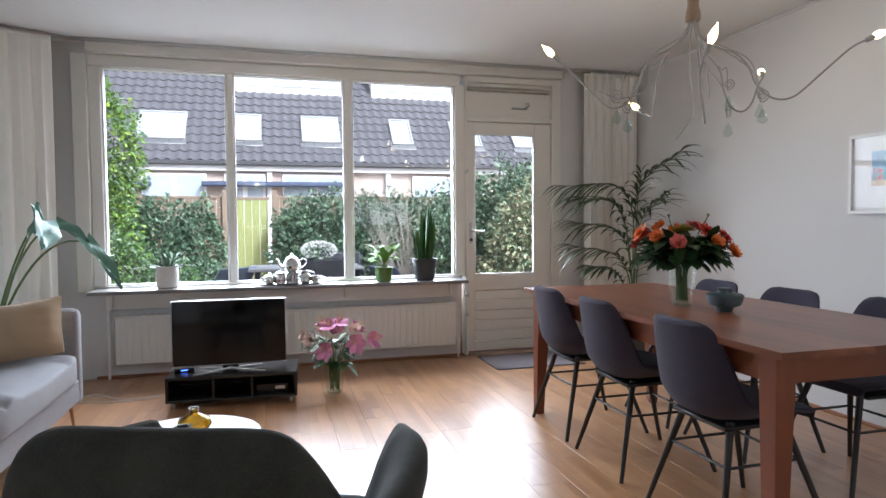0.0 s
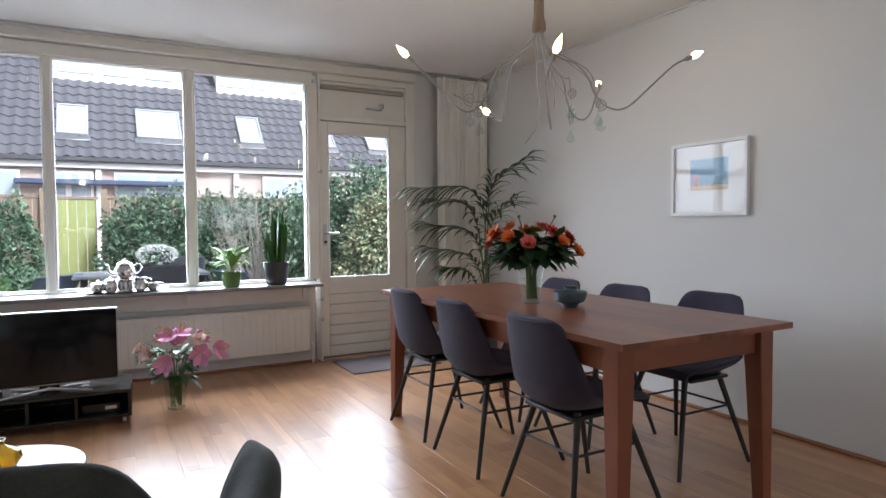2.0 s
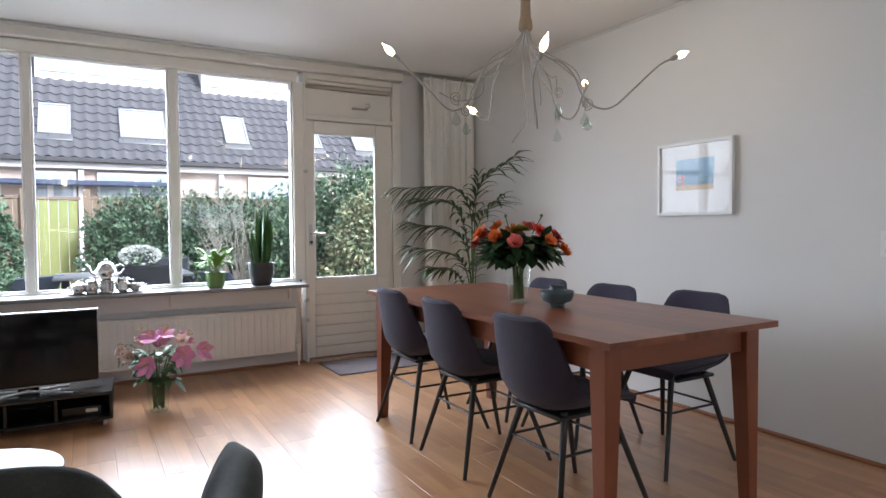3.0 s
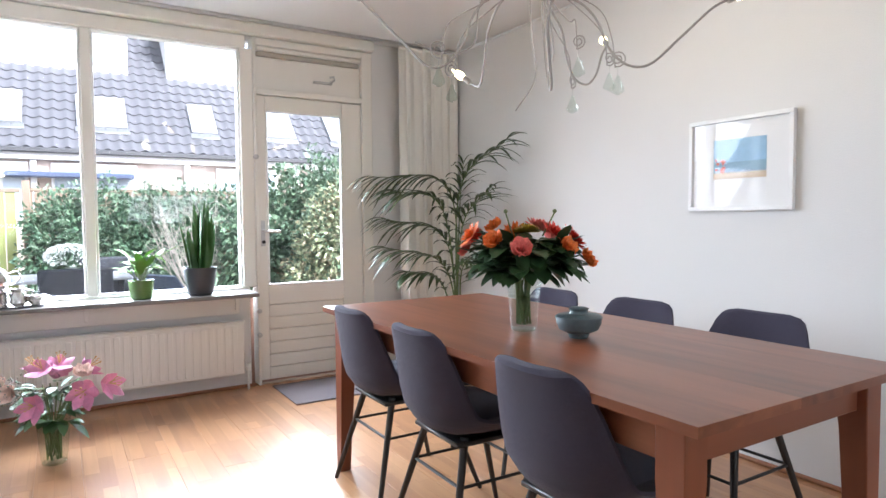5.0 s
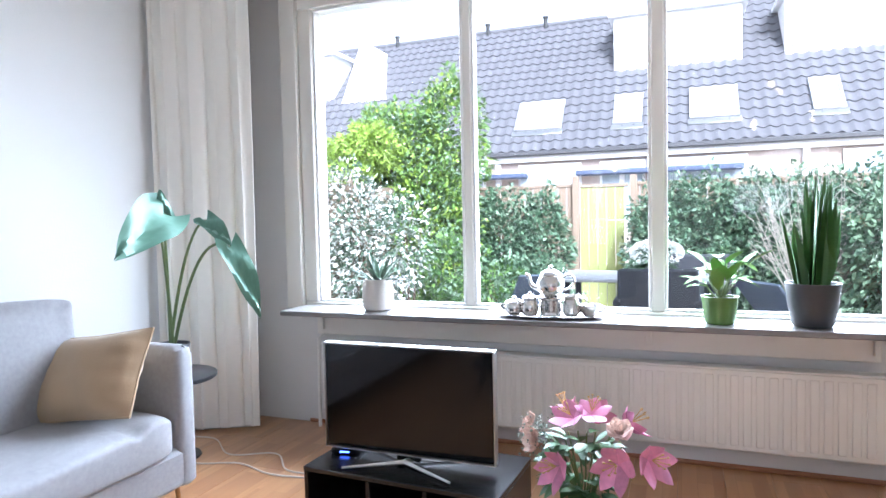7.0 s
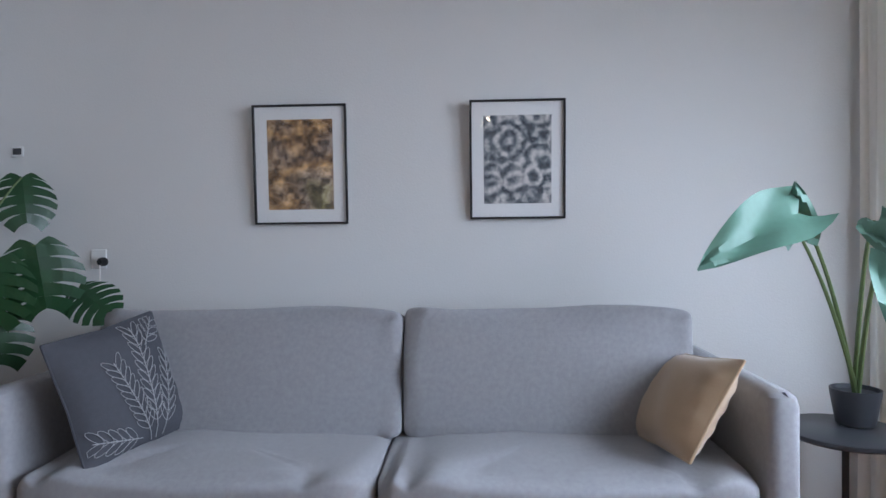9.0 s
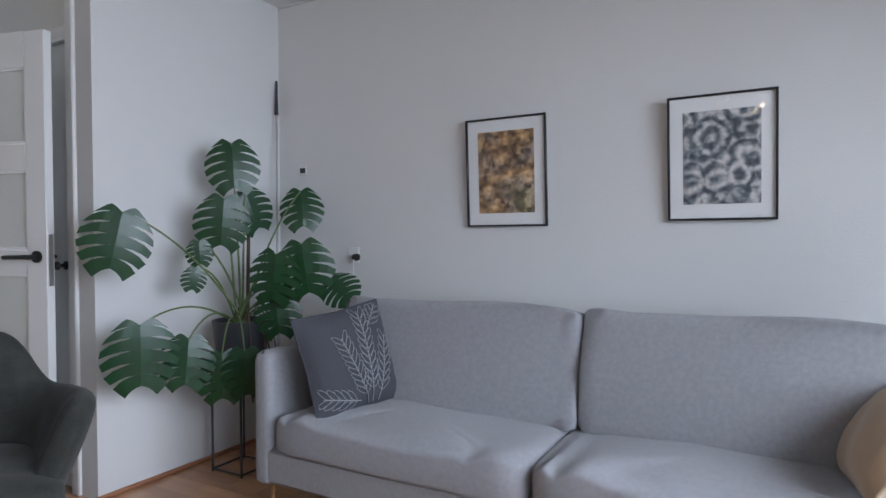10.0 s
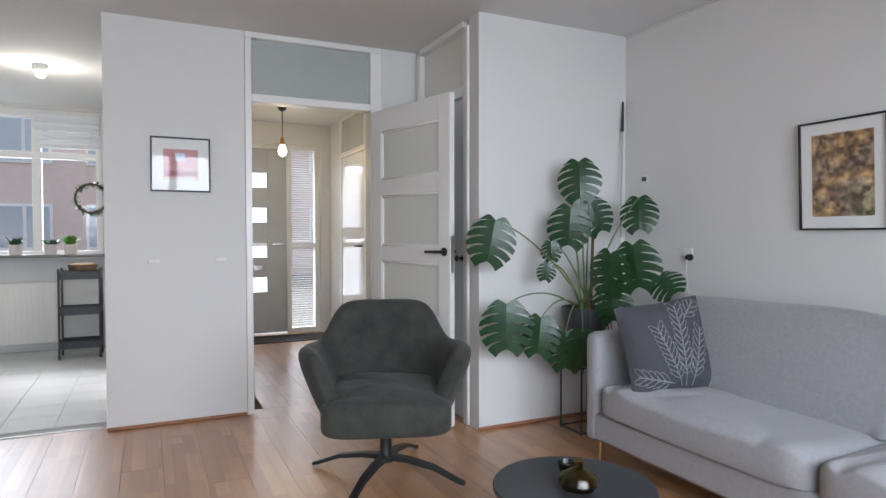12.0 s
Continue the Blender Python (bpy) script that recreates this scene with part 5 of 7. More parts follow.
def cushion_shape(x0, x1, y0, y1, z0, z1, power=0.22, sag=0.0):
    s = Shape().ball((x0 + x1) / 2, (y0 + y1) / 2, (z0 + z1) / 2, (x1 - x0) / 2, (y1 - y0) / 2, (z1 - z0) / 2, 112, 26, power=power)
    out = []
    for x, y, z in s.v:
        u, w = (x - x0) / (x1 - x0), (y - y0) / (y1 - y0)
        k = 0.007 * math.sin(w * 9 + x * 3) * math.sin(u * 3.14) + 0.010 * math.sin(w * 23 + u * 5) * u + 0.015 * math.sin(w * 61 + 2.5 * math.sin(w * 17) + 3 * u) * max(0, u) ** 2 * (0.4 + 0.6 * math.sin(w * 7 + 1) ** 2)
        crown = 0.03 * math.sin(math.pi * min(1, max(0, u))) * math.sin(math.pi * min(1, max(0, w)))
        out.append((x, y, z + (k + crown - sag * (1 - u)) * (1 if z > (z0 + z1) / 2 else 0.1)))
    s.v = out
    return s
for a, b in ((SY0 + AT + 0.003, MID - 0.002), (MID + 0.002, SY1 - AT - 0.003)):
    part("seat_cushion", cushion_shape(-4.98, SX1 + 0.02, a, b, 0.275, 0.425, 0.2), M_SOFA, sofa)
    rings, n = [], 40
    a, b = (a, MID + 0.038) if b < MID else (MID + 0.042, -1.262)
    bc = Shape().ball(0, 0, 0, 0.125, (b - a) / 2, 0.235, 96, 30, power=0.11)
    out = []
    for x, y, z in bc.v:
        u, w = z / 0.235, y / ((b - a) / 2)
        puff = 0.035 * (1 - u * u) * (1 - w * w)
        wr = 0.007 * math.sin(w * 11 + u * 4) + 0.006 * math.sin(w * 5 - u * 9) + 0.006 * math.sin(w * 31 + 4 * math.sin(u * 5)) * w * w
        out.append((x + (puff + wr if x > 0 else 0), y, z + (0.012 * math.sin(w * 4.0) if u > 0.5 else 0)))
    bc.v = [tuple(pose(-4.865, (a + b) / 2, 0.625, 0, -11) @ Vector(p)) for p in out]
    part("back_cushion", bc, M_SOFA, sofa)
for y in (SY0 + 0.06, SY1 - 0.06):
    for x, d in ((SX1 - 0.06, 0.015), (SX0 + 0.08, -0.01)):
        part("leg", Shape().tube([(x, y, 0.14), (x + d, y, 0.0)], 0.011, 0.007, 10), M_GOLD, sofa, "thin brown metal leg")

def pillow(name_label, at, a, b, t, m):
    p = thing("cushion", name_label, "cushion", at)
    n = 20
    top, v, f = [], [], []
    h = lambda u, w: t * (max(0, 1 - abs(u) ** 2.6) ** 0.55) * (max(0, 1 - abs(w) ** 2.6) ** 0.55) + 0.004
    pos = lambda u, w: (a * u * (1 - 0.07 * w * w * (1 - abs(u) ** 6)) * (0.97 + 0.05 * abs(w)), b * w * (1 - 0.07 * u * u * (1 - abs(w) ** 6)) * (0.97 + 0.05 * abs(u)))
    for sg in (1, -1):
        k = len(v)
        for i in range(n + 1):
            for j in range(n + 1):
                u, w = 2 * i / n - 1, 2 * j / n - 1
                x, y = pos(u, w)
                wr = 0.004 * math.sin(7 * u + 3 * w) * (1 - u * u) + 0.004 * math.sin(14 * w) * abs(u) ** 3
                v.append((x, y, sg * (h(u, w) + wr * (1 if h(u, w) > 0.01 else 0))))
        for i in range(n):
            for j in range(n):
                q = (k + i * (n + 1) + j, k + (i + 1) * (n + 1) + j, k + (i + 1) * (n + 1) + j + 1, k + i * (n + 1) + j + 1)
                f.append(q if sg > 0 else q[::-1])
    part("cover", Shape().put(v, f), m, p)
    edge = [Vector((*pos(*c), 0)) for c in [(-1 + 0.1 * i, -1) for i in range(21)] + [(1, -1 + 0.1 * i) for i in range(21)] + [(1 - 0.1 * i, 1) for i in range(21)] + [(-1, 1 - 0.1 * i) for i in range(21)]]
    part("piping", Shape().tube(edge, 0.005, n=6), m, p)
    return p, h, pos

def basis(c, right, up):
    """A pose whose x axis points right and whose y axis points about up."""
    x = Vector(right).normalized()
    z = x.cross(Vector(up)).normalized()
    y = z.cross(x)
    return Matrix((x, y, z)).transposed().to_4x4().copy() if c is None else Matrix.Translation(c) @ Matrix((x, y, z)).transposed().to_4x4()

BEIGE = pillow("beige velvet cushion with ruffled edges leaning on the sofa arm", basis((-4.585, -1.37, 0.592), (0.44, 0.05, 0.057), (-0.04, 0.163, 0.259)), 0.235, 0.165, 0.066, M_BEIGE)[0]
PIL, ph, pp = pillow("charcoal cushion with pale leaf embroidery on the sofa", basis((-4.535, -3.225, 0.640), (-0.373, 0.125, 0.055), (0.04, -0.13, 0.395)), 0.205, 0.21, 0.065, M_PILLOW)
def on(u, w):
    x, y = pp(u, w)
    return (x, y, ph(u, w) + 0.004)
for x0, y0, x1, y1, nl in ((0.1, -0.95, -0.25, 0.45, 9), (0.2, -0.95, 0.35, 0.9, 10), (0.35, -0.95, 0.85, 0.3, 7), (-0.1, -0.85, -0.9, -0.6, 5), (0.45, 0.55, 0.9, 0.95, 3)):
    em = Shape()
    em.tube([on(x0 + (x1 - x0) * k / 10, y0 + (y1 - y0) * k / 10) for k in range(11)], 0.0016, n=5)
    L = math.hypot(x1 - x0, y1 - y0)
    dx, dy = (x1 - x0) / L, (y1 - y0) / L
    for k in range(nl):
        c = (x0 + (x1 - x0) * (0.15 + 0.85 * k / nl), y0 + (y1 - y0) * (0.15 + 0.85 * k / nl))
        for sg in (-1, 1):
            ex, ey = dx * 0.8 + sg * -dy * 0.6, dy * 0.8 + sg * dx * 0.6
            loop = []
            for q in range(13):
                th = q / 12 * 2 * math.pi
                al, ac = 0.15 * (1 - math.cos(th)), 0.048 * math.sin(th)
                loop.append(on(max(-0.97, min(0.97, c[0] + ex * al - ey * ac)), max(-0.97, min(0.97, c[1] + ey * al + ex * ac))))
            em.tube(loop, 0.0012, n=4)
    part("embroidery", em, M_EMBROID, PIL, "pale embroidered leaf outlines")

# ---- armchair ----
ac = thing("armchair", "green-grey velvet swivel tub armchair on a black star base", "armchair", pose(-3.325, -3.837, 0, 0, 0, -19))
n, rings = 44, []
for i in range(n + 1):
    u = 2 * i / n - 1
    th = radians(-90 + u * 142)
    back = max(0.0, math.cos(u * math.pi / 2))
    top = 0.650 + 0.195 * (1 / (1 + math.exp((abs(u) - 0.335) * 26))) + 0.03 * min(1, max(0, (abs(u) - 0.5) / 0.3)) - 0.01 * (max(0, abs(u) - 0.80) / 0.20) ** 2
    cu, cs = math.cos(th), math.sin(th)
    rb = (0.285, 0.265 if cs < 0 else 0.30)
    fl = 0.07 + 0.12 * abs(u) ** 1.5
    rt = (0.285 + fl * 0.92, rb[1] + fl * (0.76 if cs < 0 else 0.55))
    sq = lambda c, e: math.copysign(abs(c) ** e, c)
    P = lambda k, inset, z: (sq(cu, 0.76) * (rb[0] + (rt[0] - rb[0]) * k - inset), sq(cs, 0.76) * (rb[1] + (rt[1] - rb[1]) * k - inset) + 0.0, z)
    z0 = 0.275 + 0.02 * abs(u)
    th_ = 0.085 if abs(u) < 0.93 else 0.055
    ring = [P(0.0, 0.0, z0), P(0.35, 0.0, z0 + (top - z0) * 0.25), P(0.75, 0.0, z0 + (top - z0) * 0.6), P(1.0, 0.0, top - 0.05), P(1.0, 0.012, top - 0.018), P(1.0, th_ * 0.5, top), P(1.0, th_ - 0.01, top - 0.02), P(0.85, th_, top - 0.06), P(0.5, th_, z0 + (top - z0) * 0.45), P(0.2, th_, z0 + 0.12), P(0.0, th_, z0 + 0.03)]
    rings.append(ring)
tub = part("shell", Shape().loft(rings), M_VELVET, ac, smooth=False)
tub.data.polygons.foreach_set("use_smooth", [True] * len(tub.data.polygons))
round_off = tub.modifiers.new("round_off", "SUBSURF")
round_off.levels = round_off.render_levels = 1
seat = cushion_shape(-0.295, 0.295, -0.24, 0.375, 0.285, 0.455, 0.32)
part("seat_cushion", seat, M_VELVET, ac)
part("under_plate", Shape().lathe([(0.05, 0.255), (0.20, 0.265), (0.235, 0.285), (0.24, 0.305)], 32), M_BLACK, ac)
part("column", Shape().lathe([(0.040, 0.075), (0.036, 0.10), (0.030, 0.12), (0.026, 0.256)], 20), M_BLACK, ac)
for k in range(4):
    a = radians(64.5 + 90 * k)
    pts = [Vector((math.cos(a) * r, math.sin(a) * r, z)) for r, z in ((0.02, 0.098), (0.12, 0.094), (0.25, 0.072), (0.37, 0.024), (0.405, 0.014))]
    rr = []
    sd = Vector((-math.sin(a), math.cos(a), 0))
    for i, p in enumerate(pts):
        w, h = 0.026 - 0.003 * i, 0.012 - 0.0012 * i
        rr.append([p + sd * w - Vector((0, 0, h)), p + sd * w * 0.8 + Vector((0, 0, h)), p - sd * w * 0.8 + Vector((0, 0, h)), p - sd * w - Vector((0, 0, h))])
    arm = part("star_leg", Shape().loft(rr), M_BLACK, ac)
    part("glide", Shape().lathe([(0.014, 0.0), (0.014, 0.007)], 12, Matrix.Translation((math.cos(a) * 0.385, math.sin(a) * 0.385, 0))), M_STEEL, arm)

# ---- coffee tables ----
def coffee_table(label, x, y, r, z, turn):
    t = thing("coffee_table", label, "coffee table", pose(x, y, 0, 0, 0, turn), "nested coffee tables")
    part("top", Shape().lathe([(r - 0.006, z - 0.018), (r, z - 0.014), (r, z - 0.003), (r - 0.003, z)], 64), M_TABLETOP, t)
    for k in range(3):
        a = radians(120 * k)
        part("leg", Shape().tube([(0.6 * r * math.cos(a), 0.6 * r * math.sin(a), z - 0.018), (0.92 * r * math.cos(a), 0.92 * r * math.sin(a), 0)], 0.010, 0.007, 10), M_BLACK, t)
coffee_table("round anthracite coffee table beside the sofa", -3.55, -2.645, 0.268, 0.352, 20)
coffee_table("lower round anthracite table nested under the other", -3.565, -2.665, 0.25, 0.215, 75)
gv = thing("gold_vase", "squat amber glass vase on the coffee table", "vase", pose(-3.535, -2.60, 0.353))
part("body", Shape().lathe([(0.030, 0.0005), (0.052, 0.008), (0.066, 0.030), (0.058, 0.052), (0.028, 0.068), (0.015, 0.076), (0.014, 0.088), (0.020, 0.095), (0.017, 0.095), (0.011, 0.086), (0.011, 0.076), (0.026, 0.064), (0.055, 0.050), (0.062, 0.030), (0.049, 0.010), (0.001, 0.005)], 28), M_AMBER, gv)
cup = thing("tealight_cup", "small black tealight cup on the coffee table", "cup", pose(-3.565, -2.70, 0.353))
part("cup", Shape().lathe([(0.018, 0.0005), (0.022, 0.004), (0.030, 0.040), (0.034, 0.055), (0.031, 0.055), (0.026, 0.040), (0.001, 0.034)], 24), M_PLASTIC, cup)
part("wax", Shape().lathe([(0.024, 0.0385), (0.001, 0.0395)], 16, caps=False), mat("brown_wax", (0.16, 0.09, 0.05), 0.5), cup)

# ---- monstera ----
mon = thing("monstera", "large monstera in a black pot on a wire stand", "plant", pose(-4.66, -4.00, 0))
part("pot", Shape().lathe([(0.095, 0.40), (0.10, 0.405), (0.136, 0.72), (0.140, 0.745), (0.132, 0.745), (0.128, 0.72), (0.001, 0.715)], 28), M_POT_DARK, mon)
part("soil", Shape().lathe([(0.11, 0.718), (0.001, 0.726)], 20, caps=False), M_SOIL, mon)
for sx in (-1, 1):
    for sy in (-1, 1):
        part("stand_leg", Shape().tube([(sx * 0.10, sy * 0.10, 0.0), (sx * 0.10, sy * 0.10, 0.55)], 0.006, n=6), M_BLACK, mon)
for z in (0.012, 0.398):
    for k in range(4):
        a, b = ((-0.1, -0.1), (0.1, -0.1), (0.1, 0.1), (-0.1, 0.1))[k], ((0.1, -0.1), (0.1, 0.1), (-0.1, 0.1), (-0.1, -0.1))[k]
        part("stand_bar", Shape().tube([(a[0], a[1], z), (b[0], b[1], z)], 0.0055, n=6), M_BLACK, mon)

def split_leaf(s, base, tip, size, face, lobes=7, gap=0.30):
    """A heart-shaped leaf cut into lobes; face: the way its upper side looks."""
    base, tip, face = Vector(base), Vector(tip), Vector(face).normalized()
    d = (tip - base).normalized()
    side = d.cross(face).normalized()
    up = side.cross(d)
    ln = size
    P = lambda u, w, lift=0.0: base + d * ln * u + side * ln * w + up * ln * (lift - 0.28 * w * w - 0.16 * u * u)
    width = lambda u: 0.53 * math.sin(math.pi * min(1, max(0, (u + 0.26) / 1.28)) ** 0.92) ** 0.62
    for sg in (-1, 1):
        for i in range(lobes):
            a, b = -0.20 + 1.14 * i / lobes, -0.20 + 1.14 * (i + 1) / lobes
            m0, m1 = max(0.0, a * 0.92), max(0.015, b * 0.92)
            g = (b - a) * (gap if 0 < i < lobes - 1 else 0.05)
            row = []
            for k in range(5):
                w = k / 4
                cut = g * max(0, (w - 0.30) / 0.70) ** 0.45
                sweep = 0.10 * w * w
                ua, ub = m0 + (a - m0) * w + sweep * w + cut / 2, m1 + (b - m1) * w + sweep * w - cut / 2
                wa, wb = width(a + 0.02) * w, width(b - 0.02) * w
                if k == 4:
                    ua, ub = ua + 0.02, ub - 0.01
                row.append((P(ua, sg * wa, -0.01 if k else 0), P(ub, sg * wb, -0.01 if k else 0)))
            for k in range(4):
                q = [row[k][0], row[k][1], row[k + 1][1], row[k + 1][0]]
                s.put(q, [(0, 1, 2, 3) if sg < 0 else (3, 2, 1, 0)])

def monstera_leaf(parent, root, p, size, face, droop=(0, 0, -1), lobes=6, stem_sag=-0.08):
    p, root = Vector(p), Vector(root)
    s = Shape()
    dr = Vector(droop).normalized()
    split_leaf(s, p - dr * size * 0.38, p + dr * size * 0.6, size, face, lobes)
    st = Shape().tube(arc(root, p - dr * size * 0.38, stem_sag, 10), 0.006, 0.0035, 6)
    part("stalk", st, M_STEM, parent)
    lf = part("leaf", s, M_MONST, parent)

O = Vector((-4.66, -4.00, 0))
RT = Vector((0.0, 0.0, 0.73))
for wpos, size, face, droop in (((-4.60, -3.98, 1.52), 0.25, (0.7, 0.8, 0.5), (0.1, 0.2, -1)), ((-4.50, -3.94, 1.24), 0.25, (0.6, 0.8, 0.4), (0.1, 0.0, -1)), ((-4.72, -3.98, 1.30), 0.22, (0.5, 0.9, 0.3), (-0.4, 0.2, -1)),
                              ((-4.015, -4.0, 1.16), 0.27, (0.5, 0.9, 0.2), (0.25, 0.0, -1)), ((-4.08, -3.95, 0.68), 0.29, (0.5, 0.9, 0.5), (0.05, 0.1, -1)), ((-4.95, -3.86, 1.32), 0.22, (0.7, 0.6, 0.3), (0.25, 0.3, -1)),
                              ((-4.70, -3.62, 1.02), 0.27, (0.9, 0.5, 0.3), (0.0, 0.15, -1)), ((-4.60, -3.72, 0.98), 0.25, (0.9, 0.4, 0.3), (0.1, -0.1, -1)), ((-4.40, -3.84, 0.54), 0.23, (0.7, 0.7, 0.5), (0.1, 0.1, -1)),
                              ((-4.28, -3.92, 0.62), 0.23, (0.6, 0.8, 0.5), (0.2, 0.1, -1)), ((-4.80, -3.50, 0.92), 0.19, (0.8, 0.2, 0.7), (0.3, 0.8, -0.4)), ((-4.40, -3.98, 1.09), 0.12, (0.6, 0.8, 0.2), (0.0, 0.1, -1)),
                              ((-4.44, -3.74, 0.56), 0.22, (0.8, 0.5, 0.4), (0.1, 0.1, -1)), ((-4.66, -3.76, 0.80), 0.22, (0.8, 0.5, 0.5), (0.1, 0.2, -1)), ((-4.37, -3.98, 0.97), 0.11, (0.5, 0.9, 0.2), (0.2, 0.0, -1))):
    monstera_leaf(mon, RT + Vector((R(-0.04, 0.04), R(-0.04, 0.04), 0)), Vector(wpos) - O, size, face, droop)
for i in range(5):
    a = R(0, 6.28)
    part("aerial_root", Shape().tube(spline([RT, RT + Vector((0.13 * math.cos(a), 0.13 * math.sin(a), 0.05)), Vector((0.19 * math.cos(a), 0.19 * math.sin(a), 0.40)), Vector((0.17 * math.cos(a), 0.17 * math.sin(a), 0.10 + 0.1 * i))], 6), 0.0035, n=5), M_BARK, mon)
part("support_pole", Shape().tube([(-0.06, -0.02, 0.72), (-0.10, -0.05, 1.18)], 0.009, n=8), M_BARK, mon, "mossy brown support stick")

pole = Shape().tube([(-4.93, -4.02, 0.01), (-5.145, -4.225, 1.95)], 0.006, n=8)
dp = thing("window_pole", "thin grey pole with a dark tip leaning in the corner", "pole")
part("rod", pole, M_STEEL, dp)
part("tip", Shape().tube([(-5.133, -4.214, 1.86), (-5.150, -4.229, 2.06)], 0.012, 0.006, 8), M_POT_DARK, dp, "dark tapered tip")

# ---- leafy plant by the window end of the sofa ----
sd = thing("side_table", "small round black side table behind the sofa arm", "side table", pose(-4.86, -0.69, 0))
part("top", Shape().lathe([(0.205, 0.395), (0.212, 0.402), (0.212, 0.415), (0.206, 0.418)], 40), M_TABLETOP, sd)
part("column", Shape().lathe([(0.012, 0.02), (0.012, 0.395)], 12), M_BLACK, sd)
part("foot", Shape().lathe([(0.12, 0.0), (0.125, 0.004), (0.12, 0.012), (0.02, 0.02)], 28), M_BLACK, sd)
al = thing("alocasia", "tall leafy plant with large drooping blue-green leaves beside the curtain", "plant", pose(-4.92, -0.62, 0.4185))
part("pot", Shape().lathe([(0.06, 0.0), (0.066, 0.005), (0.085, 0.12), (0.086, 0.135), (0.080, 0.135), (0.077, 0.12), (0.001, 0.115)], 24), M_POT_DARK, al)
def waxy_leaf(s, q, e, w, face):
    """A folded arrow-shaped leaf with a wavy rim."""
    q, e = Vector(q), Vector(e)
    d, ln = (e - q).normalized(), (e - q).length
    side = d.cross(Vector(face)).normalized()
    up = side.cross(d)
    rows = []
    for i in range(11):
        u = i / 10
        wd = w * (math.sin(math.pi * (0.16 + 0.84 * u) ** 0.75)) ** 0.8 if i < 10 else 0.002
        row = []
        for k in range(-3, 4):
            t = k / 3
            row.append(q + d * ln * (u - 0.16 * abs(t) * (1 - u)) + side * wd * t + up * (abs(t) * wd * 0.40 - 0.10 * ln * u * u + 0.012 * math.sin(9 * u + 4 * t)))
        rows.append(row)
    s.loft(rows, False, False)
for p, tip, w, sag, face in (((-4.54, -1.02, 1.20), (-4.39, -1.37, 1.06), 0.105, 0.10, (0.85, -0.35, 0.45)), ((-4.60, -0.98, 1.12), (-4.53, -1.03, 1.29), 0.055, 0.05, (0.9, -0.4, 0.2)), ((-4.34, -0.86, 1.05), (-4.11, -0.95, 0.79), 0.06, 0.18, (0.8, -0.5, 0.5)), ((-4.52, -0.80, 1.17), (-4.32, -0.88, 1.08), 0.05, 0.14, (0.3, -0.6, 0.8))):
    b = Vector((R(-0.02, 0.02), R(-0.02, 0.02), 0.12))
    o = Vector((-4.92, -0.62, 0.4185))
    part("stalk", Shape().tube(arc(b, Vector(p) - o, sag, 10, (0, 0, 1)), 0.009, 0.005, 7), M_STEM, al)
    s = Shape()
    waxy_leaf(s, Vector(p) - o, Vector(tip) - o, w, face)
    part("leaf", s, M_ALOC, al, "large waxy folded leaf")

# wall fittings
def plate(name, label, category, at, w, h, parts=()):
    t = thing(name, label, category, at)
    part("cover", Shape().box(-w / 2, w / 2, 0.0005, 0.009, -h / 2, h / 2, 0.003), M_PLATE, t)
    for nm, a, m in parts:
        part(nm, Shape().box(*a, 0.002), m, t)
    return t
sk = plate("wall_socket", "white double wall socket with a black plug by the monstera", "socket", pose(W, -3.70, 1.055, 0, 0, -90), 0.07, 0.085)
part("plug", Shape().lathe([(0.020, 0.0095), (0.020, 0.03), (0.012, 0.045)], 16, pose(-0.025, 0, -0.012, -90)), M_PLASTIC, sk, "black plug")
part("cord", Shape().tube(spline([(-0.025, 0.04, -0.012), (-0.03, 0.05, -0.10), (-0.03, 0.02, -0.35), (-0.03, 0.012, -0.70)], 6), 0.003, n=5), M_CABLE, sk)
plate("thermostat", "small white thermostat with a dark display on the wall", "thermostat", pose(W, -4.062, 1.535, 0, 0, -90), 0.055, 0.045, [("display", (-0.02, 0.02, 0.009, 0.011, -0.014, 0.014), M_POT_DARK)])
plate("light_switch", "white rocker switch beside the kitchen opening", "switch", pose(-2.313, S_, 1.018), 0.066, 0.024, [("rocker", (-0.028, 0.028, 0.009, 0.013, -0.008, 0.008), M_WHITE)])
plate("light_switch", "white rocker switch beside the hall doorway", "switch", pose(-2.704, S_, 1.021), 0.066, 0.026, [("rocker", (-0.028, 0.028, 0.009, 0.013, -0.008, 0.008), M_WHITE)])
ds = plate("wall_socket", "white double wall socket on the wall by the table", "socket", pose(0, -3.645, 1.045, 0, 0, 90), 0.085, 0.125)
for z in (-0.028, 0.028):
    ring = part("outlet", Shape().lathe([(0.0215, 0.0), (0.0215, 0.003), (0.019, 0.003), (0.017, -0.001), (0.001, -0.001)], 24, pose(0, 0.0115, z, -90), caps=False), M_WHITE, ds)
    for x in (-0.0095, 0.0095):
        part("pin_hole", Shape().lathe([(0.003, 0.0), (0.003, 0.0006)], 10, pose(x, 0.0128, z, -90)), M_BLACK, ring)

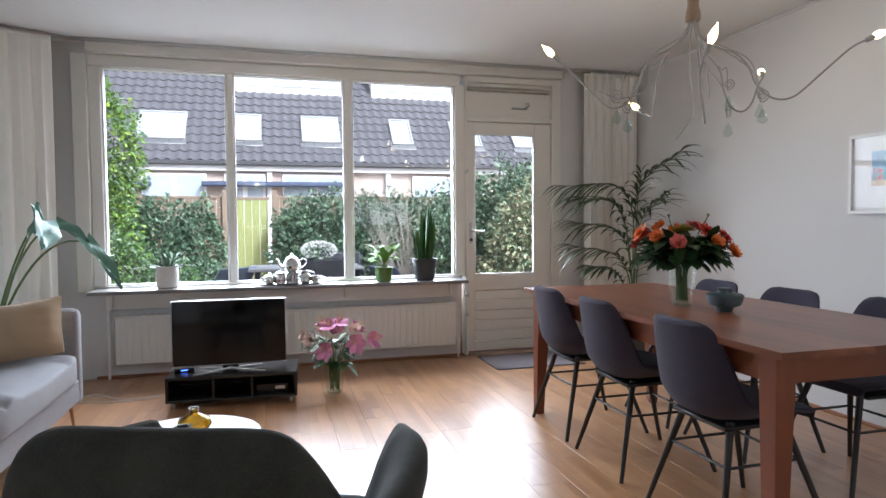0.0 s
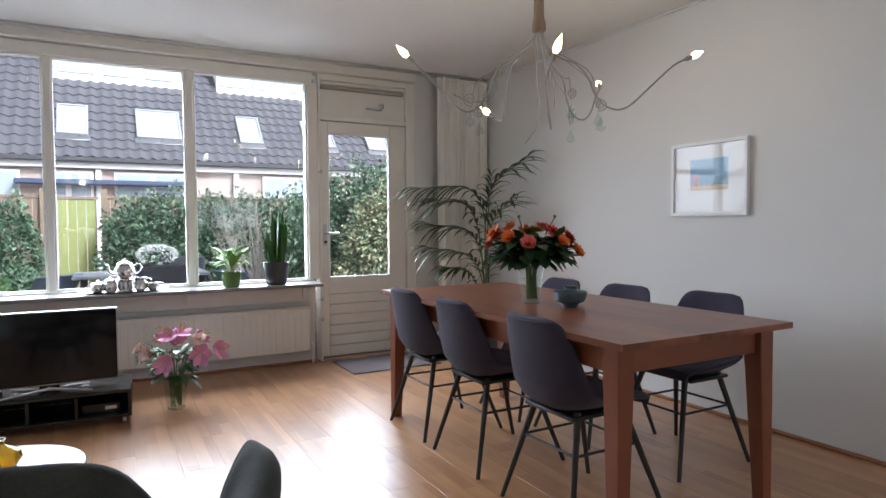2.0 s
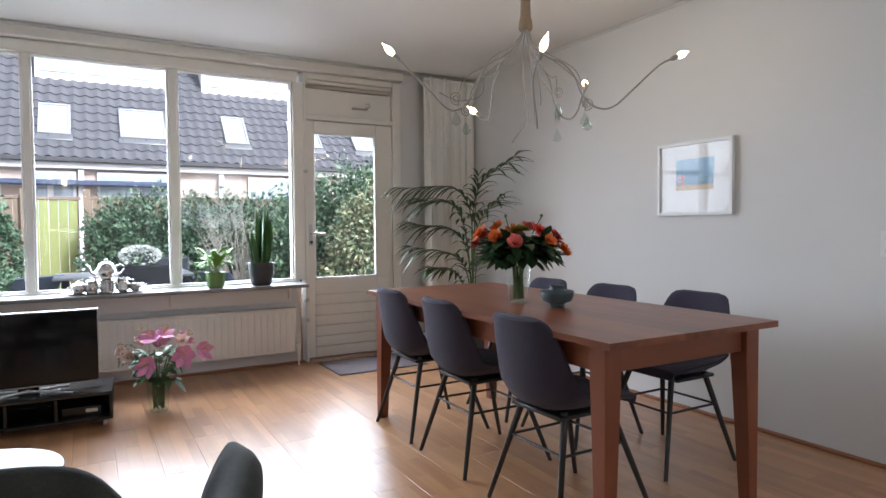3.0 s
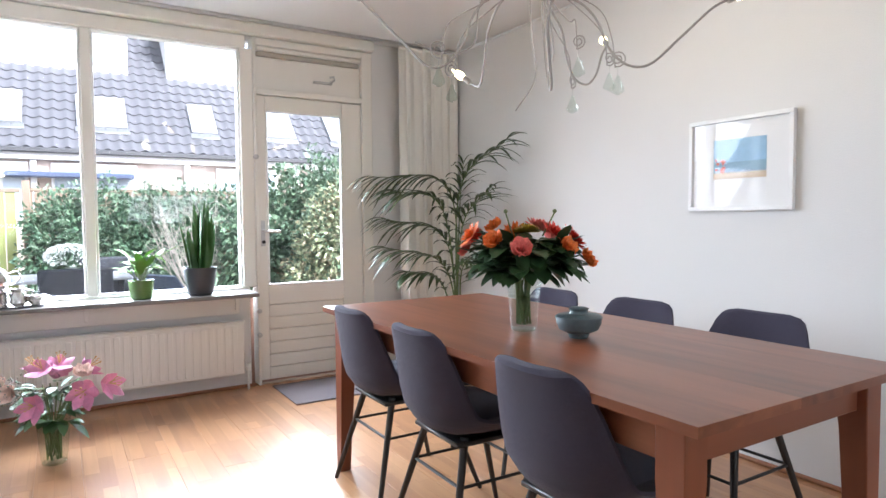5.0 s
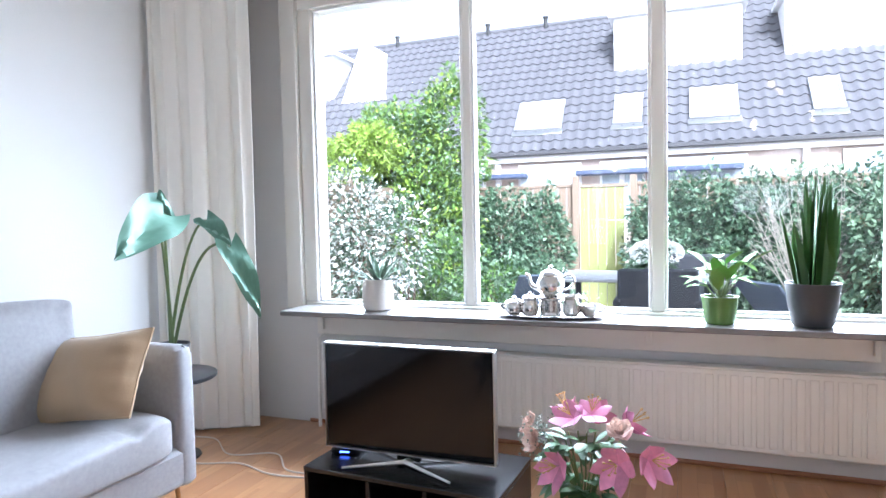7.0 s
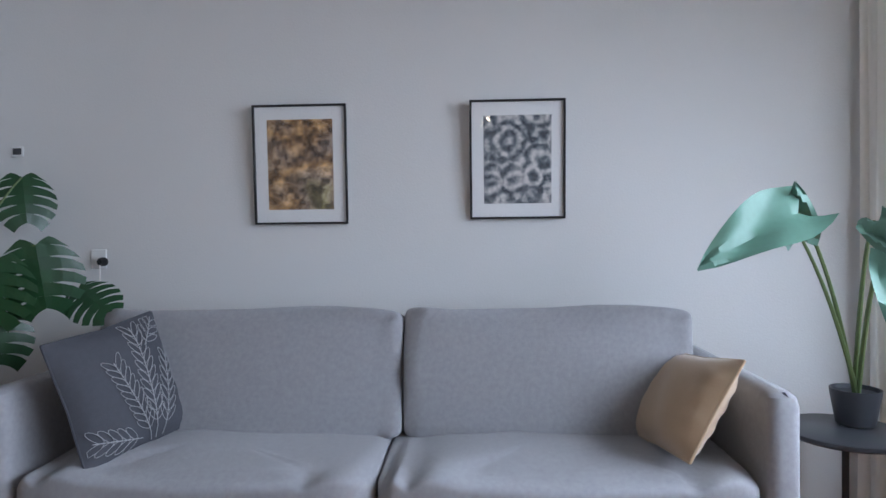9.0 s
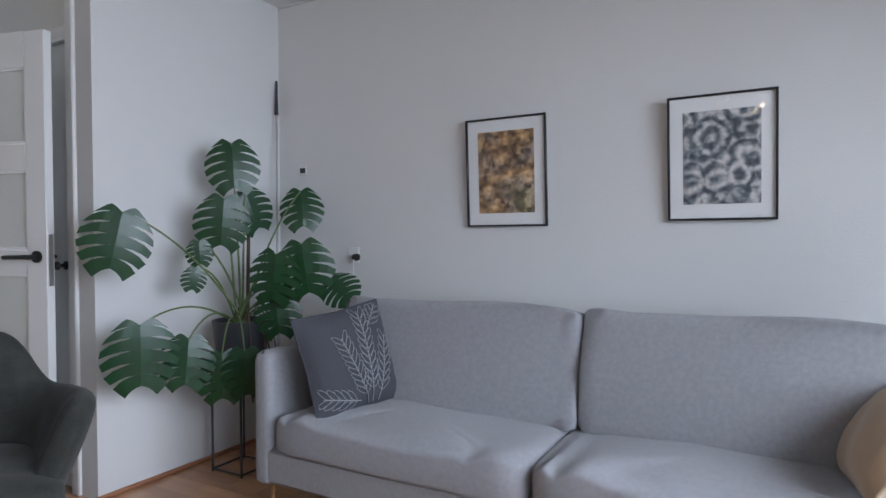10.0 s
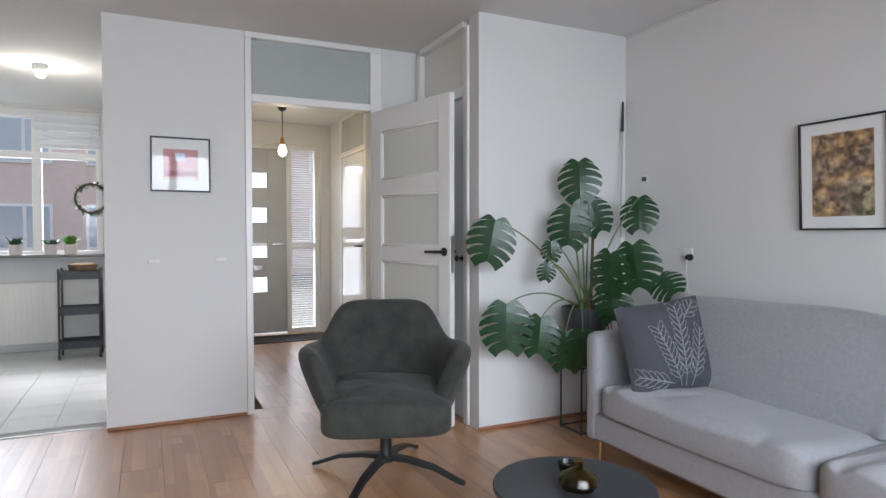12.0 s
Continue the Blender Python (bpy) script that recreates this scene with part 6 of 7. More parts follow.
# ---- hall ----
fd = thing("front_door", "grey front door with four small square panes and a slatted side light", "door", kind="structure")
FY = FRONT - 0.08
s = Shape().box(-4.180, -4.120, FY - 0.05, FY + 0.05, 0, 2.25, 0.004).box(-3.835, -3.785, FY - 0.05, FY + 0.05, 0, 2.19, 0.004).box(-4.120, -3.080, FY - 0.05, FY + 0.05, 2.19, 2.25, 0.004)
s.box(-4.120, -3.835, FY - 0.05, FY + 0.05, 0.0, 0.06, 0.004).box(-4.120, -3.835, FY - 0.05, FY + 0.05, 1.02, 1.08, 0.004)
part("door_frame", s, M_WHITE, fd)
M_FDOOR = mat("grey_door_paint", (0.46, 0.47, 0.47), 0.35, vary=0.03, scale=3)
M_MILK = mat("milk_glass", (0.95, 0.96, 0.96), 0.55, vary=0.02, trans=0.85)
PZ = [(1.735, 1.905), (1.325, 1.495), (0.915, 1.085), (0.505, 0.675)]
X0, X1 = -3.783, -3.085
s = Shape().box(X0, -3.555, FY - 0.02, FY + 0.02, 0.02, 2.185, 0.003).box(-3.285, X1, FY - 0.02, FY + 0.02, 0.02, 2.185, 0.003)
zs = [0.02] + [z for a, b in sorted(PZ) for z in (a, b)] + [2.185]
for a, b in zip(zs[0::2], zs[1::2]):
    s.box(-3.555, -3.285, FY - 0.02, FY + 0.02, a, b, 0.003)
part("leaf", s, M_FDOOR, fd)
for a, b in PZ:
    p = part("pane", Shape().box(-3.555, -3.285, FY - 0.004, FY + 0.004, a, b, 0), M_MILK, fd)
    p.visible_shadow = False
p = part("side_pane", Shape().box(-4.120, -3.835, FY - 0.03, FY - 0.024, 0.06, 2.19, 0), M_PANE, fd)
p.visible_shadow = False
part("handle", Shape().tube([(-3.730, FY + 0.02, 1.06), (-3.730, FY + 0.07, 1.06), (-3.620, FY + 0.07, 1.06)], 0.010), M_STEEL, fd)
part("letter_slot", Shape().box(-3.500, -3.270, FY + 0.0205, FY + 0.03, 0.76, 0.82, 0.003), M_STEEL, fd)
vb = thing("venetian_blind", "closed white slatted blind over the side light of the front door", "blind")
for i in range(78):
    z = 0.08 + i * 0.027
    part("slat", Shape().box(-0.135, 0.135, -0.010, 0.010, -0.0005, 0.0005, 0, pose(-3.978, FY + 0.022, z, 28)), M_BLIND, vb)
part("head_rail", Shape().box(-4.115, -3.840, FY + 0.005, FY + 0.04, 2.186, 2.205, 0.003), M_BLIND, vb)
hp = thing("pendant_lamp", "bare lit filament bulb on a cord with a dark ceiling cup", "lamp", pose(-3.50, -7.26, 0))
part("ceiling_cup", Shape().lathe([(0.012, 2.40), (0.03, 2.41), (0.06, 2.46), (0.062, 2.499)], 20), M_BLACK, hp)
part("cord", Shape().tube([(0, 0, 2.41), (0, 0, 2.14)], 0.004), M_BLACK, hp)
part("socket", Shape().lathe([(0.021, 2.07), (0.023, 2.12), (0.012, 2.145)], 14), M_GOLD, hp)
part("bulb", Shape().lathe([(0.001, 1.955), (0.030, 1.97), (0.042, 2.00), (0.036, 2.03), (0.019, 2.07)], 18), M_BULB_HALL, hp, "lit amber bulb")
pl = new("hall_bulb_light", bpy.data.lights.new("hall_bulb_light", "POINT"))
pl.data.energy, pl.data.color, pl.data.shadow_soft_size = 3.5, (1.0, 0.78, 0.48), 0.05
pl.matrix_basis = pose(0, 0, 1.90)
pl.parent = hp
hd = thing("door_4", "glossy white hall door with a black handle and a fanlight", "door", kind="structure")
s = Shape().box(-4.299, -4.27, -7.92, -7.86, 0, 2.46, 0.004).box(-4.299, -4.27, -7.04, -6.98, 0, 2.46, 0.004).box(-4.299, -4.27, -7.86, -7.04, 2.04, 2.10, 0.004)
part("door_frame", s, M_WHITE, hd)
part("leaf", Shape().box(-4.297, -4.278, -7.858, -7.042, 0.01, 2.038, 0.003), mat("gloss_white", (0.80, 0.80, 0.79), 0.06, vary=0.01), hd)
part("fanlight", Shape().box(-4.297, -4.285, -7.858, -7.042, 2.102, 2.458, 0), M_TRANSOM, hd)
part("handle", Shape().tube([(-4.278, -7.12, 1.06), (-4.23, -7.12, 1.06), (-4.225, -7.22, 1.06)], 0.010), M_BLACK, hd)
hm = thing("hall_mat", "dark entrance mat inside the front door", "mat")
part("matting", Shape().box(-4.20, -3.0, -8.34, -7.86, 0.0005, 0.009, 0.003), M_DARKMAT, hm)

# ---- kitchen ----
s = Shape().box(-2.05, E_, FRONT, -5.30, -0.0135, -0.004, 0)
kf = setting("kitchen_floor", s, M_GROUT, "white square kitchen floor tiles with narrow grout joints", "floor")
s = Shape().box(-2.05, -0.30, -5.315, -5.295, -0.003, 0.006, 0.002)
setting("threshold", s, M_STEEL, "thin metal strip between the wood floor and the kitchen tiles", "threshold")
kw = thing("window_2", "white kitchen window with a transom over the street", "window", kind="structure")
KY = FRONT - 0.08
s = Shape().box(-1.86, -0.1, KY - 0.05, KY + 0.05, 2.38, 2.46, 0.004).box(-1.86, -0.1, KY - 0.05, KY + 0.05, 0.93, 1.02, 0.004).box(-1.86, -1.80, KY - 0.05, KY + 0.05, 1.02, 2.38, 0.004)
s.box(-0.16, -0.1, KY - 0.05, KY + 0.05, 1.02, 2.38, 0.004).box(-1.80, -0.16, KY - 0.05, KY + 0.05, 1.96, 2.03, 0.004).box(-1.31, -1.23, KY - 0.049, KY + 0.049, 1.02, 1.96, 0.004).box(-1.31, -1.23, KY - 0.049, KY + 0.049, 2.03, 2.38, 0.004)
part("window_frame", s, M_WHITE, kw)
for a, b, c, d in ((-1.80, -1.31, 1.02, 1.96), (-1.23, -0.16, 1.02, 1.96), (-1.80, -1.31, 2.03, 2.38), (-1.23, -0.16, 2.03, 2.38)):
    p = part("pane", Shape().box(a, b, KY - 0.004, KY + 0.004, c, d, 0), M_PANE, kw)
    p.visible_shadow = False
s = Shape().box(-1.9, -0.02, FRONT + 0.001, FRONT + 0.22, 0.955, 0.985, 0.004)
setting("kitchen_sill", s, M_SILL, "dark stone kitchen window sill", "window sill")
kb = thing("pleated_blind", "cream pleated blind half drawn over the kitchen fanlight", "blind")
for i in range(8):
    z = 2.40 - i * 0.045
    part("slat", Shape().box(-1.84, -1.27, -0.012, 0.012, -0.019, 0.019, 0.002, pose(0, FRONT - 0.005, z, 16 if i % 2 else -16)), M_BLIND, kb)
kr = thing("radiator", "white panel radiator under the kitchen window", "radiator")
part("panel", Shape().box(-1.45, -0.3, FRONT + 0.04, FRONT + 0.10, 0.09, 0.70, 0.006), M_RAD, kr)
for i in range(22):
    part("flute", Shape().box(-1.42 + i * 0.05, -1.385 + i * 0.05, FRONT + 0.099, FRONT + 0.105, 0.12, 0.67, 0.002), M_RAD, kr)
for x in (-1.3, -0.5):
    part("bracket", Shape().box(x, x + 0.03, FRONT + 0.001, FRONT + 0.04, 0.3, 0.6, 0.002), M_RAD, kr)
cart = thing("kitchen_cart", "narrow dark metal kitchen trolley with three trays", "trolley", pose(-1.69, -7.93, 0))
for x in (-0.17, 0.17):
    for y in (-0.13, 0.13):
        post = part("post", Shape().tube([(x, y, 0.05), (x, y, 0.86)], 0.010, n=8), M_POT_DARK, cart)
        part("castor", Shape().lathe([(0.022, -0.009), (0.024, 0.0), (0.022, 0.009)], 14, pose(x, y, 0.025, 0, 90)), M_BLACK, post)
for z in (0.10, 0.42, 0.76):
    s = Shape().box(-0.165, 0.165, -0.125, 0.125, z, z + 0.008, 0.002)
    for a in ((-0.17, 0.17, -0.132, -0.126), (-0.17, 0.17, 0.126, 0.132), (-0.176, -0.170, -0.13, 0.13), (0.170, 0.176, -0.13, 0.13)):
        s.box(a[0], a[1], a[2], a[3], z, z + 0.075, 0.002)
    part("tray", s, M_POT_DARK, cart)
bk = thing("bread_basket", "brown woven basket with rolls on the kitchen trolley", "basket", pose(-1.71, -7.93, 0.8355))
part("basket", Shape().lathe([(0.10, 0), (0.115, 0.005), (0.13, 0.06), (0.125, 0.06), (0.11, 0.012), (0.001, 0.01)], 24), M_TERRACOTTA, bk)
for i in range(6):
    a = i * 1.05
    part("roll", Shape().ball(0.065 * math.cos(a), 0.065 * math.sin(a), 0.05, 0.035, 0.03, 0.024), mat("bread", (0.55, 0.36, 0.20), 0.8) if i == 0 else bpy.data.materials["bread"], bk)
wr = thing("wreath", "green leafy wreath hanging at the kitchen window", "wreath", pose(-1.76, FRONT + 0.03, 1.56))
s = Shape()
for i in range(260):
    a = R(0, 6.28)
    c = Vector((0.15 * math.cos(a), 0, 0.15 * math.sin(a)))
    d = Vector((rnd.gauss(0, 1), rnd.gauss(0, 0.6), rnd.gauss(0, 1))).normalized() * R(0.03, 0.06)
    s.leaf(c, c + d, 0.018, 0.1, 0.3, 3)
part("leaves", s, M_LEAF, wr)
part("ring", Shape().tube([(0.15 * math.cos(a * 0.2618), 0, 0.15 * math.sin(a * 0.2618)) for a in range(25)], 0.012, n=6), M_BARK, wr)
part("hanger", Shape().tube([(0, 0, 0.15), (0, -0.03, 0.84)], 0.002, n=4), M_CABLE, wr)
for x, hgt, m in ((-1.40, 0.10, M_LEAF), (-1.57, 0.17, M_BRIGHT), (-1.10, 0.14, M_LEAF)):
    kp = thing("pot_plant", "small leafy plant in a pale pot on the kitchen sill", "plant", pose(x, FRONT + 0.11, 0.9855), "kitchen sill plants")
    part("pot", Shape().lathe([(0.05, 0), (0.065, 0.10), (0.06, 0.10), (0.001, 0.09)], 20), M_POT_WHITE, kp)
    s = Shape()
    for i in range(60):
        a = R(0, 6.28)
        b = Vector((0.03 * math.cos(a), 0.03 * math.sin(a), 0.09))
        s.leaf(b, b + Vector((R(-1, 1) * 0.09, R(-1, 1) * 0.07, R(0.2, 1) * hgt)), 0.022, 0.3, 0.3, 4)
    part("leaves", s, m, kp)
ks = thing("ceiling_spot", "small lit round kitchen ceiling lamp", "lamp", pose(-1.55, -6.7, 0))
part("housing", Shape().lathe([(0.05, 2.45), (0.055, 2.46), (0.055, 2.499)], 20), M_WHITE, ks)
part("bulb", Shape().ball(0, 0, 2.43, 0.035, 0.035, 0.03), M_BULB_KITCHEN, ks)
pl = new("kitchen_light", bpy.data.lights.new("kitchen_light", "POINT"))
pl.data.energy, pl.data.color, pl.data.shadow_soft_size = 5, (1, 0.9, 0.72), 0.04
pl.matrix_basis = pose(0, 0, 2.37)
pl.parent = ks

# ---- garden ----
M_GROUND = mat("garden_paving", (0.25, 0.23, 0.21), 0.9, vary=0.25, scale=2.5, bump=0.4, bump_scale=30)
s = Shape().box(-300, 300, -300, 300, -0.40, -0.26, 0)
setting("ground", s, M_GROUND, "grey paved ground around the house", "ground")
s = Shape().box(-5.6, 0.6, 0.13, 3.6, -0.259, -0.08, 0.01)
setting("terrace", s, mat("terrace_tiles", (0.34, 0.32, 0.30), 0.85, vary=0.2, scale=6, bump=0.3, bump_scale=40), "pale grey terrace outside the garden door", "pavement")
s = Shape().box(-5.39, 0.2, 0.0 + 0.201, 0.30, -0.25, 0.64, 0)
setting("plinth", s, mat("garden_wall_brick", (0.30, 0.17, 0.12), 0.9, vary=0.25, scale=14, bump=0.4), "brick plinth under the garden window", "wall")

M_FENCE = mat("weathered_fence", (0.25, 0.19, 0.14), 0.85, vary=0.25, scale=12, bump=0.3, stretch=(4, 4, 0.6))
M_GATE = mat("lime_fence_paint", (0.28, 0.31, 0.11), 0.7, vary=0.18, scale=10, bump=0.2, stretch=(4, 4, 0.6))
def fence(x0, x1, y, top, m, label):
    f = thing("fence", label, "fence")
    part("top_rail", Shape().box(x0, x1, y - 0.02, y + 0.06, top, top + 0.05, 0.004), M_FENCE, f)
    part("rail", Shape().box(x0, x1, y + 0.021, y + 0.06, 0.3, 0.38, 0.004), m, f)
    k = 0
    x = x0
    while x < x1 - 0.05:
        part("board", Shape().box(x, min(x1, x + 0.125), y - (0.008 if k % 2 else 0.0), y + 0.018 - (0.008 if k % 2 else 0.0), -0.26, top - 0.002, 0.004), m, f)
        x += 0.135
        k += 1
fence(-10.0, -4.02, 6.9, 1.62, M_FENCE, "weathered brown board fence behind the hedge")
fence(-3.22, 4.5, 6.9, 1.62, M_FENCE, "weathered brown board fence behind the hedge")
fence(-3.98, -3.26, 6.84, 1.60, M_GATE, "lime-green boarded garden gate between the hedges")
for x in (-4.05, -3.18):
    tagged(part("gate_post", Shape().box(x - 0.05, x + 0.05, 6.82, 6.93, -0.26, 1.78, 0.006), M_FENCE), "wooden post beside the garden gate", "post", "gate posts")

def hedge(name, label, category, blobs, count, size, mats, seed):
    """A shrub: stems inside and many small leaves through its volume, thicker near the outline."""
    q = random.Random(seed)
    h = thing(name, label, category)
    vol = [b[3] * b[5] for b in blobs]
    for m_i, m in enumerate(mats):
        s = Shape()
        for i in range(count // len(mats)):
            b = q.choices(blobs, vol)[0]
            d = Vector((q.gauss(0, 1), q.gauss(0, 1), q.gauss(0, 1))).normalized()
            if d.y > 0.35:
                d.y = -d.y
            r = q.uniform(0.62, 1.06) + 0.10 * math.sin(d.x * 9 + d.z * 7 + b[0] * 3)
            p = Vector((b[0] + d.x * b[3] * r, b[1] + d.y * b[4] * r, b[2] + d.z * b[5] * r))
            if p.z < -0.24:
                continue
            o = (d + Vector((q.gauss(0, 0.6), q.gauss(0, 0.6), q.gauss(0, 0.6) + 0.1))).normalized()
            ln = size * q.uniform(0.6, 1.3)
            s.leaf(p, p + o * ln, ln * 0.62, q.uniform(0, 0.5), 0.25, 2, (q.gauss(0, 1), q.gauss(0, 1), q.gauss(0, 1)))
        part("leaves", s, m, h)
    core = Shape()
    for b in blobs:
        for k in range(5):
            a = Vector((b[0] + q.uniform(-0.2, 0.2), b[1] + 0.1, -0.27))
            e = Vector((b[0] + q.uniform(-0.7, 0.7) * b[3], b[1] + q.uniform(-0.4, 0.6) * b[4], b[2] + q.uniform(0, 0.8) * b[5]))
            core.tube(arc(a, e, q.uniform(-0.15, 0.15), 5, (1, 0, 0)), 0.022, 0.006, 5)
    part("branches", core, M_BARK, h)
    return h

M_IVY = mat("ivy_leaf", (0.075, 0.135, 0.080), 0.4, vary=0.4, scale=3, each=0.9)
M_IVY2 = mat("ivy_leaf_light", (0.16, 0.24, 0.15), 0.4, vary=0.3, scale=3, each=0.8)
M_VARIEG = mat("variegated_leaf", (0.38, 0.42, 0.25), 0.5, vary=0.35, scale=4, each=0.9)
M_BROWNL = mat("brownish_leaf", (0.31, 0.27, 0.17), 0.6, vary=0.35, scale=4, each=0.8)
M_LIME = mat("lime_leaf", (0.26, 0.38, 0.06), 0.5, vary=0.3, scale=4, each=0.7)
M_CONIF = mat("conifer_green", (0.12, 0.22, 0.05), 0.6, vary=0.35, scale=4, each=0.8)
hedge("ivy_hedge", "dark green ivy hedge along the garden fence", "hedge", [(-2.78, 6.45, 0.65, 0.50, 0.3, 0.98), (-2.2, 6.4, 0.72, 0.6, 0.35, 1.02), (-1.6, 6.4, 0.68, 0.6, 0.3, 1.0), (-1.0, 6.3, 0.72, 0.6, 0.35, 1.02), (-2.5, 6.5, 0.5, 0.6, 0.25, 1.1), (-1.3, 6.5, 0.5, 0.7, 0.25, 1.1), (-0.4, 6.3, 0.72, 0.6, 0.35, 1.02)], 26000, 0.09, [M_IVY, M_IVY, M_IVY2], 11)
hedge("ivy_hedge", "dark green ivy hedge along the garden fence", "hedge", [(-4.5, 6.35, 0.6, 0.46, 0.35, 0.98), (-5.1, 6.2, 0.6, 0.5, 0.4, 1.0), (-4.5, 5.6, 0.1, 0.6, 0.4, 0.5), (-5.7, 6.3, 0.6, 0.5, 0.4, 1.0)], 15000, 0.09, [M_IVY, M_IVY, M_IVY2], 12)
hedge("laurel_shrub", "tall glossy green shrub beside the garden door", "shrub", [(0.05, 5.1, 0.75, 0.75, 0.6, 1.1), (-0.45, 4.9, 0.55, 0.5, 0.5, 0.9), (0.75, 5.0, 1.0, 0.8, 0.6, 1.15), (1.6, 5.4, 1.1, 0.9, 0.6, 1.2), (2.4, 5.4, 1.0, 0.9, 0.6, 1.1)], 26000, 0.095, [M_IVY2, M_IVY, M_IVY2], 13)
hedge("variegated_shrub", "pale variegated shrub with brownish leaves outside the garden door", "shrub", [(0.55, 3.5, 0.80, 0.50, 0.45, 0.95), (0.95, 3.6, 1.05, 0.55, 0.5, 1.0), (1.45, 3.7, 1.1, 0.6, 0.5, 1.05), (0.15, 3.75, 0.3, 0.4, 0.4, 0.6), (0.3, 3.6, 0.75, 0.4, 0.4, 0.75)], 26000, 0.07, [M_VARIEG, M_VARIEG, M_BROWNL, M_IVY2], 14)
hedge("conifer", "tall yellow-green conifer at the side of the garden", "tree", [(-6.1, 6.0, 1.0, 0.85, 0.7, 1.3), (-6.6, 6.2, 1.9, 0.9, 0.7, 1.1), (-5.8, 6.1, 2.3, 0.55, 0.5, 1.1), (-6.9, 6.0, 2.3, 0.6, 0.5, 0.7)], 22000, 0.09, [M_CONIF, M_CONIF, M_LIME, M_IVY2], 15)
hedge("lime_shrub", "bright lime-green shrub top above the hedge", "shrub", [(-6.9, 5.4, 2.2, 0.5, 0.4, 0.40), (-7.4, 5.4, 1.9, 0.4, 0.4, 0.5)], 4200, 0.075, [M_LIME], 16)
wsb = hedge("blossom_shrub", "grey-green shrub with white blossom by the side fence", "shrub", [(-6.0, 3.7, 0.7, 0.55, 0.5, 0.95), (-6.5, 3.9, 1.2, 0.6, 0.5, 0.7), (-5.6, 3.7, 0.9, 0.4, 0.4, 0.6)], 6500, 0.06, [mat("grey_green_leaf", (0.12, 0.15, 0.11), 0.6, vary=0.35, each=0.8), M_BLOOM_W, M_IVY], 17)
hedge("low_shrub", "low green shrub in the side bed", "shrub", [(-4.7, 4.2, 0.15, 0.6, 0.5, 0.5), (-5.3, 4.6, 0.3, 0.5, 0.5, 0.7)], 4500, 0.07, [M_LEAF, M_IVY2, M_CONIF], 18)
s, q = Shape(), random.Random(5)
for i in range(60):
    a = Vector((-1.05 + q.uniform(-0.1, 0.1), 4.9, -0.26))
    e = Vector((-1.05 + q.uniform(-0.75, 0.6), 4.9 + q.uniform(-0.3, 0.3), q.uniform(0.7, 1.55)))
    line = arc(a, e, q.uniform(-0.1, 0.1), 6, (1, 0, 0))
    s.tube(line, 0.008, 0.003, 4)
    for k in range(5):
        b = line[q.randint(2, 6)]
        s.tube([b, b + Vector((q.uniform(-0.25, 0.25), q.uniform(-0.1, 0.1), q.uniform(0.0, 0.3)))], 0.004, 0.002, 4)
tw = thing("bare_shrub", "bare pale twiggy shrub in front of the hedge", "shrub")
part("twigs", s, mat("pale_twig", (0.36, 0.33, 0.29), 0.8, vary=0.2), tw)
sf = thing("side_fence", "grey weathered side fence of horizontal boards", "fence")
for i in range(20):
    z = -0.25 + 0.095 * i
    part("board", Shape().box(-6.62, -6.595, 0.4, 6.8, z, z + 0.088, 0.004), M_FENCE, sf)
for y in (0.5, 2.4, 4.3, 6.2):
    part("post", Shape().box(-6.68, -6.621, y, y + 0.07, -0.26, 1.75, 0.004), M_FENCE, sf)

# garden furniture
M_RATTAN = mat("anthracite_rattan", (0.035, 0.038, 0.048), 0.7, vary=0.25, scale=50, bump=0.6, bump_scale=150)
gt = thing("garden_table", "grey garden table on the terrace", "table", pose(-2.75, 2.45, -0.08))
part("top", Shape().box(-0.75, 0.55, -0.40, 0.40, 0.70, 0.73, 0.008), mat("grey_table_slab", (0.35, 0.36, 0.38), 0.5), gt)
for x in (-0.65, 0.45):
    for y in (-0.32, 0.32):
        part("leg", Shape().box(x - 0.025, x + 0.025, y - 0.025, y + 0.025, 0, 0.70, 0.004), M_RATTAN, gt)
def garden_chair(at):
    g = thing("garden_chair", "anthracite woven garden chair at the terrace table", "chair", at, "chairs on the terrace")
    part("seat", Shape().box(-0.27, 0.27, -0.25, 0.27, 0.36, 0.43, 0.02), M_RATTAN, g)
    part("backrest", Shape().box(-0.27, 0.27, -0.29, -0.24, 0.40, 0.83, 0.02, pose(0, -0.0, 0, -6)), M_RATTAN, g)
    for sx in (-1, 1):
        part("armrest", Shape().box(sx * 0.27 - 0.03, sx * 0.27 + 0.03, -0.24, 0.26, 0.58, 0.64, 0.015), M_RATTAN, g)
        for y in (-0.22, 0.22):
            part("leg", Shape().box(sx * 0.25 - 0.02, sx * 0.25 + 0.02, y - 0.02, y + 0.02, 0, 0.36, 0.004), M_RATTAN, g)
    return g
gc = garden_chair(pose(-2.67, 1.75, -0.08, 0, 0, 0))
copy_thing(gc, pose(-2.35, 3.15, -0.08, 0, 0, 178))
hy = thing("hydrangea", "white hydrangea in a pale pot on the garden table", "plant", pose(-2.70, 2.35, 0.652))
part("pot", Shape().lathe([(0.07, 0), (0.10, 0.09), (0.095, 0.09), (0.001, 0.085)], 20), mat("sage_pot", (0.40, 0.45, 0.40), 0.5), hy)
s, s2 = Shape(), Shape()
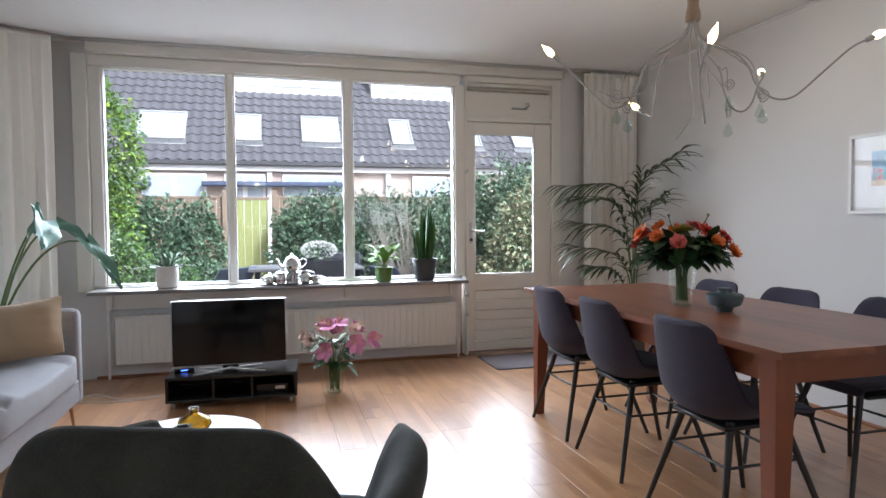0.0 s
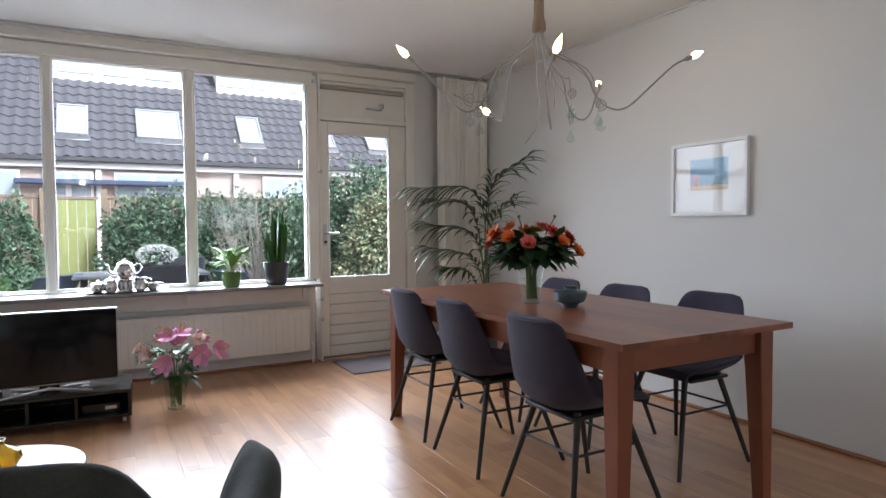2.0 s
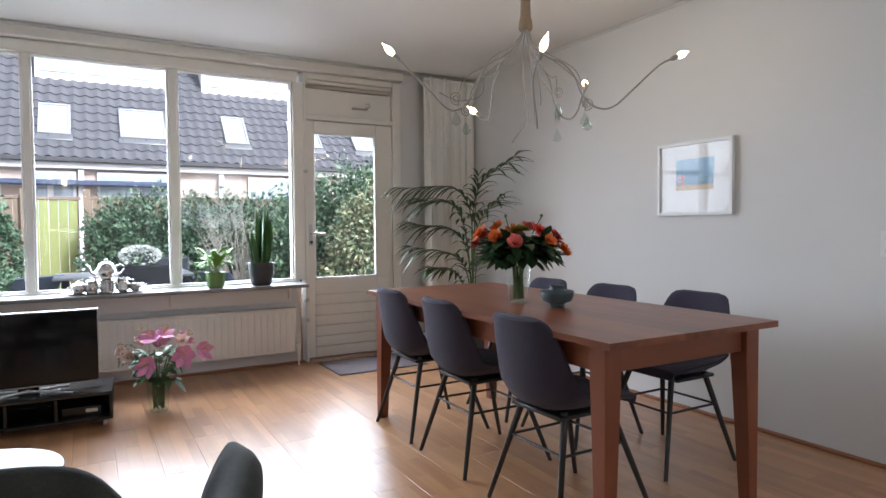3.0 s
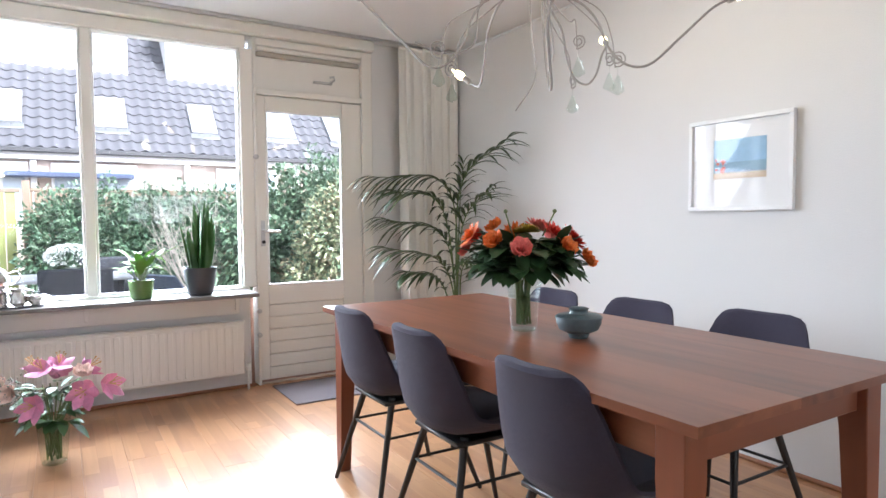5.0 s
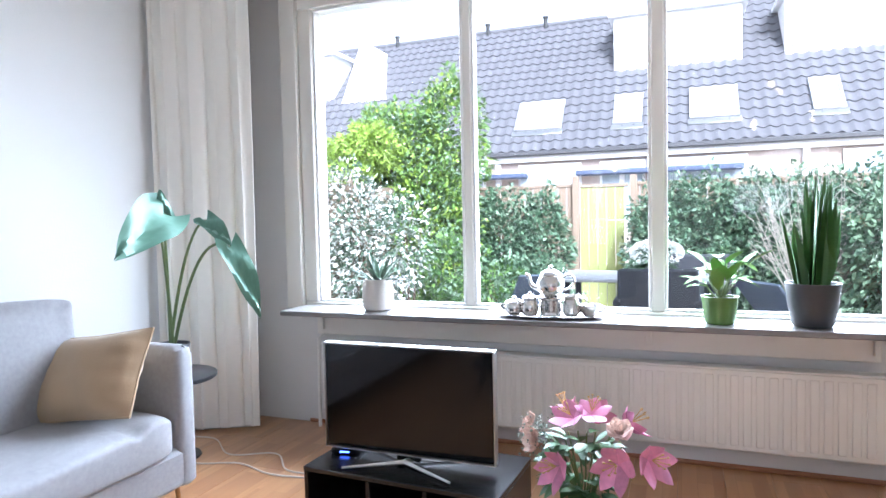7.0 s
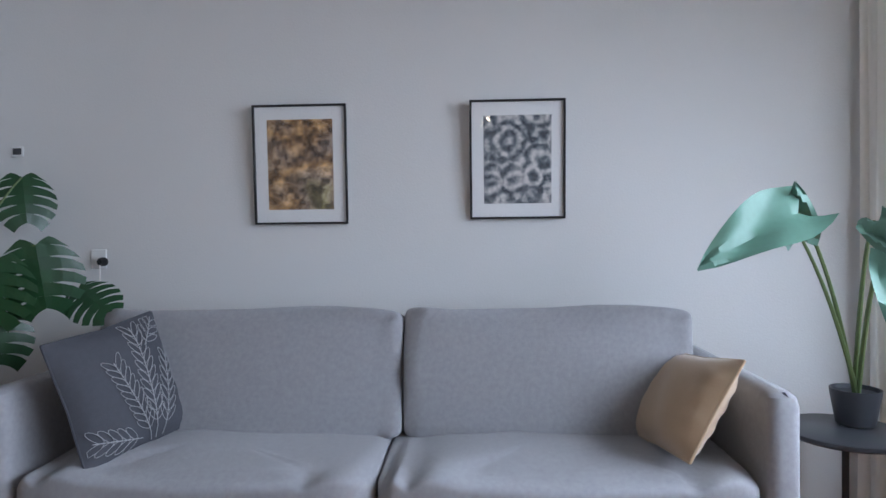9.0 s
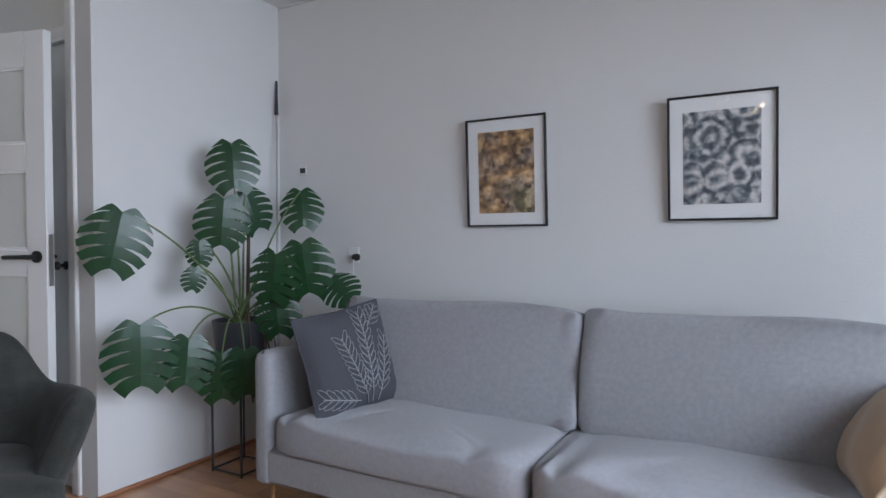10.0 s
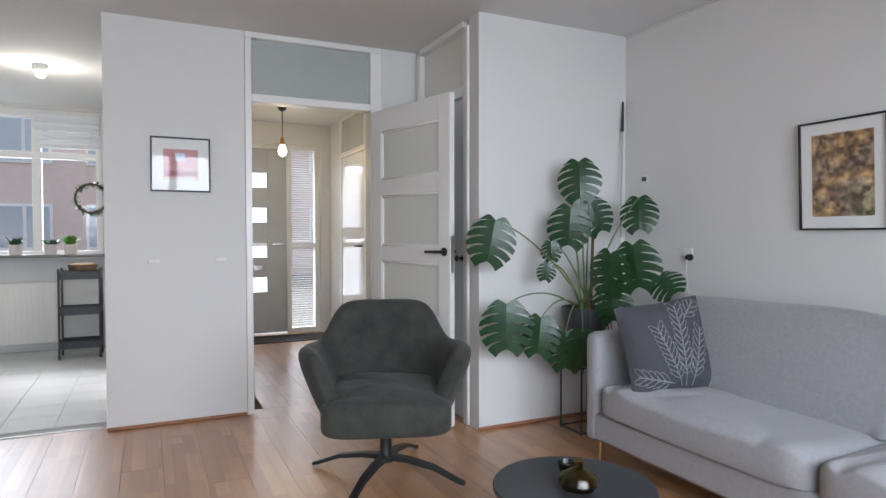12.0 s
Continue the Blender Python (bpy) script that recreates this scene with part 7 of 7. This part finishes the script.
for i in range(420):
    d = Vector((rnd.gauss(0, 1), rnd.gauss(0, 1), rnd.gauss(0.4, 0.8))).normalized()
    p = Vector((d.x * 0.19, d.y * 0.17, 0.19 + d.z * 0.09))
    s.leaf(p, p + d * 0.03, 0.035, 0, 0.3, 2, (rnd.gauss(0, 1), rnd.gauss(0, 1), rnd.gauss(0, 1)))
for i in range(40):
    a = R(0, 6.28)
    b = Vector((0.05 * math.cos(a), 0.05 * math.sin(a), 0.08))
    s2.leaf(b, b + Vector((0.14 * math.cos(a), 0.14 * math.sin(a), R(-0.02, 0.08))), 0.06, 0.3, 0.3, 4)
part("blossom", s, M_BLOOM_W, hy)
part("leaves", s2, M_LEAF, hy)
lc = thing("lounge_chair", "blue-grey reclining garden chair on the terrace", "chair", pose(-1.55, 2.2, -0.08, 0, 0, -60))
M_SLING = mat("blue_grey_sling", (0.16, 0.20, 0.27), 0.7, vary=0.15, scale=40)
part("backrest", Shape().box(-0.26, 0.26, -0.02, 0.0, 0.0, 0.75, 0.008, pose(0, -0.25, 0.38, 38) @ Matrix.Diagonal((1, 1, 0.62, 1))), M_SLING, lc)
part("seat", Shape().box(-0.26, 0.26, -0.25, 0.35, 0.36, 0.385, 0.008), M_SLING, lc)
for x in (-0.28, 0.28):
    part("frame", Shape().tube([(x, 0.36, 0.0), (x, 0.30, 0.37), (x, -0.26, 0.37), (x, -0.30, 0.0)], 0.014, n=8), M_STEEL, lc)
lc2 = copy_thing(lc, pose(-3.95, 2.7, -0.08, 0, 0, 40))
tagged(lc2, "blue-grey reclining garden chair beside the table")

# ---- houses across the gardens ----
M_BRICK = mat("pale_brick", (0.46, 0.38, 0.33), 0.9, vary=0.2, scale=6, bump=0.4, bump_scale=25)
M_TILE = mat("dark_roof_tile", (0.105, 0.105, 0.115), 0.5, vary=0.22, scale=3, bump=0.15, bump_scale=20)
M_CLAD = mat("white_cladding", (0.80, 0.80, 0.80), 0.5, vary=0.03, scale=3)
M_FARGLASS = mat("far_window_glass", (0.40, 0.46, 0.52), 0.05, vary=0.15, scale=0.6, spec=0.9)
GY, GZ, SL = 14.5, 3.05, 1.055
RIDGE = 19.05
rf = lambda y: GZ + SL * (y - GY)
def roof_tiles(x0, x1, y0, y1):
    """Overlapping wavy tile courses, each lip standing proud of the course below."""
    s, pitch, step = Shape(), 0.30, 0.27
    n = int((x1 - x0) / pitch) * 6
    y = y0
    while y < y1 - 0.02:
        ye = min(y + step + 0.03, y1)
        rows = []
        for yy, lift in ((y, 0.0), (y, 0.050), (ye, 0.012)):
            rows.append([(x0 + (x1 - x0) * i / n, yy - lift * 0.6, rf(yy) + lift * 0.75 + 0.055 * (0.5 + 0.5 * math.sin(math.pi * i / 3)) ** 1.6) for i in range(n + 1)])
        s.loft(rows, False, False)
        y += step
    return s
house = thing("terraced_house", "row of brick houses with dark tiled roofs, skylights and white dormers", "house")
part("wall", Shape().box(-24, 14, GY + 0.25, GY + 0.5, -0.26, GZ, 0), M_BRICK, house)
part("roof_deck", Shape().put([(-24, GY + 0.02, rf(GY) - 0.06), (14, GY + 0.02, rf(GY) - 0.06), (14, RIDGE, rf(RIDGE) - 0.06), (-24, RIDGE, rf(RIDGE) - 0.06), (-24, 23.5, GZ - 0.06), (14, 23.5, GZ - 0.06)], [(0, 1, 2, 3), (3, 2, 5, 4)]), M_TILE, house)
tl = part("roof_tiles", roof_tiles(-24, 14, GY - 0.05, RIDGE), M_TILE, house)
tagged(tl, kind="stuff")
part("ridge", Shape().tube([(-24, RIDGE, rf(RIDGE) + 0.02), (14, RIDGE, rf(RIDGE) + 0.02)], 0.11, n=8), M_TILE, house)
part("gutter", Shape().box(-24, 14, GY - 0.14, GY + 0.02, GZ - 0.14, GZ - 0.02, 0.02), mat("dark_gutter", (0.06, 0.06, 0.065), 0.5), house)
part("fascia", Shape().box(-24, 14, GY + 0.03, GY + 0.249, GZ - 0.30, GZ - 0.08, 0.004), M_CLAD, house)
part("end_wall", Shape().box(-24.2, -24.0, GY + 0.3, 23.4, -0.26, GZ, 0), M_BRICK, house)
part("end_wall", Shape().box(14.0, 14.2, GY + 0.3, 23.4, -0.26, GZ, 0), M_BRICK, house)
part("back_wall", Shape().box(-24, 14, 23.3, 23.5, -0.26, GZ - 0.1, 0), M_BRICK, house)
tilt = math.degrees(math.atan(SL))
for x0, x1 in ((-11.6, -10.6), (-7.1, -5.72), (-4.28, -3.5), (-2.28, -1.06), (0.62, 1.34), (2.72, 3.74), (4.9, 5.7), (7.2, 8.4)):
    m = pose((x0 + x1) / 2, 15.5, rf(15.5) + 0.05, tilt)
    w, h = (x1 - x0) / 2, 0.66
    s = Shape()
    for a in ((-w, w, h - 0.07, h), (-w, w, -h, -h + 0.07), (-w, -w + 0.07, -h + 0.07, h - 0.07), (w - 0.07, w, -h + 0.07, h - 0.07)):
        s.box(a[0], a[1], a[2], a[3], -0.02, 0.09, 0.008, m)
    sk = part("skylight", s, mat("skylight_frame", (0.35, 0.36, 0.38), 0.4) if "skylight_frame" not in bpy.data.materials else bpy.data.materials["skylight_frame"], house)
    part("pane", Shape().box(-w + 0.07, w - 0.07, -h + 0.07, h - 0.07, 0.03, 0.06, 0, m), M_FARGLASS, sk)
    part("apron", Shape().box(-w - 0.05, w + 0.05, -h - 0.22, -h - 0.002, 0.0, 0.045, 0.01, m), M_STEEL, sk)
for x0, x1 in ((-4.40, -0.85), (0.22, 3.40), (5.2, 8.6), (-16.5, -14.2)):
    y0, z1 = 16.85, 7.15
    d = part("dormer", Shape().box(x0, x1, y0, RIDGE, rf(y0) - 0.1, z1, 0.01), M_CLAD, house)
    part("dormer_roof", Shape().box(x0 - 0.15, x1 + 0.15, y0 - 0.2, RIDGE + 0.2, z1 + 0.001, z1 + 0.14, 0.01), M_CLAD, d)
    k = (x1 - x0) / 3
    for i in range(3):
        part("dormer_window", Shape().box(x0 + k * i + 0.12, x0 + k * (i + 1) - 0.12, y0 - 0.03, y0 - 0.002, rf(y0) + 0.25, z1 - 0.2, 0.01), M_FARGLASS, d)
for x in (-12.6, -9.0, -6.9, -3.3, 2.0, 6.8):
    v = part("roof_vent", Shape().lathe([(0.07, 0), (0.07, 0.35), (0.10, 0.36), (0.10, 0.42)], 12, pose(x, RIDGE - 0.1, rf(RIDGE) - 0.1)), M_BLACK, house)
part("gable", Shape().put([(-13.8, 16.6, rf(16.6)), (-12.0, 16.6, rf(16.6)), (-12.9, 16.6, rf(16.6) + 2.2), (-13.8, 18.9, rf(16.6)), (-12.0, 18.9, rf(16.6)), (-12.9, 18.9, rf(16.6) + 2.2)], [(0, 1, 2), (5, 4, 3), (0, 2, 5, 3), (2, 1, 4, 5), (1, 0, 3, 4)]), M_CLAD, house, smooth=False)
for x0, x1 in ((-9.4, -7.9), (-6.9, -5.1), (-4.6, -3.4), (-2.9, -0.9), (1.2, 3.0), (4.2, 6.4)):
    wf = part("house_window", Shape().box(x0, x1, GY + 0.17, GY + 0.249, 1.2, 2.68, 0.01), M_CLAD, house)
    for i in range(2):
        k = (x1 - x0) / 2
        part("pane", Shape().box(x0 + k * i + 0.07, x0 + k * (i + 1) - 0.07, GY + 0.155, GY + 0.169, 1.28, 2.6, 0), M_FARGLASS, wf)
for x0, x1 in ((-5.2, -1.0), (-8.5, -6.6)):
    aw = part("awning", Shape().box(x0, x1, GY - 0.25, GY + 0.15, 2.28, 2.42, 0.03), mat("blue_awning", (0.06, 0.08, 0.14), 0.6) if "blue_awning" not in bpy.data.materials else bpy.data.materials["blue_awning"], house)
for x in (-7.5, -3.28, 0.4, 3.6):
    part("white_post", Shape().box(x - 0.07, x + 0.07, GY + 0.10, GY + 0.249, -0.26, GZ - 0.31, 0.01), M_CLAD, house)

# houses across the street
st = thing("street_house", "pale brick houses across the street with white windows", "house")
part("wall", Shape().box(-16, 14, -24.3, -24.0, -0.26, 5.6, 0), mat("pink_brick", (0.70, 0.58, 0.53), 0.9, vary=0.15, scale=5, bump=0.3), st)
part("roof", Shape().put([(-16, -23.8, 5.6), (14, -23.8, 5.6), (14, -28, 9.4), (-16, -28, 9.4), (14, -32, 5.6), (-16, -32, 5.6)], [(0, 1, 2, 3), (3, 2, 4, 5)]), M_TILE, st)
part("back_wall", Shape().box(-16, 14, -31.9, -31.6, -0.26, 5.6, 0), bpy.data.materials["pink_brick"], st)
for i in range(11):
    for z in (0.7, 3.4):
        x = -14 + i * 2.4
        w = part("house_window", Shape().box(x, x + 1.5, -23.99, -23.92, z, z + 1.45, 0.02), M_CLAD, st)
        part("pane", Shape().box(x + 0.09, x + 0.70, -23.915, -23.905, z + 0.09, z + 1.36, 0), M_FARGLASS, w)
        part("pane", Shape().box(x + 0.80, x + 1.41, -23.915, -23.905, z + 0.09, z + 1.36, 0), M_FARGLASS, w)

# ---- floor boards and tiles ----
cache = {}
def plank(parent, x0, x1, y0, y1):
    key = (round(x1 - x0, 3), round(y1 - y0, 3))
    if key not in cache:
        cache[key] = mesh_of("plank", Shape().box(0, key[0] - 0.0006, 0, key[1] - 0.0006, -0.0135, 0, 0.0008), M_FLOOR)
    ob = new("plank", cache[key])
    ob.parent = parent
    ob.location = (x0, y0, 0)
PW, PL = 0.19, 1.29
for region in ((W, 0.0, -5.30, -0.0), (-4.30, -2.98, FRONT, -5.30)):
    x, k = region[0], 0
    while x < region[1] - 0.01:
        x1 = min(x + PW, region[1])
        y, first_len = region[2], PL * ((k * 0.37) % 1.0 + 0.12)
        while y < region[3] - 0.01:
            y1 = min(y + (first_len if y == region[2] else PL), region[3])
            plank(floor, x, x1, y, y1)
            y = y1
        x, k = x1, k + 1
tile_mesh = mesh_of("tile", Shape().box(0, 0.297, 0, 0.297, -0.0039, 0.0, 0.001), M_KTILE)
for i in range(7):
    for j in range(10):
        if -2.05 + 0.3 * i + 0.297 < -0.0 and FRONT + 0.3 * j + 0.3 < -5.31:
            ob = new("tile", tile_mesh)
            ob.parent = kf
            ob.location = (-2.05 + 0.3 * i + 0.0015, FRONT + 0.3 * j + 0.02, 0)
